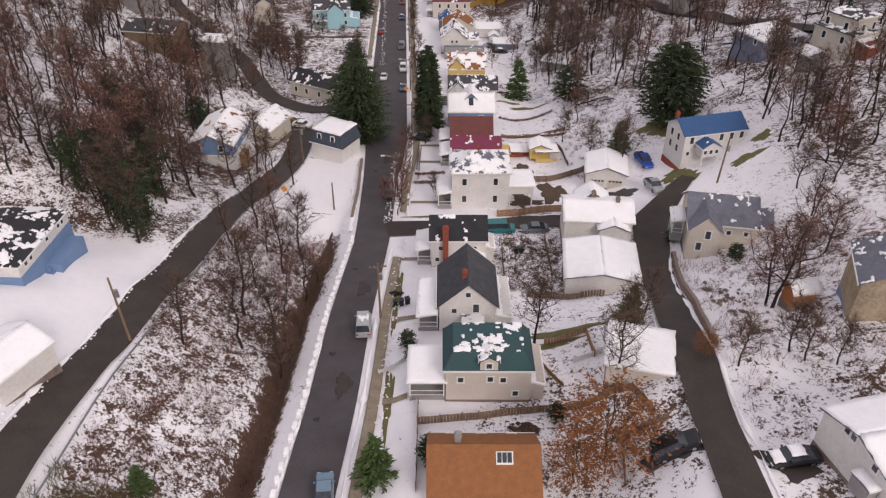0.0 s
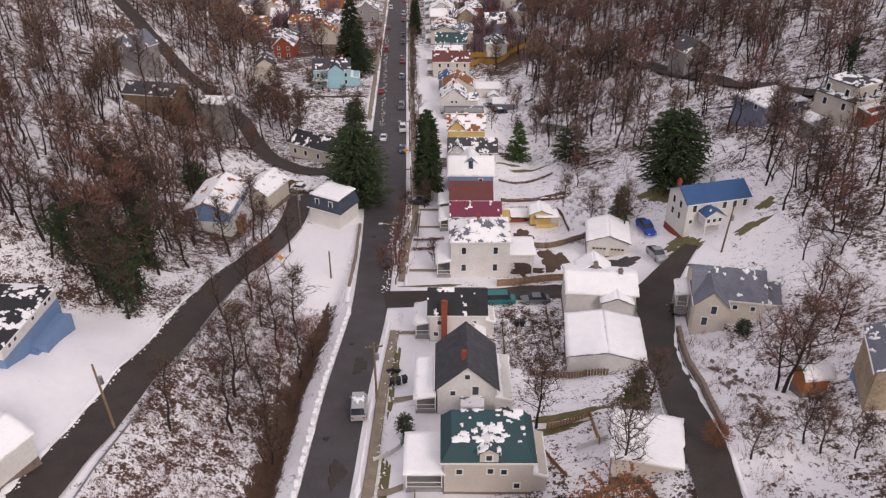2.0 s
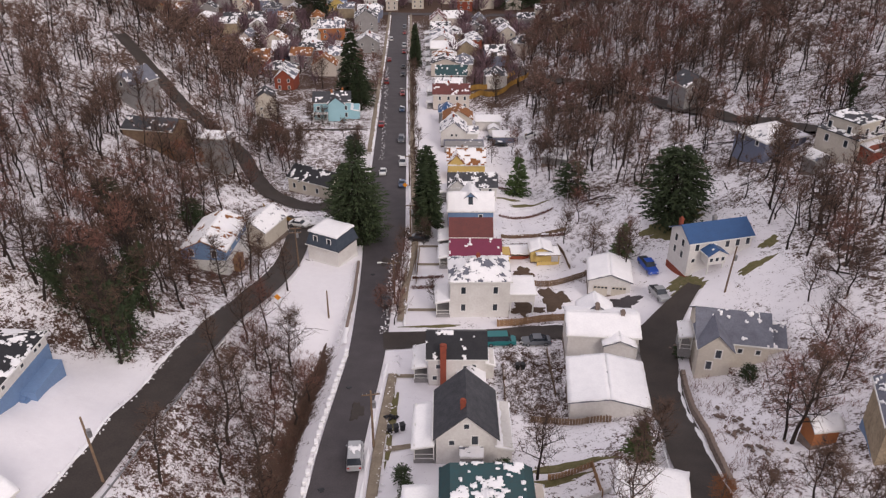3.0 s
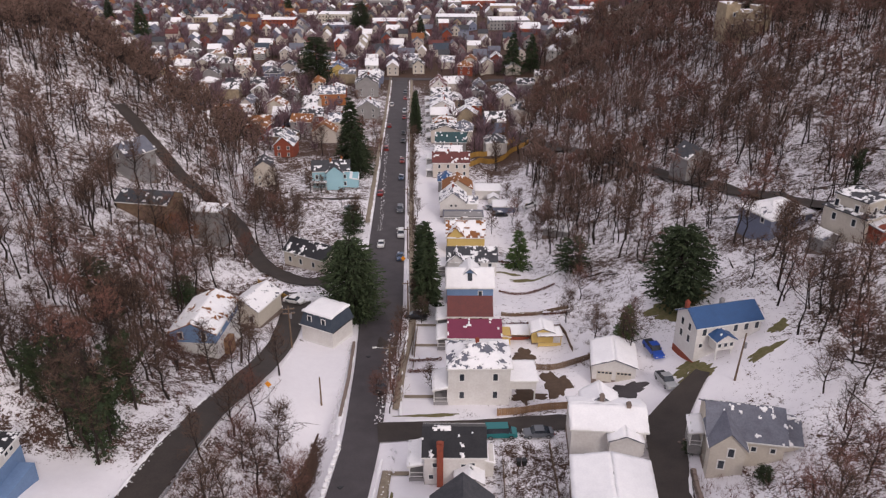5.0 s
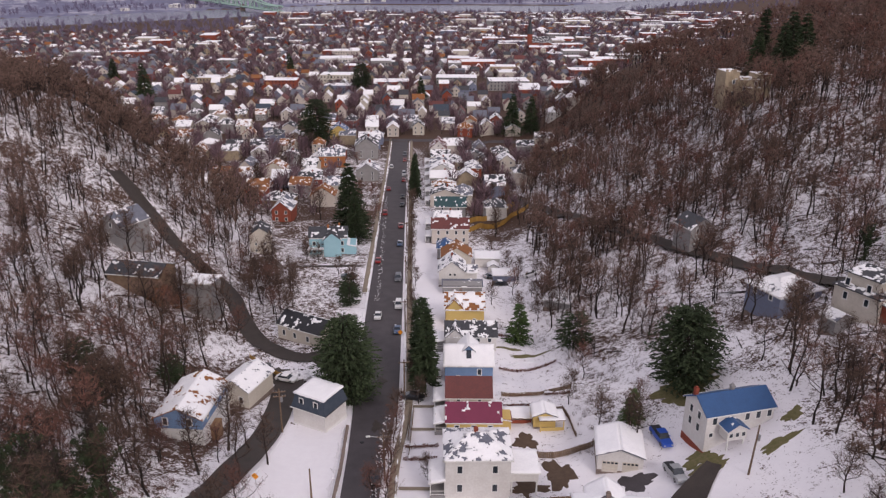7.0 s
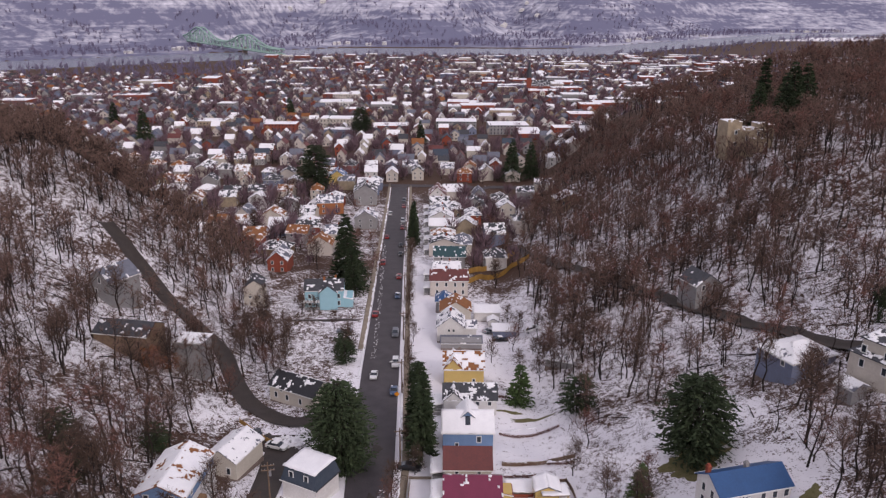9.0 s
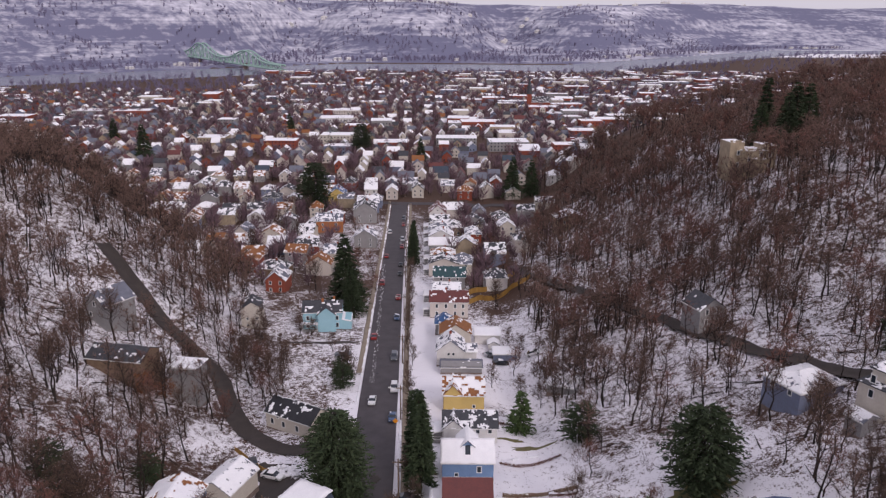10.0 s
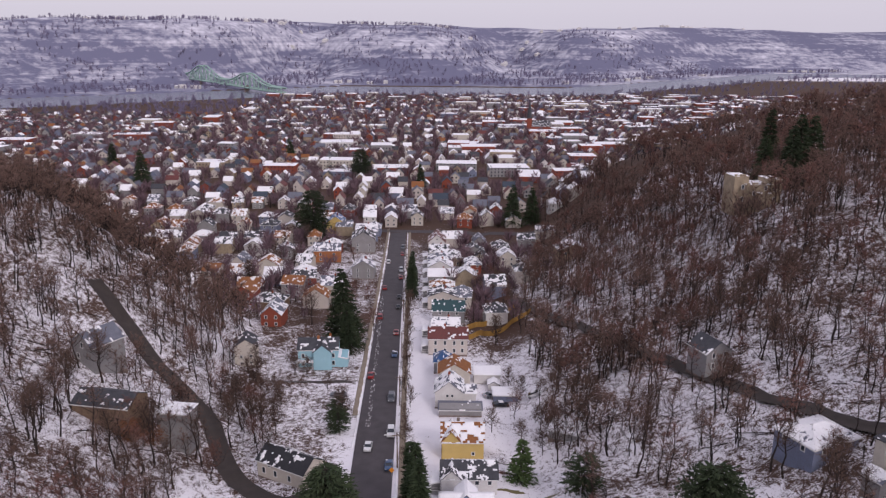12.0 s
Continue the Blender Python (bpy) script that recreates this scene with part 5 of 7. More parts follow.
def road_sign(x, y, yaw):
    root = thing("road_sign", x, y, lie(x, y), yaw, "orange diamond road sign on a steel post", "road sign")
    bm = bmesh.new()
    tube(bm, (0, 0, -0.2), (0, 0, 2.2), 0.04, 0.04, 6)
    part("post", bm, STEEL, root)
    bm = bmesh.new()
    box(bm, -0.45, 0.45, -0.08, -0.05, -0.45, 0.45)
    bmesh.ops.rotate(bm, matrix=Matrix.Rotation(radians(45), 3, "Y"), verts=bm.verts)
    bmesh.ops.translate(bm, vec=(0, 0, 2.1), verts=bm.verts)
    part("sign_face", bm, SIGN, root)


road_sign(-27.4, 116, -15)
road_sign(-9.0, 181.5, 0)

# ---- snow banks, grass and walks ----
def bank_of_snow(points, w, h, label):
    pts = np.array(points, float)
    seg = np.concatenate([[0], np.cumsum(np.hypot(*np.diff(pts, axis=0).T))])
    n = int(seg[-1] / 0.7) + 2
    s = np.linspace(0, seg[-1], n)
    px, py = np.interp(s, seg, pts[:, 0]), np.interp(s, seg, pts[:, 1])
    tx, ty = np.gradient(px), np.gradient(py)
    ln = np.hypot(tx, ty)
    k = w * (0.55 + 0.45 * waves(px, py, 7, 4)) * (0.8 + 0.3 * waves(px, py, 2.3, 5))
    k = np.clip(k, 0.05, None)
    vs = []
    for u, e in ((-1, -0.05), (-0.55, 0.75), (0, 1), (0.6, 0.7), (1, -0.05)):
        x, y = px + ty / ln * k * u * 0.5, py - tx / ln * k * u * 0.5
        vs.append(np.stack([x, y, height(x, y) + 0.16 + h * e * np.clip(k / w, 0.2, 1.3)], 1))
    vs = np.array(vs).transpose(1, 0, 2).reshape(-1, 3)
    i = (np.arange(n - 1)[:, None] * 5 + np.arange(4)[None, :]).ravel()
    o = new("snow_bank", mesh_of("snow_bank", vs, np.stack([i, i + 1, i + 6, i + 5], 1), SNOW))
    tagged(o, label, "snow bank", kind="stuff")


def along(off, a, b, step=3):
    return [(float(road_x(y)) + off, y) for y in np.arange(a, b, step)]


bank_of_snow(along(3.4, 30, 102), 1.0, 0.25, "ploughed snow along the kerb")
bank_of_snow(along(-3.0, 30, 104), 0.6, 0.2, "ploughed snow along the kerb")
bank_of_snow(along(-4.1, 106, 136), 1.5, 0.3, "ploughed snow along the kerb")
bank_of_snow(along(5.5, 112, 470), 0.9, 0.3, "ploughed snow between street and pavement")
bank_of_snow(along(-5.2, 196, 470), 1.2, 0.3, "ploughed snow along the kerb")
bank_of_snow([(-4, 104.3), (6, 105.5), (18, 106.6)], 0.8, 0.2, "ploughed snow along the side street")
bank_of_snow([(-5, 110.6), (8, 111.2), (20, 112.2)], 1.2, 0.2, "ploughed snow along the side street")
bank_of_snow([(28.8, 40), (29.2, 60), (30.8, 76), (33.2, 90), (35.8, 100)], 0.9, 0.25, "ploughed snow along the alley")
bank_of_snow([(24, 56), (25, 68), (28, 86)], 0.6, 0.2, "ploughed snow along the alley")
for pts, w in (([(-41, 50), (-39.6, 64), (-37.4, 86), (-35.2, 108)], 1.0), ([(-33.2, 84), (-29.8, 110), (-27.2, 132)], 0.8)):
    bank_of_snow(pts, w, 0.2, "ploughed snow along the lane")


def patch(name, x, y, rx, ry, mat, label, category, yaw=0.0, lift=0.07):
    """An uneven patch of bare ground."""
    n, rings = 36, 6
    c, s = math.cos(radians(yaw)), math.sin(radians(yaw))
    vs = [(x, y)]
    for k in range(1, rings + 1):
        for i in range(n):
            a = 2 * math.pi * i / n
            e = 1 + 0.22 * math.sin(3 * a + x) + 0.14 * math.sin(7 * a + y) + 0.08 * math.sin(13 * a)
            u, v = rx * e * math.cos(a) * k / rings, ry * e * math.sin(a) * k / rings
            vs.append((x + c * u - s * v, y + s * u + c * v))
    v = np.array(vs)
    z = height(v[:, 0], v[:, 1]) + lift
    z[-n:] -= 0.2
    tris = [(0, 1 + i, 1 + (i + 1) % n) for i in range(n)]
    for k in range(rings - 1):
        a, b = 1 + k * n, 1 + (k + 1) * n
        for i in range(n):
            j = (i + 1) % n
            tris += [(a + i, b + i, b + j), (a + i, b + j, a + j)]
    o = new(name, mesh_of(name, np.column_stack([v, z]), tris, mat))
    tagged(o, label, category, kind="structure" if mat is not GRASS else "stuff")


for x0, y0, x1 in ((-6.6, 61, -3.8), (-6.6, 77.5, -2.6), (-6.4, 95.5, -3.4), (-5.6, 118.5, -0.6), (-4.6, 138, 0), (-4.6, 147, -0.4), (-4.4, 176, -0.4)):
    strip("walk", [(x0, y0), ((x0 + x1) / 2, y0 + 0.2), (x1, y0)], 1.0, CONCRETE, 0.1, "short concrete walk to the porch", "path")
for y in (58, 70, 92, 133, 171, 215):
    patch("manhole", float(road_x(y)) - 1.2, y, 0.4, 0.4, R_BLACK, "dark manhole cover and tar patch in the street", "manhole", 0, 0.25)
for y in (64, 86, 139, 158):
    patch("tar_patch", float(road_x(y)) + 0.8, y, 1.0, 2.4, WET, "darker tar repair in the street", "road", 0, 0.24)
patch("grass", 44.5, 139, 5.5, 4, GRASS, "brown-green grass under the big evergreen", "grass")
patch("grass", 52.5, 117.5, 4, 1.1, GRASS, "thawed grass strip below the farmhouse", "grass", 25)
patch("grass", 42.5, 117.2, 3.0, 1.6, GRASS, "thawed grass beside the farmhouse", "grass", 10)
patch("grass", 57, 123.5, 2.5, 1.2, GRASS, "thawed grass on the slope", "grass", 40)
patch("grass", 20.5, 173, 5, 0.9, GRASS, "strip of thawed grass in the yard", "grass", 8)
patch("grass", 12.5, 70.0, 5, 0.7, GRASS, "thawed grass along the yard fence", "grass", 5)
patch("gravel_stand", 22.0, 48.8, 3.2, 1.9, ASPHALT, "cleared dark parking stand", "parking")
patch("gravel_stand", 31.6, 45.6, 3.2, 2.2, WET, "cleared muddy parking stand", "parking")
patch("driveway", 31.8, 118.6, 3.2, 2.4, ASPHALT, "dark asphalt apron before the garage", "driveway")
patch("driveway", 14.5, 121.5, 1.6, 5.0, MUD, "muddy drive beside the carport", "driveway", 8)
patch("driveway", -34.5, 160, 4.5, 4.0, WET, "wet asphalt yard where the lanes meet", "driveway")
patch("driveway", -27, 152, 3, 7, WET, "wet asphalt yard beside the cottage", "driveway", 5)
patch("driveway", -33, 239, 11, 1.1, WET, "bare brown drive across the snowy yard", "driveway", 4)
patch("driveway", -24.4, 166, 1.6, 5, WET, "wet drive beside the large evergreen", "driveway", 30)


def hedge(x0, y0, x1, y1, h, w, label):
    """A clipped leafless hedge: a dense mass of stems with snow on its top."""
    R = random.Random(int(x0 * 7 + y0))
    ln = math.hypot(x1 - x0, y1 - y0)
    dx, dy = (x1 - x0) / ln, (y1 - y0) / ln
    root = thing("hedge", x0, y0, lie(x0, y0), 0, label, "hedge")
    V, F = [], []
    for i in range(int(ln * 70)):
        u, v = R.uniform(0, ln), R.uniform(-w / 2, w / 2)
        x, y = dx * u - dy * v, dy * u + dx * v
        z = lie(x0 + x, y0 + y) - lie(x0, y0)
        a = Vector((x, y, z + R.uniform(-0.05, h * 0.6)))
        b = a + Vector((R.uniform(-0.25, 0.25), R.uniform(-0.25, 0.25), h * R.uniform(0.3, 0.5)))
        k = len(V)
        V += [tuple(a + Vector((-0.06 * dx, -0.06 * dy, 0))), tuple(a + Vector((0.06 * dx, 0.06 * dy, 0))), tuple(b)]
        F.append((k, k + 1, k + 2))
    o = new("foliage", mesh_of("foliage", V, F, TWIG_RED))
    o.parent = root
    top = [(-dy * -w / 2, dx * -w / 2), (dx * ln + dy * w / 2, dy * ln - dx * w / 2), (dx * ln - dy * w / 2, dy * ln + dx * w / 2), (-dy * w / 2, dx * w / 2)]
    snow_sheet(root, [[(a, b, lie(x0 + a, y0 + b) - lie(x0, y0) + h * 0.95) for a, b in top]], 0.4, int(y0) % 40, 0.06)


for x0, y0, x1, y1 in ((13.3, 152.4, 19.6, 152.6), (21.6, 152.4, 26.6, 150.8), (13.0, 147.2, 19.0, 147.6), (13.4, 165.6, 26, 167.4), (-4.8, 159.7, 0.8, 160.6), (-5.2, 131.5, 0.6, 132.2), (-5.4, 127.4, 0.4, 127.8), (10.5, 184, 17, 185)):
    hedge(x0, y0, x1, y1, 0.65, 0.8, "clipped leafless brown hedge with snow on top")


def pergola(x, y, yaw, w, d, h, mat, label):
    """A small open garden shelter under a snowy roof."""
    root = thing("garden_shelter", x, y, lie(x, y), yaw, label, "shelter")
    for sx in (-1, 1):
        for sy in (-1, 1):
            bm = bmesh.new()
            box(bm, sx * w / 2 - 0.08, sx * w / 2 + 0.08, sy * d / 2 - 0.08, sy * d / 2 + 0.08, -0.4, h)
            part("post", bm, mat, root)
    bm = bmesh.new()
    box(bm, -w / 2 - 0.3, w / 2 + 0.3, -d / 2 - 0.3, d / 2 + 0.3, h, h + 0.14)
    part("roof", bm, WOOD, root)
    bm = bmesh.new()
    box(bm, -w / 2, w / 2, -d / 2 - 0.04, -d / 2 + 0.04, 0.1, 0.8)
    part("front_board", bm, mat, root)
    f = [(-w / 2 - 0.3, -d / 2 - 0.3, h + 0.14), (w / 2 + 0.3, -d / 2 - 0.3, h + 0.14), (w / 2 + 0.3, d / 2 + 0.3, h + 0.14), (-w / 2 - 0.3, d / 2 + 0.3, h + 0.14)]
    snow_sheet(root, [f], 1.0, int(x * 3) % 30)


pergola(21.0, 138.4, 2, 4.2, 3.0, 2.3, YELLOW, "yellow open garden shelter with snow on its roof")
pergola(15.2, 141.6, 0, 4.6, 3.4, 1.2, BRICK, "raised red timber deck with snow on its boards")


def bins(x, y, n, mat, label):
    for k in range(n):
        root = thing("wheelie_bin", x + 0.8 * k, y + 0.15 * k, lie(x + 0.8 * k, y + 0.15 * k), 12 * k, label, "bin", "bins in the front yards")
        bm = bmesh.new()
        v = box(bm, -0.3, 0.3, -0.35, 0.35, 0.0, 1.0)
        for i in range(4):
            v[i].co.x *= 0.82
            v[i].co.y *= 0.82
        part("body", bm, mat, root)
        bm = bmesh.new()
        box(bm, -0.33, 0.33, -0.38, 0.38, 1.0, 1.07)
        part("lid", bm, R_BLACK, root)


bins(-6.2, 81.2, 3, R_BLACK, "black refuse bin standing in the snow")
bins(11.6, 97.6, 2, TYRE, "black refuse bin standing in the snow")
bins(18.2, 183.6, 2, BLUE, "blue refuse bin standing in the snow")


def rubble(name, x, y, rx, ry, n, mat, label, category, low=0.12, high=0.4):
    """A heap of uneven lumps lying on the ground, as one joined mesh."""
    R = random.Random(int(x * 11 + y * 3))
    V, F = [], []
    for i in range(n):
        a, q = R.uniform(0, 6.3), math.sqrt(R.random())
        px, py, e = x + math.cos(a) * q * rx, y + math.sin(a) * q * ry, R.uniform(low, high)
        c = Vector((px, py, lie(px, py) + e * 0.3 + 0.15))
        k = len(V)
        for d in ((1, 0, 0), (0, 1, 0), (-1, 0, 0), (0, -1, 0), (0, 0, 0.8), (0, 0, -0.6)):
            V.append(tuple(c + Vector(d) * e * R.uniform(0.7, 1.4)))
        for p, r in ((0, 1), (1, 2), (2, 3), (3, 0)):
            F += [(k + p, k + r, k + 4), (k + r, k + p, k + 5)]
    tagged(new(name, mesh_of(name, V, F, mat)), label, category, kind="stuff")


rubble("snow_heap", -29.4, 160.8, 4.2, 2.2, 150, SNOW, "ploughed heap of lumpy snow where the lanes meet", "snow heap", 0.25, 0.7)
for x0, y0, x1, y1, n in ((-16.2, 106, -16.6, 138, 260), (-9.2, 110, -9.3, 142, 180), (-40.9, 50, -35, 110, 240), (-34.4, 50, -29.6, 112, 240), (-17, 212, -23.4, 330, 220), (-6.6, 45, -6.4, 100, 200)):
    V = [(x0 + (x1 - x0) * k / 12, y0 + (y1 - y0) * k / 12) for k in range(13)]
    for k, (a, b) in enumerate(V):
        rubble("snow_clods", a, b, 0.7, abs(y1 - y0) / 22, n // 13, SNOW, "lumps of ploughed snow along the road edge", "snow", 0.07, 0.2)
rubble("brush_heap", 8.6, 55.2, 1.6, 0.9, 60, CREEK, "dark heap of brush cuttings in the snowy yard", "brush heap")
rubble("brush_heap", -6.4, 84.4, 1.0, 0.6, 24, R_BLACK, "dark covered heap in the snowy front yard", "heap")
rubble("stones", 36.6, 99.6, 2.0, 3.0, 60, STONE, "loose dark stones beside the alley", "stones")
rubble("stones", 36.0, 74, 2.2, 9.0, 60, STONE, "loose dark stones below the bank", "stones")
for x0, y0, x1, y1, h, m, lab in ((-2.5, 59.4, -2.4, 47.0, 1.0, WOOD, "low dark fence beside the snowy lawn"), (11.6, 66.9, 13.8, 62.2, 0.7, FENCE, "brown board edging of a raised bed"), (15.4, 66.0, 18.8, 66.6, 0.8, TRIM, "white picket fence by the garage"), (-7.4, 66.0, -4.2, 68.0, 0.8, TRIM, "white stair rail down to the pavement"), (14.9, 129.2, 20.0, 128.2, 1.3, WOOD, "brown board fence across the muddy yard"), (20.0, 128.2, 27.9, 130.0, 1.3, WOOD, "brown board fence across the muddy yard"), (-4.9, 134, -4.8, 146, 0.9, WOOD, "low dark yard fence"), (9.6, 112.4, 25.2, 115.6, 1.4, FENCE, "tan board fence along the side street")):
    fence([(x0, y0), (x1, y1)], h, m, lab)
for x, y, rx, ry, a in ((-1.0, 112.4, 5.0, 0.5, 4), (8.5, 69.6, 4.0, 0.6, 4), (15.0, 72.5, 5.0, 0.8, 0), (41.5, 119.6, 2.6, 2.0, 20), (16.5, 176, 3.0, 0.7, 4), (-6.2, 84, 0.7, 9, 0), (-6.0, 61, 0.6, 7, 0), (47, 143, 4, 3, 0)):
    patch("grass", x, y, rx, ry, GRASS, "strip of thawed yellow-green grass", "grass", a, 0.09)
patch("driveway", 20.4, 123.2, 2.6, 4.6, MUD, "muddy brown yard behind the carport", "driveway", 4)
patch("driveway", 16.0, 134.0, 2.4, 2.6, MUD, "muddy patch beside the garden shelter", "driveway", 4)
patch("driveway", 15.2, 119.6, 3.4, 2.0, MUD, "brown boarded floor before the carport", "driveway", 4)

# ---- trees ----
def prism(V, F, a, b, ra, rb, n=3):
    d = Vector(b) - Vector(a)
    q = d.to_track_quat("Z", "Y")
    k = len(V)
    for p, r in ((Vector(a), ra), (Vector(b), rb)):
        for i in range(n):
            V.append(tuple(p + q @ Vector((r * math.cos(2 * math.pi * i / n), r * math.sin(2 * math.pi * i / n), 0))))
    for i in range(n):
        j = (i + 1) % n
        F += [(k + i, k + j, k + n + j), (k + i, k + n + j, k + n + i)]


def blade(V, F, a, b, w):
    a, b = Vector(a), Vector(b)
    s = (b - a).cross(Vector((rnd_tree.uniform(-1, 1), rnd_tree.uniform(-1, 1), rnd_tree.uniform(-1, 1)))).normalized() * w
    k = len(V)
    V += [tuple(a - s), tuple(a + s), tuple(b)]
    F.append((k, k + 1, k + 2))


rnd_tree = random.Random(11)


def bare_tree(h, spread, limbs, subs, twigs, sides=4, bare=0.35, wide=1.0):
    """Arrays of the wood and the twigs of a leafless tree."""
    R = rnd_tree
    V, F, TV, TF = [], [], [], []
    p, r = Vector((0, 0, -0.3)), 0.017 * h
    spine = [(p.copy(), r)]
    for k in range(5):
        q = p + Vector((R.uniform(-0.04, 0.04) * h, R.uniform(-0.04, 0.04) * h, h * 0.17))
        r2 = r * 0.78
        prism(V, F, p, q, r, r2, sides)
        p, r = q, r2
        spine.append((p.copy(), r))
    for k in range(limbs):
        u = bare + (1 - bare) * (k + R.random()) / limbs
        i = min(4, int(u * 5))
        a = spine[i][0].lerp(spine[i + 1][0], u * 5 - i)
        ang = k * 2.4 + R.uniform(-0.5, 0.5)
        ln = spread * (1.15 - 0.75 * u) * R.uniform(0.7, 1.2)
        d = Vector((math.cos(ang), math.sin(ang), R.uniform(0.5, 1.1)))
        b = a + d * ln * 0.55
        c = b + Vector((d.x * 0.35, d.y * 0.35, R.uniform(0.5, 0.9))) * ln * 0.55
        lr = spine[i][1] * 0.5
        prism(V, F, a, b, lr, lr * 0.65, 3)
        prism(V, F, b, c, lr * 0.65, lr * 0.25, 3)
        for m in range(subs):
            t = R.random()
            s = a.lerp(b, 0.4 + 0.6 * t) if m % 2 else b.lerp(c, t)
            e = s + Vector((R.uniform(-1, 1), R.uniform(-1, 1), R.uniform(0.1, 1.1))).normalized() * ln * R.uniform(0.25, 0.5)
            blade(V, F, s, e, 0.035 * wide)
            for w in range(twigs):
                g = s.lerp(e, R.uniform(0.2, 1))
                blade(TV, TF, g, g + Vector((R.uniform(-1, 1), R.uniform(-1, 1), R.uniform(-0.4, 1.1))).normalized() * R.uniform(0.7, 2.1), R.uniform(0.01, 0.022) * wide)
    for w in range(twigs * 8):
        g = spine[4][0].lerp(spine[5][0], R.random())
        blade(TV, TF, g, g + Vector((R.uniform(-1, 1), R.uniform(-1, 1), R.uniform(0, 1.2))).normalized() * R.uniform(0.6, 1.8), 0.025 * wide)
    return np.array(V), np.array(F), np.array(TV), np.array(TF)


def evergreen(h, r, tiers, clumps, droop=0.35, base=0.12, rounder=False, leaf=1.0):
    """Arrays of the trunk and the needle sprays of a conifer."""
    R = rnd_tree
    V, F, TV, TF = [], [], [], []
    prism(V, F, (0, 0, -0.3), (0, 0, h * 0.95), 0.022 * h, 0.01, 5)
    for k in range(tiers):
        u = base + (1 - base) * (k + R.random() * 0.8) / tiers
        reach = r * ((1 - u) ** 0.75 if not rounder else math.sqrt(max(0.05, 1 - (2 * (u - base) / (1 - base) - 0.8) ** 2 / 1.6)))
        n = max(4, int(clumps * (0.35 + reach / r)))
        for i in range(n):
            a = R.uniform(0, 2 * math.pi)
            ln = reach * R.uniform(0.65, 1.15) + 0.15
            z = u * h
            tip = Vector((math.cos(a) * ln, math.sin(a) * ln, z - droop * ln + R.uniform(-0.2, 0.3)))
            foot = Vector((0, 0, z))
            blade(V, F, foot, tip, 0.035)
            for s in range(9):
                g = foot.lerp(tip, 0.25 + 0.75 * (s + R.random()) / 9)
                out = Vector((math.cos(a + R.uniform(-1.2, 1.2)), math.sin(a + R.uniform(-1.2, 1.2)), R.uniform(-0.5, 0.35)))
                blade(TV, TF, g, g + out * R.uniform(0.35, 0.8) * (0.6 + 0.04 * h) * leaf, R.uniform(0.1, 0.22) * leaf)
    return np.array(V), np.array(F), np.array(TV), np.array(TF)


def ivy_tree(h):
    """Arrays of a leafless tree whose trunk and lower limbs are wrapped in ivy."""
    R = rnd_tree
    wood = bare_tree(h, 4.6, 14, 4, 3, 5, 0.35, 1.4)
    V, F = list(map(tuple, wood[0])), list(map(tuple, wood[1]))
    k = len(V)
    V += list(map(tuple, wood[2]))
    F += [tuple(i + k for i in f) for f in wood[3]]
    TV, TF = [], []
    columns = [(Vector((0, 0, 0)), Vector((R.uniform(-0.5, 0.5), R.uniform(-0.5, 0.5), h * 0.72)), 1.5)]
    for i in range(5):
        a = i * 1.3 + R.uniform(-0.4, 0.4)
        z = h * R.uniform(0.2, 0.5)
        columns.append((Vector((0, 0, z)), Vector((math.cos(a) * 2.6, math.sin(a) * 2.6, z + h * R.uniform(0.15, 0.3))), 0.9))
    for a, b, r in columns:
        for i in range(int((b - a).length * 62 * r)):
            u = R.random()
            o = Vector((R.gauss(0, 1), R.gauss(0, 1), R.gauss(0, 0.6))) * r * 0.42 * (1.25 - 0.6 * u) * (0.8 + 0.4 * math.sin(u * 17))
            g = a.lerp(b, u) + o
            blade(TV, TF, g, g + Vector((R.uniform(-1, 1), R.uniform(-1, 1), R.uniform(-1.2, 0.3))).normalized() * R.uniform(0.25, 0.6), R.uniform(0.1, 0.2))
    return np.array(V), np.array(F), np.array(TV), np.array(TF)


def tree_model(name, arrays, wood, leaf, label, category):
    root = new(name)
    root.matrix_basis = pose(0, 0, -400)
    tagged(root, label, category)
    for nm, (v, f), m in (("trunk", arrays[:2], wood), ("crown", arrays[2:], leaf)):
        o = new(nm, mesh_of(nm, v, f, m))
        o.parent = root
    return root


FOOT = []
for o in list(scene.objects):
    if o.parent is None and o.type == "EMPTY" and o.get("category") in ("house", "garage", "shed", "barn", "mansion", "outbuilding", "car", "van", "pickup truck"):
        FOOT.append((o.location.x, o.location.y, 7.0 if o.get("category") in ("house", "barn", "mansion") else 4.0))
FOOT = np.array(FOOT)
LANES = [[(float(road_x(y)), y) for y in range(0, 476, 8)],
         [(-130, 480), (-60, 477), (-26, 474), (20, 472), (62, 466)],
         [(-37.5, 30), (-38.6, 48), (-37.0, 64.7), (-34.8, 85.8), (-32.4, 111), (-29.7, 136.7), (-30.5, 152), (-31, 164)],
         [(-22, 176), (-30, 168), (-38, 174), (-46, 185), (-55.4, 205.9), (-66, 216), (-73, 221), (-87, 235), (-100, 246)],
         [(25.6, 30), (26, 43.3), (26.5, 54.6), (27.5, 68.1), (31, 89), (33, 101), (34.2, 107), (39.1, 113.1)],
         [(30, 330), (38, 290), (49.6, 255.5), (61.3, 214.4), (70.8, 185.8), (80.1, 158.2), (90, 138), (104, 122)]]
LANE_POINTS = np.concatenate([np.column_stack([np.interp(np.linspace(0, 1, 120), np.linspace(0, 1, len(l)), [p[0] for p in l]), np.interp(np.linspace(0, 1, 120), np.linspace(0, 1, len(l)), [p[1] for p in l])]) for l in LANES])


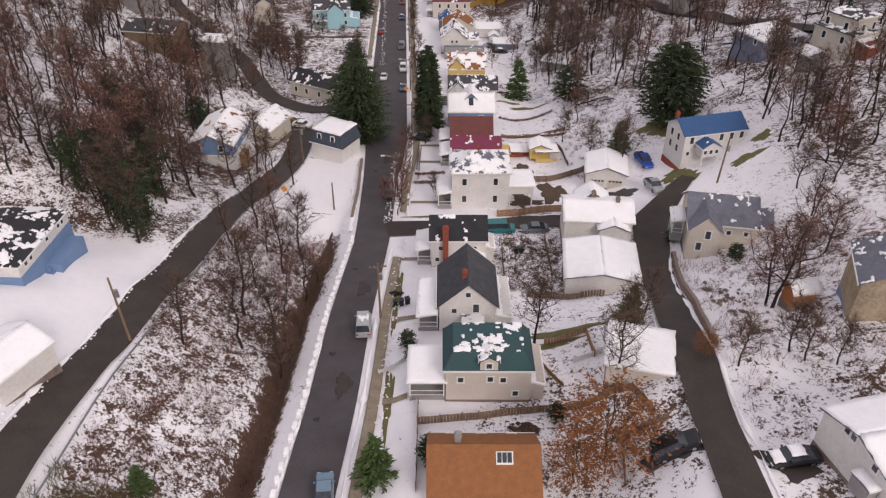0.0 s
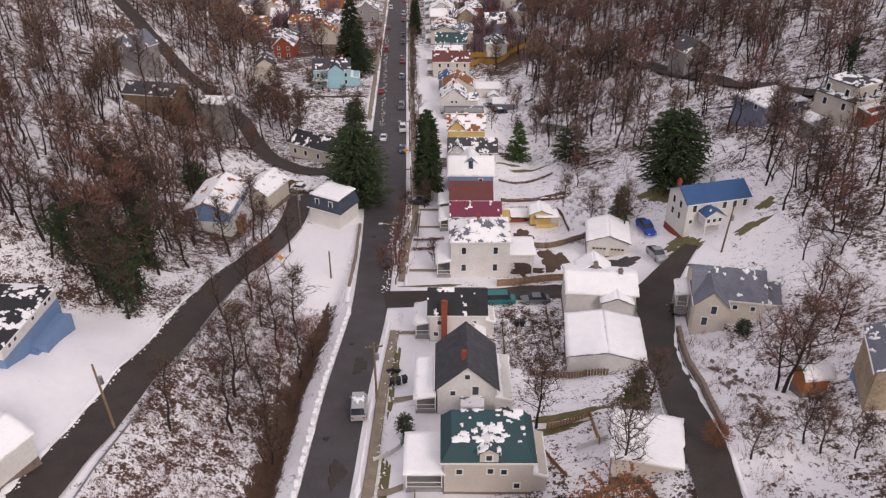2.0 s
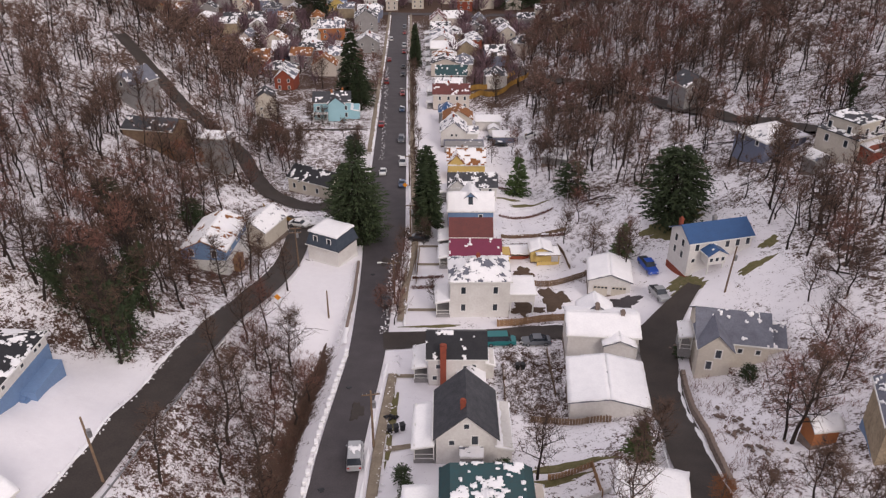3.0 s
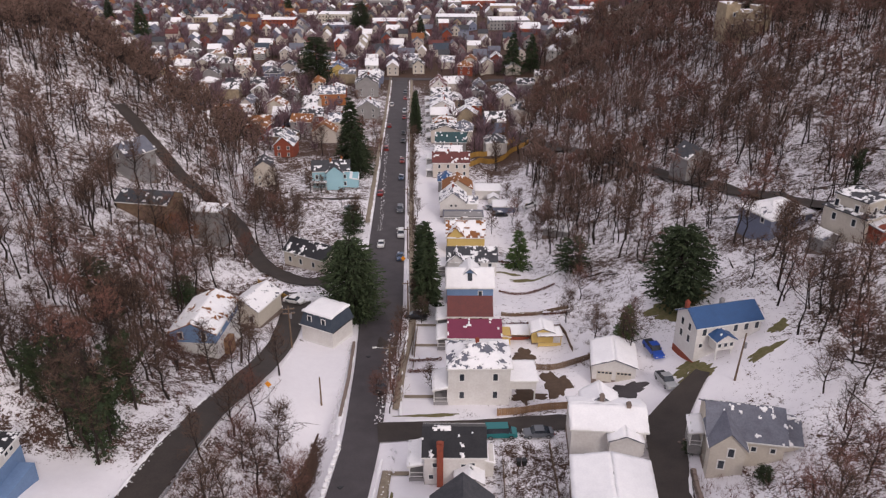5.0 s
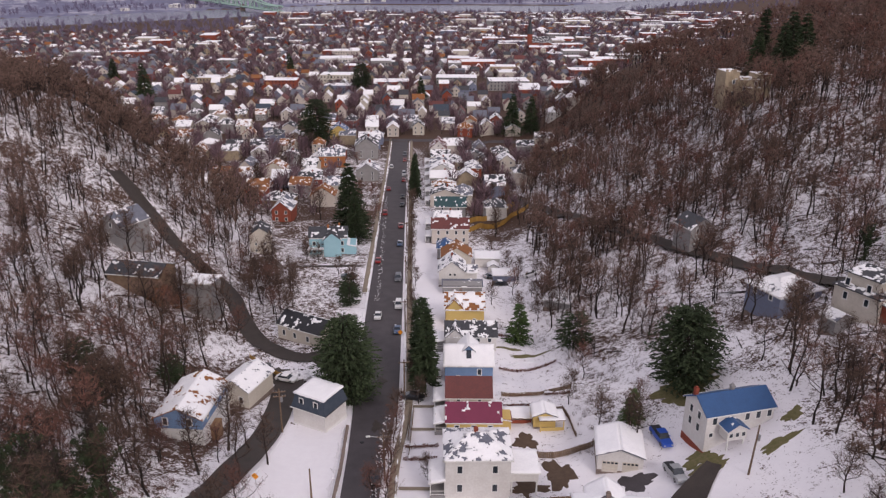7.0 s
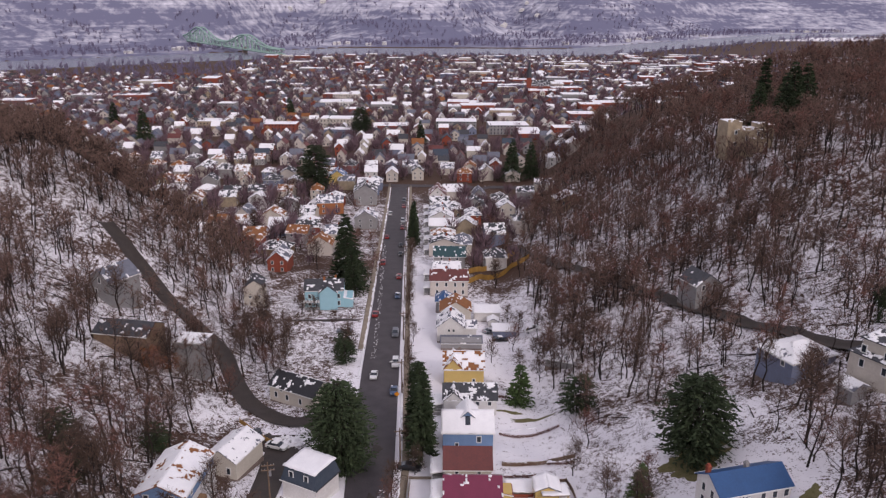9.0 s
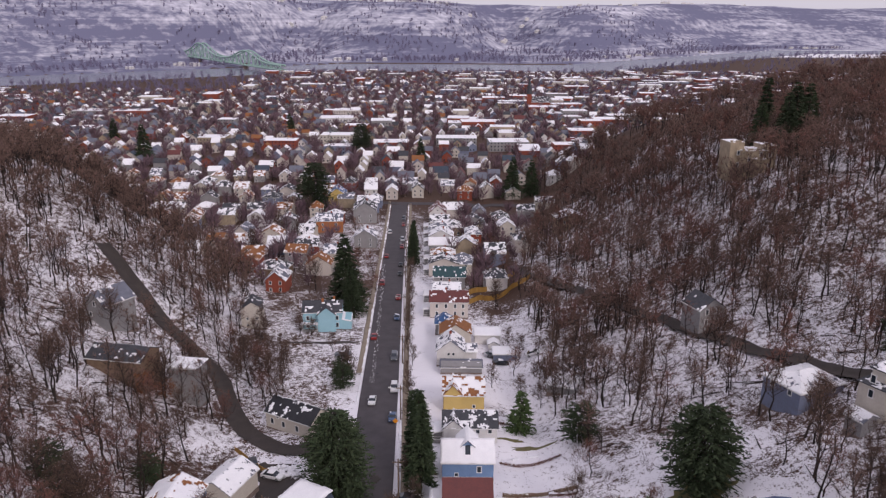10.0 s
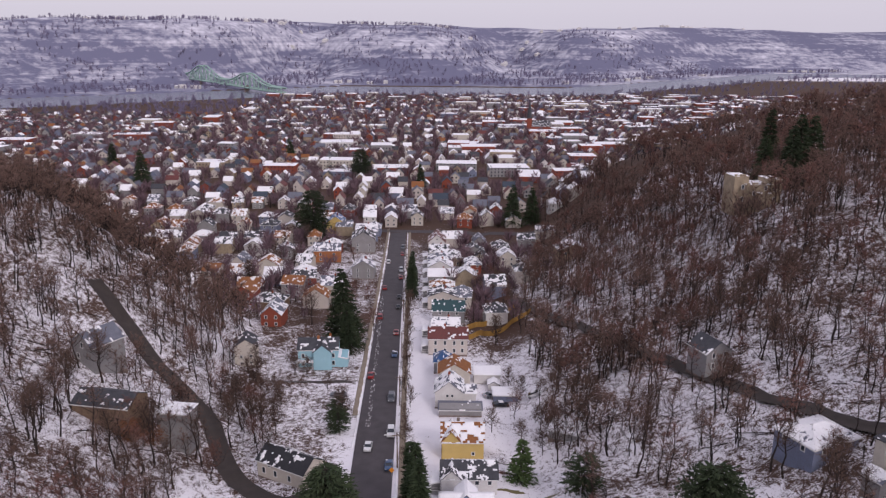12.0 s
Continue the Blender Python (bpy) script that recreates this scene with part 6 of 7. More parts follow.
def free(x, y, gap=3.2):
    if np.min(np.hypot(LANE_POINTS[:, 0] - x, LANE_POINTS[:, 1] - y)) < gap:
        return False
    return bool(np.all(np.hypot(FOOT[:, 0] - x, FOOT[:, 1] - y) > FOOT[:, 2] * 0.85))


BARE = [tree_model("bare_tree", bare_tree(h, sp, nl, 6, 7, 5, b, 1.5), BARK, TW, lab, "tree") for h, sp, nl, b, TW, lab in (
    (15, 5.0, 22, 0.3, TWIG, "tall leafless tree with spreading brown branches"), (17, 4.2, 22, 0.42, TWIG, "tall slender leafless tree on the snowy slope"),
    (12, 5.0, 20, 0.25, TWIG_RED, "broad leafless tree with reddish twigs"), (18, 5.2, 24, 0.45, TWIG, "high straight leafless tree with a bare trunk"), (9, 3.6, 18, 0.2, TWIG, "small leafless yard tree with fine twigs"))]
BARE_ARRAYS = [bare_tree(h, sp, nl, 3, 6, 3, b, 2.7) for h, sp, nl, b in ((15, 5.2, 11, 0.42), (17, 5.0, 11, 0.5), (13, 5.0, 11, 0.35), (16, 5.4, 12, 0.45))]

rng = random.Random(5)


def plant(model, x, y, s=1.0, group="", yaw=None):
    o = copy_thing(model, pose(x, y, lie(x, y), rng.uniform(-3, 3), rng.uniform(-3, 3), rng.uniform(0, 360) if yaw is None else yaw) @ Matrix.Diagonal((s, s, s, 1)))
    if group:
        tagged(o, group=group)
    return o


def woods_at(x, y):
    west = x < -40 - 0.13 * (y - 90) and y > 84
    east = (x > 27 and y > 160 and x > 27 + 0.2 * max(0, y - 300)) or (x > 57 and y > 60) or (x > 44 and 60 < y < 92)
    return west or east


# trees that can be told apart: yards, lanes and the near edges of the woods
for x, y, m, s in ((11.4, 70.8, 0, 0.78), (18.4, 59.9, 0, 0.85), (-30.0, 67.1, 3, 0.62), (-25.5, 76.7, 0, 1.0), (-24.3, 70.3, 1, 0.7), (-21.0, 73.4, 0, 0.8), (38.5, 69.5, 0, 0.95), (38.2, 70.6, 2, 0.9), (37.4, 58.3, 4, 0.8), (33.7, 127.5, 0, 0.75), (30.0, 156.1, 2, 0.7), (-1.1, 121.2, 4, 0.6), (-28.6, 100, 0, 0.8), (-27.2, 106, 2, 0.8), (-23, 90, 0, 0.8), (-30.5, 118, 0, 0.8), (-34.6, 126.5, 1, 0.85), (-9.3, 116, 2, 0.6), (-19.6, 68, 4, 1.1), (-21, 80, 2, 0.8), (-19.5, 86, 1, 0.7), (-18.6, 92, 2, 0.7), (-25.5, 84, 0, 0.7), (-26, 94, 2, 0.8), (-22, 98, 4, 1.2), (-30.4, 92, 1, 0.6),
                   (-7.6, 113, 2, 0.62), (-7.4, 119, 2, 0.7), (-7.5, 126, 4, 0.9), (-7.3, 133, 2, 0.65), (-7.2, 140, 4, 0.9), (36.5, 60, 4, 0.9), (44.5, 77, 2, 0.75), (50, 82, 2, 0.85), (50.5, 89, 2, 0.8), (53.5, 94, 0, 0.6), (40, 57, 4, 0.7), (55, 103, 4, 1.0),
                   (22.6, 69.5, 4, 0.9), (25, 73, 4, 0.8), (33.5, 131, 0, 0.6), (29, 135, 4, 1.0), (36.5, 137, 2, 0.6), (25.5, 146, 4, 0.9), (-27.5, 124, 0, 0.75), (-31.4, 128, 1, 0.6), (-34.5, 121, 2, 0.6), (-36, 116, 1, 0.8), (60, 116, 0, 0.8), (63, 123, 1, 0.8), (61, 108, 2, 0.9),
                   (-23.5, 212, 4, 1.1), (-44, 226, 4, 0.9), (-41, 215, 0, 0.6), (14, 206, 4, 0.8), (66, 96, 2, 0.8), (58, 80, 2, 0.9), (62, 70, 0, 0.8), (30.8, 58.4, 4, 0.8)):
    plant(BARE[m], x, y, s)
for y in range(148, 330, 8):
    plant(BARE[4 if y % 16 else 2], float(road_x(y)) + 7.6 + rng.uniform(-0.8, 0.8), y + rng.uniform(-2, 2), rng.uniform(0.55, 0.9), "street trees along the pavement")
n = 0
while n < 124:
    x, y = (rng.uniform(-100, -40), rng.uniform(86, 215)) if n % 2 else (rng.uniform(28, 105), rng.uniform(92, 235))
    if woods_at(x, y) and free(x, y) and (x > -60 or y < 190 or rng.random() < 0.5):
        plant(BARE[rng.choice((0, 1, 1, 2, 3, 3))], x, y, rng.uniform(0.6, 1.0), "bare trees on the slopes")
        n += 1


for x, y, m, s in ((-36, 186, 0, 0.8), (-40.5, 192, 2, 0.85), (-43, 199, 0, 0.9), (-47.5, 205, 1, 0.85), (-46, 211, 2, 0.9), (-52.5, 215, 0, 0.85), (-39, 203, 4, 1.1), (-57, 220, 2, 0.9), (-62, 226, 0, 0.9), (-50, 226, 1, 0.8), (-68, 234, 2, 0.9), (-48, 196.5, 3, 0.8), (-52, 240, 0, 0.8), (-60, 240, 2, 0.9), (-50.5, 183, 3, 0.75), (-47, 178, 2, 0.8), (-52, 170, 0, 0.85), (-49, 162, 1, 0.8), (-52.4, 152, 2, 0.8), (-50, 142, 3, 0.8), (-52, 133, 0, 0.8), (-49.6, 124, 1, 0.9), (-42.5, 118, 2, 0.7), (-44.5, 111, 0, 0.85), (-39.5, 106, 1, 0.75), (-23, 288, 2, 0.8), (-33, 302, 0, 0.8), (-27, 318, 2, 0.9), (-46, 295, 0, 0.9), (-50, 310, 2, 1.0), (-30.5, 232, 4, 0.7)):
    plant(BARE[m], x, y, s)
for k in range(104):
    x, y = (rng.uniform(-72, -42), rng.uniform(90, 132)) if k > 86 else (rng.uniform(-58, -36), rng.uniform(176, 250)) if k > 66 else (rng.uniform(-100, -34), rng.uniform(262, 450)) if k % 2 else (rng.uniform(14, 36), rng.uniform(185, 400))
    if free(x, y, 6):
        plant(BARE[rng.choice((0, 2, 4, 4))], x, y, rng.uniform(0.6, 0.95), "bare trees among the back yards")


def scatter(name, places, arrays, mat_wood, mat_twig, label, category):
    """Very many trees joined into one mesh."""
    VV, FF, II, k = [], [], [], 0
    for x, y, z, s, a, i in places:
        c, sn = math.cos(a), math.sin(a)
        for part_no in (0, 2):
            v, f = arrays[i][part_no], arrays[i][part_no + 1]
            q = np.column_stack([v[:, 0] * c - v[:, 1] * sn, v[:, 0] * sn + v[:, 1] * c, v[:, 2]]) * s + np.array((x, y, z))
            VV.append(q)
            FF.append(f + k)
            II.append(np.full(len(f), part_no // 2))
            k += len(v)
    o = new(name, mesh_of(name, np.concatenate(VV), np.concatenate(FF), [mat_wood, mat_twig], np.concatenate(II)))
    return tagged(o, label, category, kind="stuff")


for tag, x0, x1, y0, y1, count, mt, lab in (("west_woods", -240, -42, 90, 400, 930, TWIG_HILL, "dense leafless woods on the western hillside"), ("west_woods", -84, -48, 98, 150, 45, TWIG_RED, "reddish leafless trees among the western woods"), ("east_woods", 28, 250, 95, 400, 1160, TWIG_HILL, "dense leafless woods on the eastern hillside"), ("east_woods", 40, 230, 140, 390, 330, TWIG_RED, "reddish leafless trees among the eastern woods")):
    spots = []
    tries = 0
    while len(spots) < count and tries < 40000:
        tries += 1
        x, y = rng.uniform(x0, x1), rng.uniform(y0, y1)
        if abs(x) > 0.62 * y + 40 or not woods_at(x, y) or not free(x, y, 3.0):
            continue
        if -100 < x < 105 and y < 225 and rng.random() < 0.2:
            continue
        if x < 0 and y < 150 and rng.random() < 0.35:
            continue
        if x < 0 and y > 290 and x > -60 - 0.95 * (y - 270):
            continue
        spots.append((x, y, lie(x, y), rng.uniform(0.6, 1.0), rng.uniform(0, 6.3), rng.randrange(4)))
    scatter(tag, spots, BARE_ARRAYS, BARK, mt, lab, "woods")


DENSE = [bare_tree(h, 6.6, 8, 3, 7, 3, 0.42, 4.4) for h in (14, 16, 15)]
for tag, side_x, mt, count in (("west_crest_woods", -1, TWIG_HILL, 520), ("east_crest_woods", 1, TWIG_HILL, 720), ("east_crest_woods", 1, TWIG_RED, 420)):
    spots = []
    while len(spots) < count:
        x, y = side_x * rng.uniform(30, 290), rng.uniform(238, 385) if side_x < 0 else rng.uniform(215, 545)
        if abs(x) < 0.62 * y + 40 and woods_at(x, y) and free(x, y, 3.0) and not (x < 0 and y > 290 and x > -60 - 0.95 * (y - 270)):
            spots.append((x, y, lie(x, y), rng.uniform(0.7, 1.05), rng.uniform(0, 6.3), rng.randrange(3)))
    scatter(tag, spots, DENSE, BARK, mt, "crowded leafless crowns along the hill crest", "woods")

# evergreens
FIR = tree_model("spruce", evergreen(15, 4.6, 30, 18), BARK, NEEDLE, "dark green spruce with drooping branches", "tree")
SLIM = tree_model("spruce", evergreen(16, 2.9, 34, 15), BARK, NEEDLE, "slim dark spruce beside the pavement", "tree")
BROAD = tree_model("spruce", evergreen(16, 5.6, 34, 24, 0.16, 0.03, True, 0.9), BARK, NEEDLE, "broad dark green evergreen with a rounded crown", "tree")
WIDE = tree_model("pine", evergreen(12, 5.0, 28, 24, 0.12, 0.05, True), BARK, NEEDLE, "broad dark pine on the snowy slope", "tree")
LUSH = tree_model("evergreen_shrub", evergreen(7.5, 2.7, 18, 13, 0.1, 0.05), BARK, BRIGHT, "bright green conical evergreen", "tree")
DULL = tree_model("evergreen_shrub", evergreen(7.5, 3.4, 16, 12, 0.1, 0.08, True), BARK, NEEDLE, "dark rounded evergreen with bare gaps", "tree")
SPARSE = tree_model("ivy_tree", ivy_tree(15), BARK, NEEDLE, "tree trunk thick with dark green ivy", "tree")
for m, x, y, s in ((BROAD, -17.4, 151, 1.12), (BROAD, -18.6, 157, 0.95), (SLIM, -2.6, 153.5, 1.15), (SLIM, -3.2, 159.5, 1.15), (SLIM, -3.4, 166, 1.0), (FIR, -31.5, 277, 1.7), (FIR, -28.5, 266, 1.1), (SLIM, -11.8, 342, 1.05), (SLIM, -11.2, 332, 0.9), (SLIM, -12.0, 352, 1.0),
                   (WIDE, 45.3, 141.5, 1.3), (DULL, 30.2, 171, 1.2), (LUSH, 19.0, 182.5, 1.35), (BROAD, -73, 454, 1.75), (FIR, -230, 614, 2.00), (FIR, 42, 488, 1.70), (FIR, 54, 491, 1.50), (BROAD, -69, 671, 1.60), (FIR, -298, 717, 1.60), (FIR, -18, 626, 1.30), (FIR, -151, 785, 1.50), (SPARSE, -41.8, 89.5, 1.0), (SPARSE, -44.6, 91, 1.1), (SPARSE, -42.6, 94.5, 1.05), (SPARSE, -45.6, 97, 1.0), (SPARSE, -43.6, 103, 1.0), (SPARSE, -48.6, 96, 0.95), (SPARSE, -50.4, 99, 0.9), (SPARSE, -46.8, 93.6, 0.9), (DULL, -63, 138, 1.0), (DULL, -52, 150, 0.8), (DULL, -57, 128, 0.9),
                   (LUSH, -6.4, 49.4, 0.85), (DULL, -1.0, 51.2, 0.42), (DULL, 7.4, 71.0, 0.4), (DULL, -3.4, 68.0, 0.3), (DULL, -4.2, 71.0, 0.33), (DULL, 12.4, 57.2, 0.3), (DULL, 41.5, 88.5, 0.35), (DULL, 35.4, 98, 0.3), (SPARSE, -45, 104, 0.9), (SPARSE, -52, 96, 0.9), (LUSH, 34.5, 134, 0.9), (SPARSE, 98, 148, 0.9), (SPARSE, 88, 166, 0.75), (FIR, 122, 300, 1.5), (FIR, 128, 307, 1.6), (FIR, 135, 313, 1.5), (FIR, 117, 312, 1.3), (DULL, -24.0, 206, 0.9), (DULL, -25.0, 214, 0.8), (DULL, -16.8, 147.8, 0.5), (SLIM, 130, 340, 1.6)):
    plant(m, x, y, s)
LEAFY = tree_model("beech", tuple(bare_tree(9, 4.4, 20, 4, 2, 5, 0.2)[:2]) + evergreen(8, 4.6, 18, 15, -0.1, 0.15, True, 0.6)[2:], BARK, RUST, "small tree still holding rust-brown leaves", "tree")
for x, y, s in ((16.2, 50.4, 1.2), (13.0, 48.6, 0.8), (-64.5, 181, 0.7), (28.2, 61.0, 0.35), (-61, 184.5, 0.6)):
    plant(LEAFY, x, y, s)
for x, y, s in ((22.5, 71, 0.75), (20.4, 66.5, 0.45), (-28, 46, 0.5), (-24, 44, 0.45)):
    o = plant(LUSH, x, y, s)
for m in BARE + [FIR, BROAD, SLIM, WIDE, LUSH, DULL, SPARSE, LEAFY]:
    for c in list(m.children):
        bpy.data.objects.remove(c)
    bpy.data.objects.remove(m)


# brush and fallen stems
def brush(name, count, where, mat, label, low=0.5, high=1.6, width=0.02):
    V, F = [], []
    made = 0
    while made < count:
        x, y = where()
        if not free(x, y, 3.0):
            continue
        z = lie(x, y)
        s = rng.uniform(low, high)
        for k in range(14):
            a = rng.uniform(0, 6.3)
            g = Vector((x + rng.uniform(-0.5, 0.5) * s, y + rng.uniform(-0.5, 0.5) * s, z))
            mid = g + Vector((math.cos(a) * 0.4, math.sin(a) * 0.4, 1)) * s * rng.uniform(0.4, 1)
            blade(V, F, g, mid, width)
            blade(V, F, g.lerp(mid, 0.5), mid + Vector((rng.uniform(-1, 1), rng.uniform(-1, 1), 0.4)) * s * 0.4, width)
        made += 1
    tagged(new(name, mesh_of(name, V, F, mat)), label, "brush", kind="stuff")


brush("brush", 900, lambda: (rng.uniform(-34, -19), rng.uniform(34, 104)), TWIG_RED, "reddish-brown brush on the snowy bank")
brush("brush", 260, lambda: ((lambda y: (float(road_x(y)) - 7.2 + rng.gauss(0, 0.55), y))(rng.uniform(28, 108))), TWIG, "dark brown brush choking the creek", 0.4, 1.2)
brush("brush", 480, lambda: (rng.uniform(30, 62), rng.uniform(40, 92)), TWIG_RED, "brown brush on the eastern bank")
brush("brush", 420, lambda: (rng.uniform(-62, -38), rng.uniform(88, 170)), TWIG_RED, "reddish-brown brush above the lane", 0.4, 1.6, 0.022)
brush("brush", 260, lambda: (rng.uniform(-64, -26), rng.uniform(172, 300)), TWIG, "brown brush below the hill lane", 0.4, 1.5, 0.03)
brush("brush", 500, lambda: (rng.uniform(9, 20), rng.uniform(83, 104)), TWIG, "grey-brown weeds in the back yards", 0.3, 0.9)
brush("brush", 1100, lambda: (rng.uniform(28, 110), rng.uniform(150, 260)), TWIG, "grey-brown undergrowth in the eastern woods", 0.6, 2.2, 0.03)
brush("brush", 900, lambda: (rng.uniform(-110, -42), rng.uniform(95, 250)), TWIG, "grey-brown undergrowth in the western woods", 0.6, 2.2, 0.03)
brush("brush", 160, lambda: (rng.uniform(24, 34), rng.uniform(125, 215)), TWIG, "brown weeds along yard edges", 0.3, 1.1)
brush("brush", 260, lambda: (rng.uniform(-36, -24), rng.uniform(20, 45)), OLIVE, "olive-green brush at the slope's foot", 0.6, 1.8, 0.04)
V, F = [], []
for k in range(420):
    x, y = rng.choice(((rng.uniform(30, 110), rng.uniform(100, 260)), (rng.uniform(-110, -42), rng.uniform(90, 250))))
    if not (woods_at(x, y) and free(x, y, 4)):
        continue
    a, ln = rng.uniform(0, 6.3), rng.uniform(2, 8)
    x2, y2 = x + math.cos(a) * ln, y + math.sin(a) * ln
    prism(V, F, (x, y, lie(x, y) + 0.1), (x2, y2, lie(x2, y2) + 0.25), 0.14, 0.06, 4)
tagged(new("fallen_stems", mesh_of("fallen_stems", V, F, BARK)), "fallen trunks lying on the snowy woodland floor", "log", kind="stuff")


# ---- the town on the river plain ----
def block_arrays(x, y, z, w, d, h, rise, yaw, flat):
    """A simple building: walls, roof halves and windows, as quads with a slot each (0 wall, 1 roof, 2 glass)."""
    c, s = math.cos(yaw), math.sin(yaw)
    P, Q, S = [], [], []

    def add(pts, slot):
        k = len(P)
        P.extend(pts)
        Q.append((k, k + 1, k + 2, k + 3))
        S.append(slot)

    a, b = w / 2, d / 2
    for p, q in (((-a, -b), (a, -b)), ((a, -b), (a, b)), ((a, b), (-a, b)), ((-a, b), (-a, -b))):
        add([(*p, -2), (*q, -2), (*q, h), (*p, h)], 0)
    if flat:
        add([(-a, -b, h), (a, -b, h), (a, b, h), (-a, b, h)], 1)
    else:
        o = 0.4
        add([(-a - o, -b - o, h - 0.3), (0, -b - o, h + rise), (0, b + o, h + rise), (-a - o, b + o, h - 0.3)][::-1], 1)
        add([(a + o, -b - o, h - 0.3), (a + o, b + o, h - 0.3), (0, b + o, h + rise), (0, -b - o, h + rise)], 1)
        add([(-a, -b, h), (a, -b, h), (0, -b, h + rise - 0.1), (0, -b, h + rise - 0.1)], 0)
    for k in range(int(w // 3)):
        u = -a + 1.6 + k * 3
        for v in np.arange(1.0, h - 1.2, 3.0):
            add([(u - 0.5, -b - 0.05, v), (u + 0.5, -b - 0.05, v), (u + 0.5, -b - 0.05, v + 1.4), (u - 0.5, -b - 0.05, v + 1.4)], 2)
    P = np.array(P)
    return np.column_stack([P[:, 0] * c - P[:, 1] * s + x, P[:, 0] * s + P[:, 1] * c + y, P[:, 2] + z]), np.array(Q), S


WALLS = [WHITE, GREY, BEIGE, CREAM, GREY, BRICK, SAND, SLATE, CREAM, BEIGE]
ROOFS = [SNOW, R_GREY, R_GREY, R_DARK, R_GREY, SNOW, R_BROWN, NAVY, R_RED, R_DARK, SNOW]
town, town_near, town_trees, town_firs = [], [], [], []
rng = random.Random(77)
y = 300.0
while y < 1690:
    deep = rng.uniform(17, 24)
    x = -0.66 * y
    while x < 0.66 * y:
        x += rng.uniform(11, 18) + (9 if rng.random() < 0.14 else 0)
        yy = y + rng.uniform(-4, 4)
        rx = float(road_x(yy))
        if yy < 462 and rx - 27 < x < rx + 28:
            continue
        if yy > float(bank(x)) - 60 or (yy < 480 and x > 0 and woods_at(x, yy)) or (x < 0 and yy < 520 and x > -1000 and x < -56 - 0.95 * max(0, yy - 270)):
            continue
        if lie(x, yy) - float(road_z(yy)) > (5 if yy < 470 else 26) or (yy > 1250 and x < -350):
            continue
        if not free(x, yy, 9):
            continue
        if rng.random() < 0.22:
            town_trees.append((x, yy, lie(x, yy), rng.uniform(0.6, 1.0), rng.uniform(0, 6.3), 3 if yy < 760 else 0))
            continue
        big = yy > 640 and rng.random() < (0.14 if x > 0 else 0.03)
        (town_near if yy < 600 and not big and len(town_near) < 120 else town).append((x, yy, big))
        for k in range(5 if rng.random() < 0.6 else 3):
            tx, ty = x + rng.uniform(6, 11) * rng.choice((-1, 1)), yy + rng.uniform(-9, 9)
            if yy > 500 or free(tx, ty, 6):
                town_trees.append((tx, ty, lie(tx, ty), rng.uniform(0.5, 1.0), rng.uniform(0, 6.3), rng.randrange(3) + (3 if ty < 760 else 0)))
        if rng.random() < 0.05:
            town_firs.append((x + 8, yy, lie(x + 8, yy), rng.uniform(0.6, 1.3), 0, 0))
    y += deep + (6 if rng.random() < 0.4 else 0)
PP, QQ, SS, k = [], [], [], 0
for x, yy, big in town:
    w, d, h = (rng.uniform(18, 42), rng.uniform(14, 26), rng.uniform(6, 11)) if big else (rng.uniform(5.5, 8.5), rng.uniform(7, 10.5), rng.uniform(4.2, 6.2))
    p, q, s = block_arrays(x, yy, lie(x, yy), w, d, h, rng.uniform(2.4, 3.8), math.radians(rng.choice((0, 0, 90, 4))) + rng.uniform(-0.08, 0.08), big)
    wi = 5 if big and rng.random() < 0.3 else rng.randrange(len(WALLS))
    ri = len(WALLS) + (0 if big else rng.randrange(len(ROOFS)))
    PP.append(p)
    QQ.append(q + k)
    SS += [wi if t == 0 else ri if t == 1 else len(WALLS) + len(ROOFS) for t in s]
    k += len(p)
o = new("town_buildings", mesh_of("town_buildings", np.concatenate(PP), np.concatenate(QQ), WALLS + ROOFS + [GLASS], SS))
tagged(o, "crowded small-town houses and brick blocks with snowy roofs", "town", kind="stuff")
for i, (x, yy, big) in enumerate(town_near):
    wall, roof = rng.choice(WALLS), rng.choice((R_GREY, R_DARK, R_BROWN, R_DARK))
    r = thing("town_house", x, yy, lie(x, yy), rng.uniform(-6, 6) + rng.choice((0, 0, 90)), "%s town house with %s" % ({"white_siding": "white", "beige_siding": "beige", "cream_siding": "cream", "grey_siding": "grey", "red_brick": "red brick", "orange_brick": "orange brick", "slate_blue_siding": "slate-blue", "sandstone": "tan"}[wall.name], "snow-streaked slate roof" if roof is R_GREY else "dark shingle roof" if roof is R_DARK else "brown shingle roof"), "house", "town houses beyond the valley")
    w, d, h = rng.uniform(7, 9.5), rng.uniform(8, 11), rng.uniform(4.6, 6.0)
    volume(r, 0, 0, w, d, h, rng.choice(("gable_x", "gable_y", "hip")), rng.uniform(2.2, 3.4), wall, roof, rng.choice((0.1, 0.25, 0.4, 0.5, 0.65, 0.9)), 0.4, -2)
    for u in (-w / 4, w / 4):
        put_window(r, "S", u, 1.1, w, d, "far")
        put_window(r, "S", u, 3.7, w, d, "far")


def far_tree(h, r, n, w):
    """Arrays of a leafless tree as seen from afar: a stem and a burst of boughs."""
    V, F, TV, TF = [], [], [], []
    prism(V, F, (0, 0, -0.5), (0, 0, h * 0.7), 0.25, 0.1, 3)
    for k in range(n):
        a, u = rnd_tree.uniform(0, 6.3), rnd_tree.uniform(0.25, 0.75)
        out = r * rnd_tree.uniform(0.4, 1) * math.sin(math.pi * u)
        g = Vector((math.cos(a) * out * 0.3, math.sin(a) * out * 0.3, h * (u - 0.1)))
        blade(TV, TF, g, (math.cos(a) * out, math.sin(a) * out, h * (u + rnd_tree.uniform(0.1, 0.3))), w * rnd_tree.uniform(0.5, 1))
    return np.array(V), np.array(F), np.array(TV), np.array(TF)


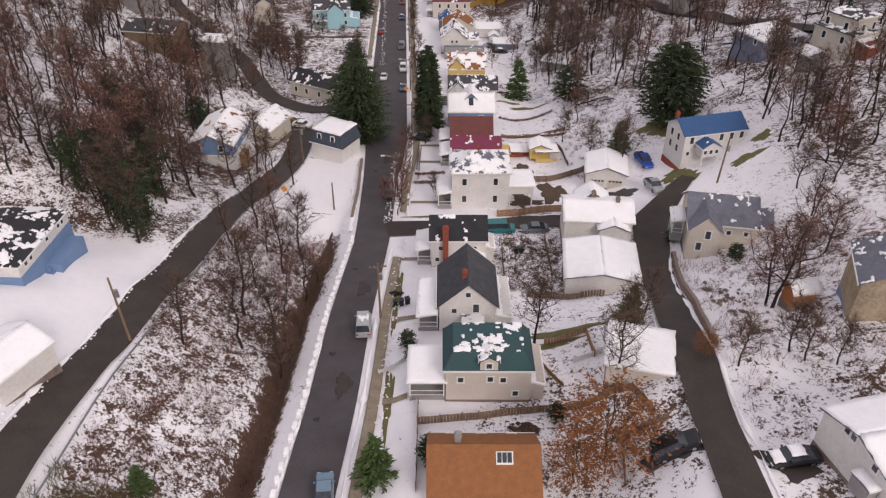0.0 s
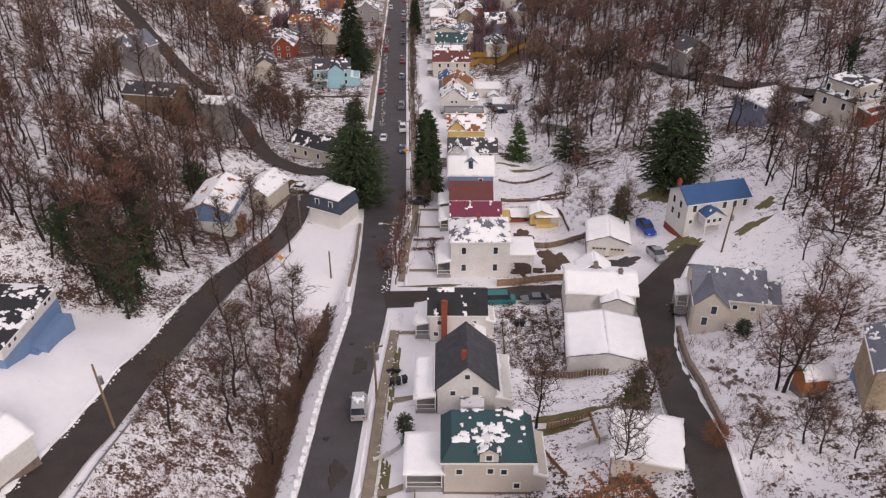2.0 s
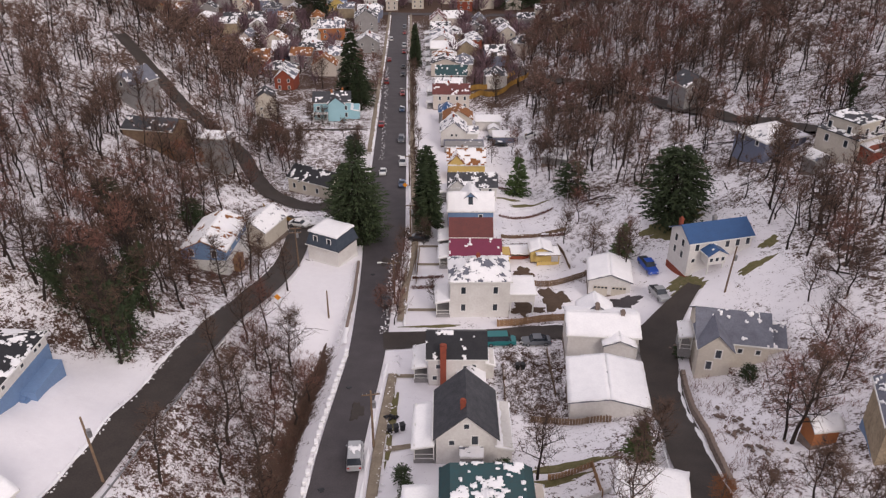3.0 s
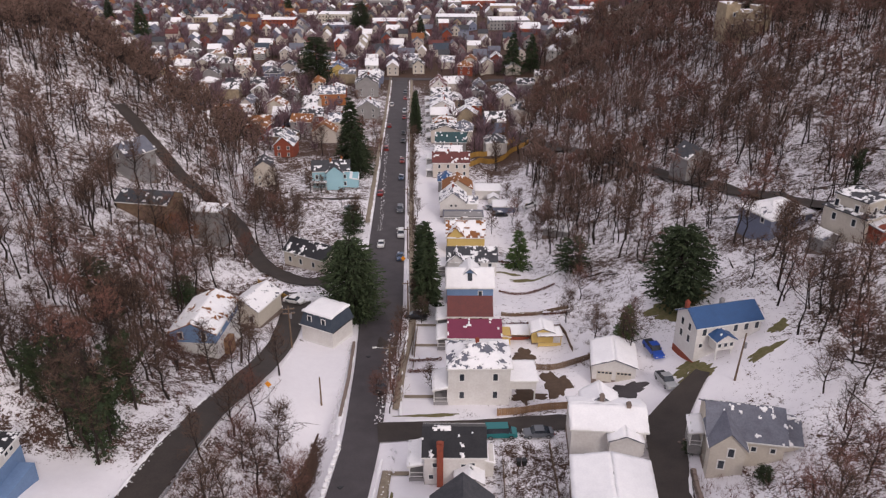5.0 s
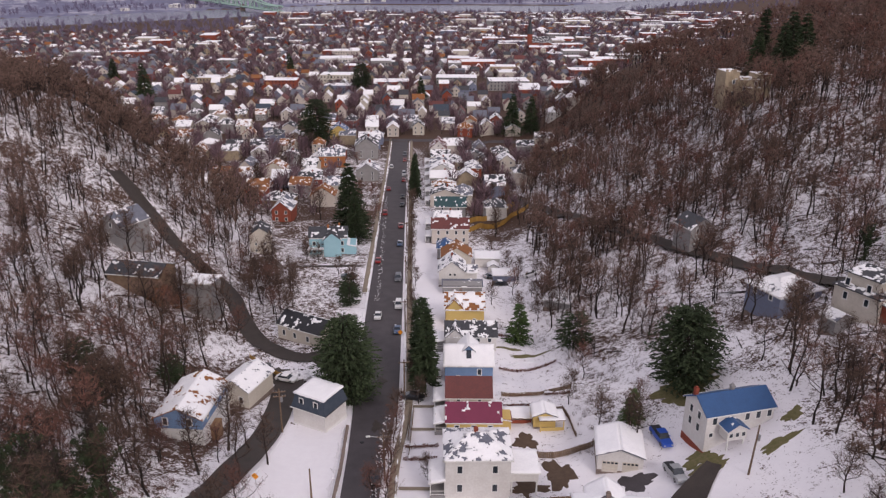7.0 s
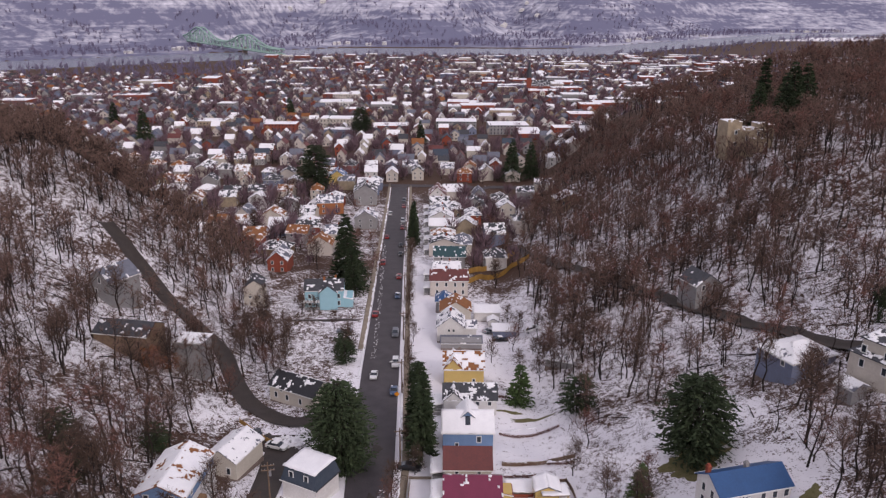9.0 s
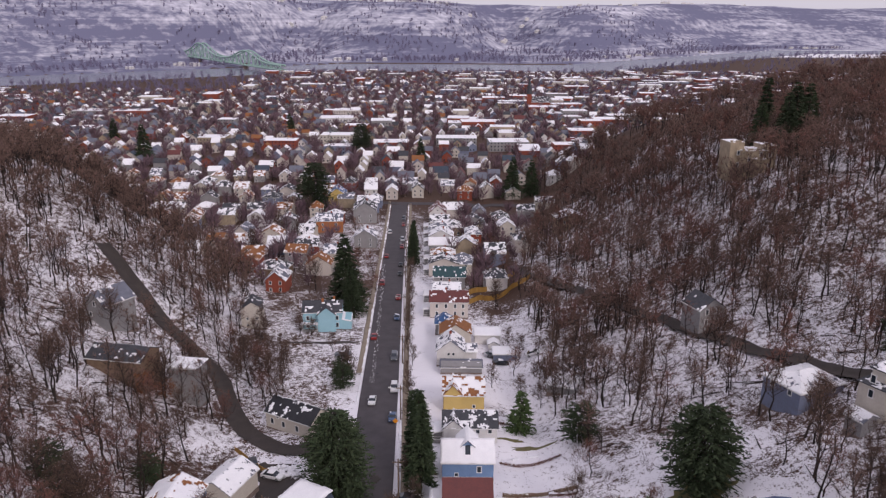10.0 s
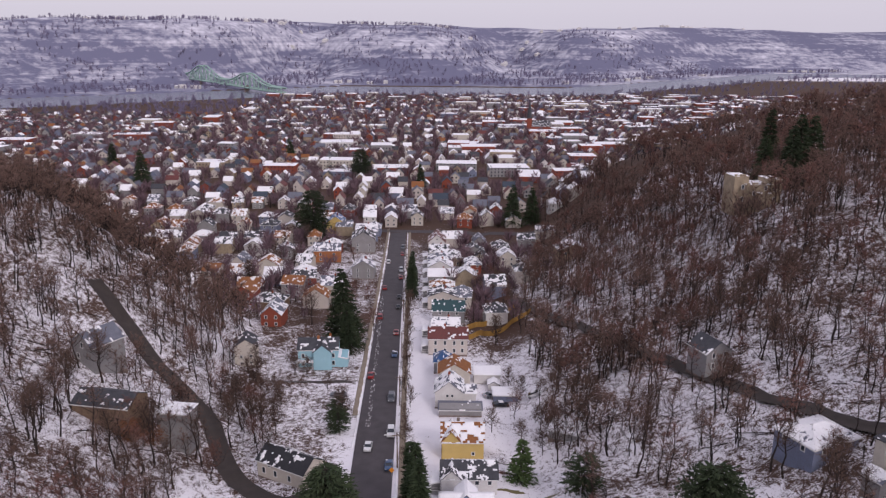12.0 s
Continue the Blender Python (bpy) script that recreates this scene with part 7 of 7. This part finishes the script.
FAR_ARRAYS = [far_tree(13, 6.5, 26, 0.75) for k in range(3)] + [far_tree(12, 6.0, 60, 0.3) for k in range(3)]
scatter("town_trees", town_trees, FAR_ARRAYS, BARK, TOWN_TWIG_HAZED, "leafless trees between the town houses", "trees")
scatter("town_evergreens", town_firs, [evergreen(14, 5, 9, 5)], BARK, NEEDLE, "dark evergreens between the town houses", "trees")

# wooded river banks and far hills
FAR_TREE = [far_tree(15, 6, 16, 1.0) for k in range(2)]
places = []
while len(places) < 4200:
    x, yy = rng.uniform(-1500, 1500), rng.uniform(1200, 3050)
    b = float(bank(x))
    if abs(x) > 0.64 * yy or (b - 4 < yy < b + 306):
        continue
    rel = yy - b
    if rel < -110 and not (x < -330 and rel > -420) and rng.random() < 0.75:
        continue
    if rel > 480 and float(waves(x, yy, 260, 8)) + 0.5 * float(waves(x, yy, 90, 9)) < -0.15:
        continue
    places.append((x, yy, lie(x, yy), rng.uniform(0.7, 1.1), rng.uniform(0, 6.3), rng.randrange(2)))
scatter("far_woods", places, FAR_TREE, HAZED_TWIG, HAZED_TWIG, "leafless woods on the far river hills", "woods")
PP, QQ, SS, k = [], [], [], 0
for i in range(70):
    x = rng.uniform(-1300, 1500)
    yy = float(bank(x)) + (rng.uniform(1150, 1400) if i % 3 else rng.uniform(340, 430))
    p, q, s = block_arrays(x, yy, lie(x, yy), rng.uniform(10, 26), 12, rng.uniform(6, 9), 4, 0, i % 3 == 0)
    PP.append(p)
    QQ.append(q + k)
    SS += [min(t, 1) if t < 2 else 2 for t in s]
    k += len(p)
tagged(new("far_houses", mesh_of("far_houses", np.concatenate(PP), np.concatenate(QQ), [WHITE, SNOW, GLASS], SS)), "scattered snowy-roofed houses on the far ridge", "houses", kind="stuff")


# church with a dark spire
cx, cy = 118, 1060
r = thing("church", cx, cy, lie(cx, cy), 0, "brick church with tall dark spire in the town", "church")
volume(r, 8, 0, 24, 14, 10, "gable_x", 7, BRICK, R_DARK, 0.2, 0.4, -2)
bm = bmesh.new()
box(bm, -10, -4, -4, 2, -2, 20)
part("tower", bm, BRICK, r)
bm = bmesh.new()
bmesh.ops.create_cone(bm, cap_ends=True, segments=8, radius1=4.0, radius2=0.1, depth=24)
bmesh.ops.translate(bm, vec=(-7, -1, 32), verts=bm.verts)
part("spire", bm, R_DARK, r, "dark slate spire")


# the cantilever truss bridge over the river
def bridge():
    a, b = Vector((-700, 2120, -40)), Vector((-345, 1690, -47))
    root = thing("truss_bridge", a.x, a.y, a.z, 0, "pale green steel cantilever truss bridge over the river", "bridge")
    n = 26
    side = Vector((b - a).to_2d().normalized().to_3d().cross(Vector((0, 0, 1)))) * 6

    def crown(u):
        return 10 + 27 * math.exp(-((u - 0.24) / 0.11) ** 2) + 22 * math.exp(-((u - 0.7) / 0.11) ** 2)

    for sgn, nm in ((-1, "truss"), (1, "truss")):
        bm = bmesh.new()
        pts = [((b - a) * (i / n) + side * sgn) for i in range(n + 1)]
        tops = [p + Vector((0, 0, crown(i / n))) for i, p in enumerate(pts)]
        for i in range(n):
            tube(bm, pts[i], pts[i + 1], 2.0, 2.0, 4)
            tube(bm, tops[i], tops[i + 1], 2.0, 2.0, 4)
            tube(bm, pts[i], tops[i], 1.2, 1.2, 4)
            tube(bm, *((pts[i], tops[i + 1]) if i % 2 else (tops[i], pts[i + 1])), 0.7, 0.7, 4)
        part(nm, bm, TRUSS, root)
    bm = bmesh.new()
    slab(bm, [tuple(-side), tuple(b - a - side), tuple(b - a + side), tuple(side)], 1.2)
    bmesh.ops.recalc_face_normals(bm, faces=bm.faces)
    part("deck", bm, CONCRETE, root)
    for u in (0.22, 0.68):
        p = (b - a) * u
        bm = bmesh.new()
        box(bm, p.x - 4, p.x + 4, p.y - 7, p.y + 7, -20, -1.2)
        part("pier", bm, STONE, root)


bridge()
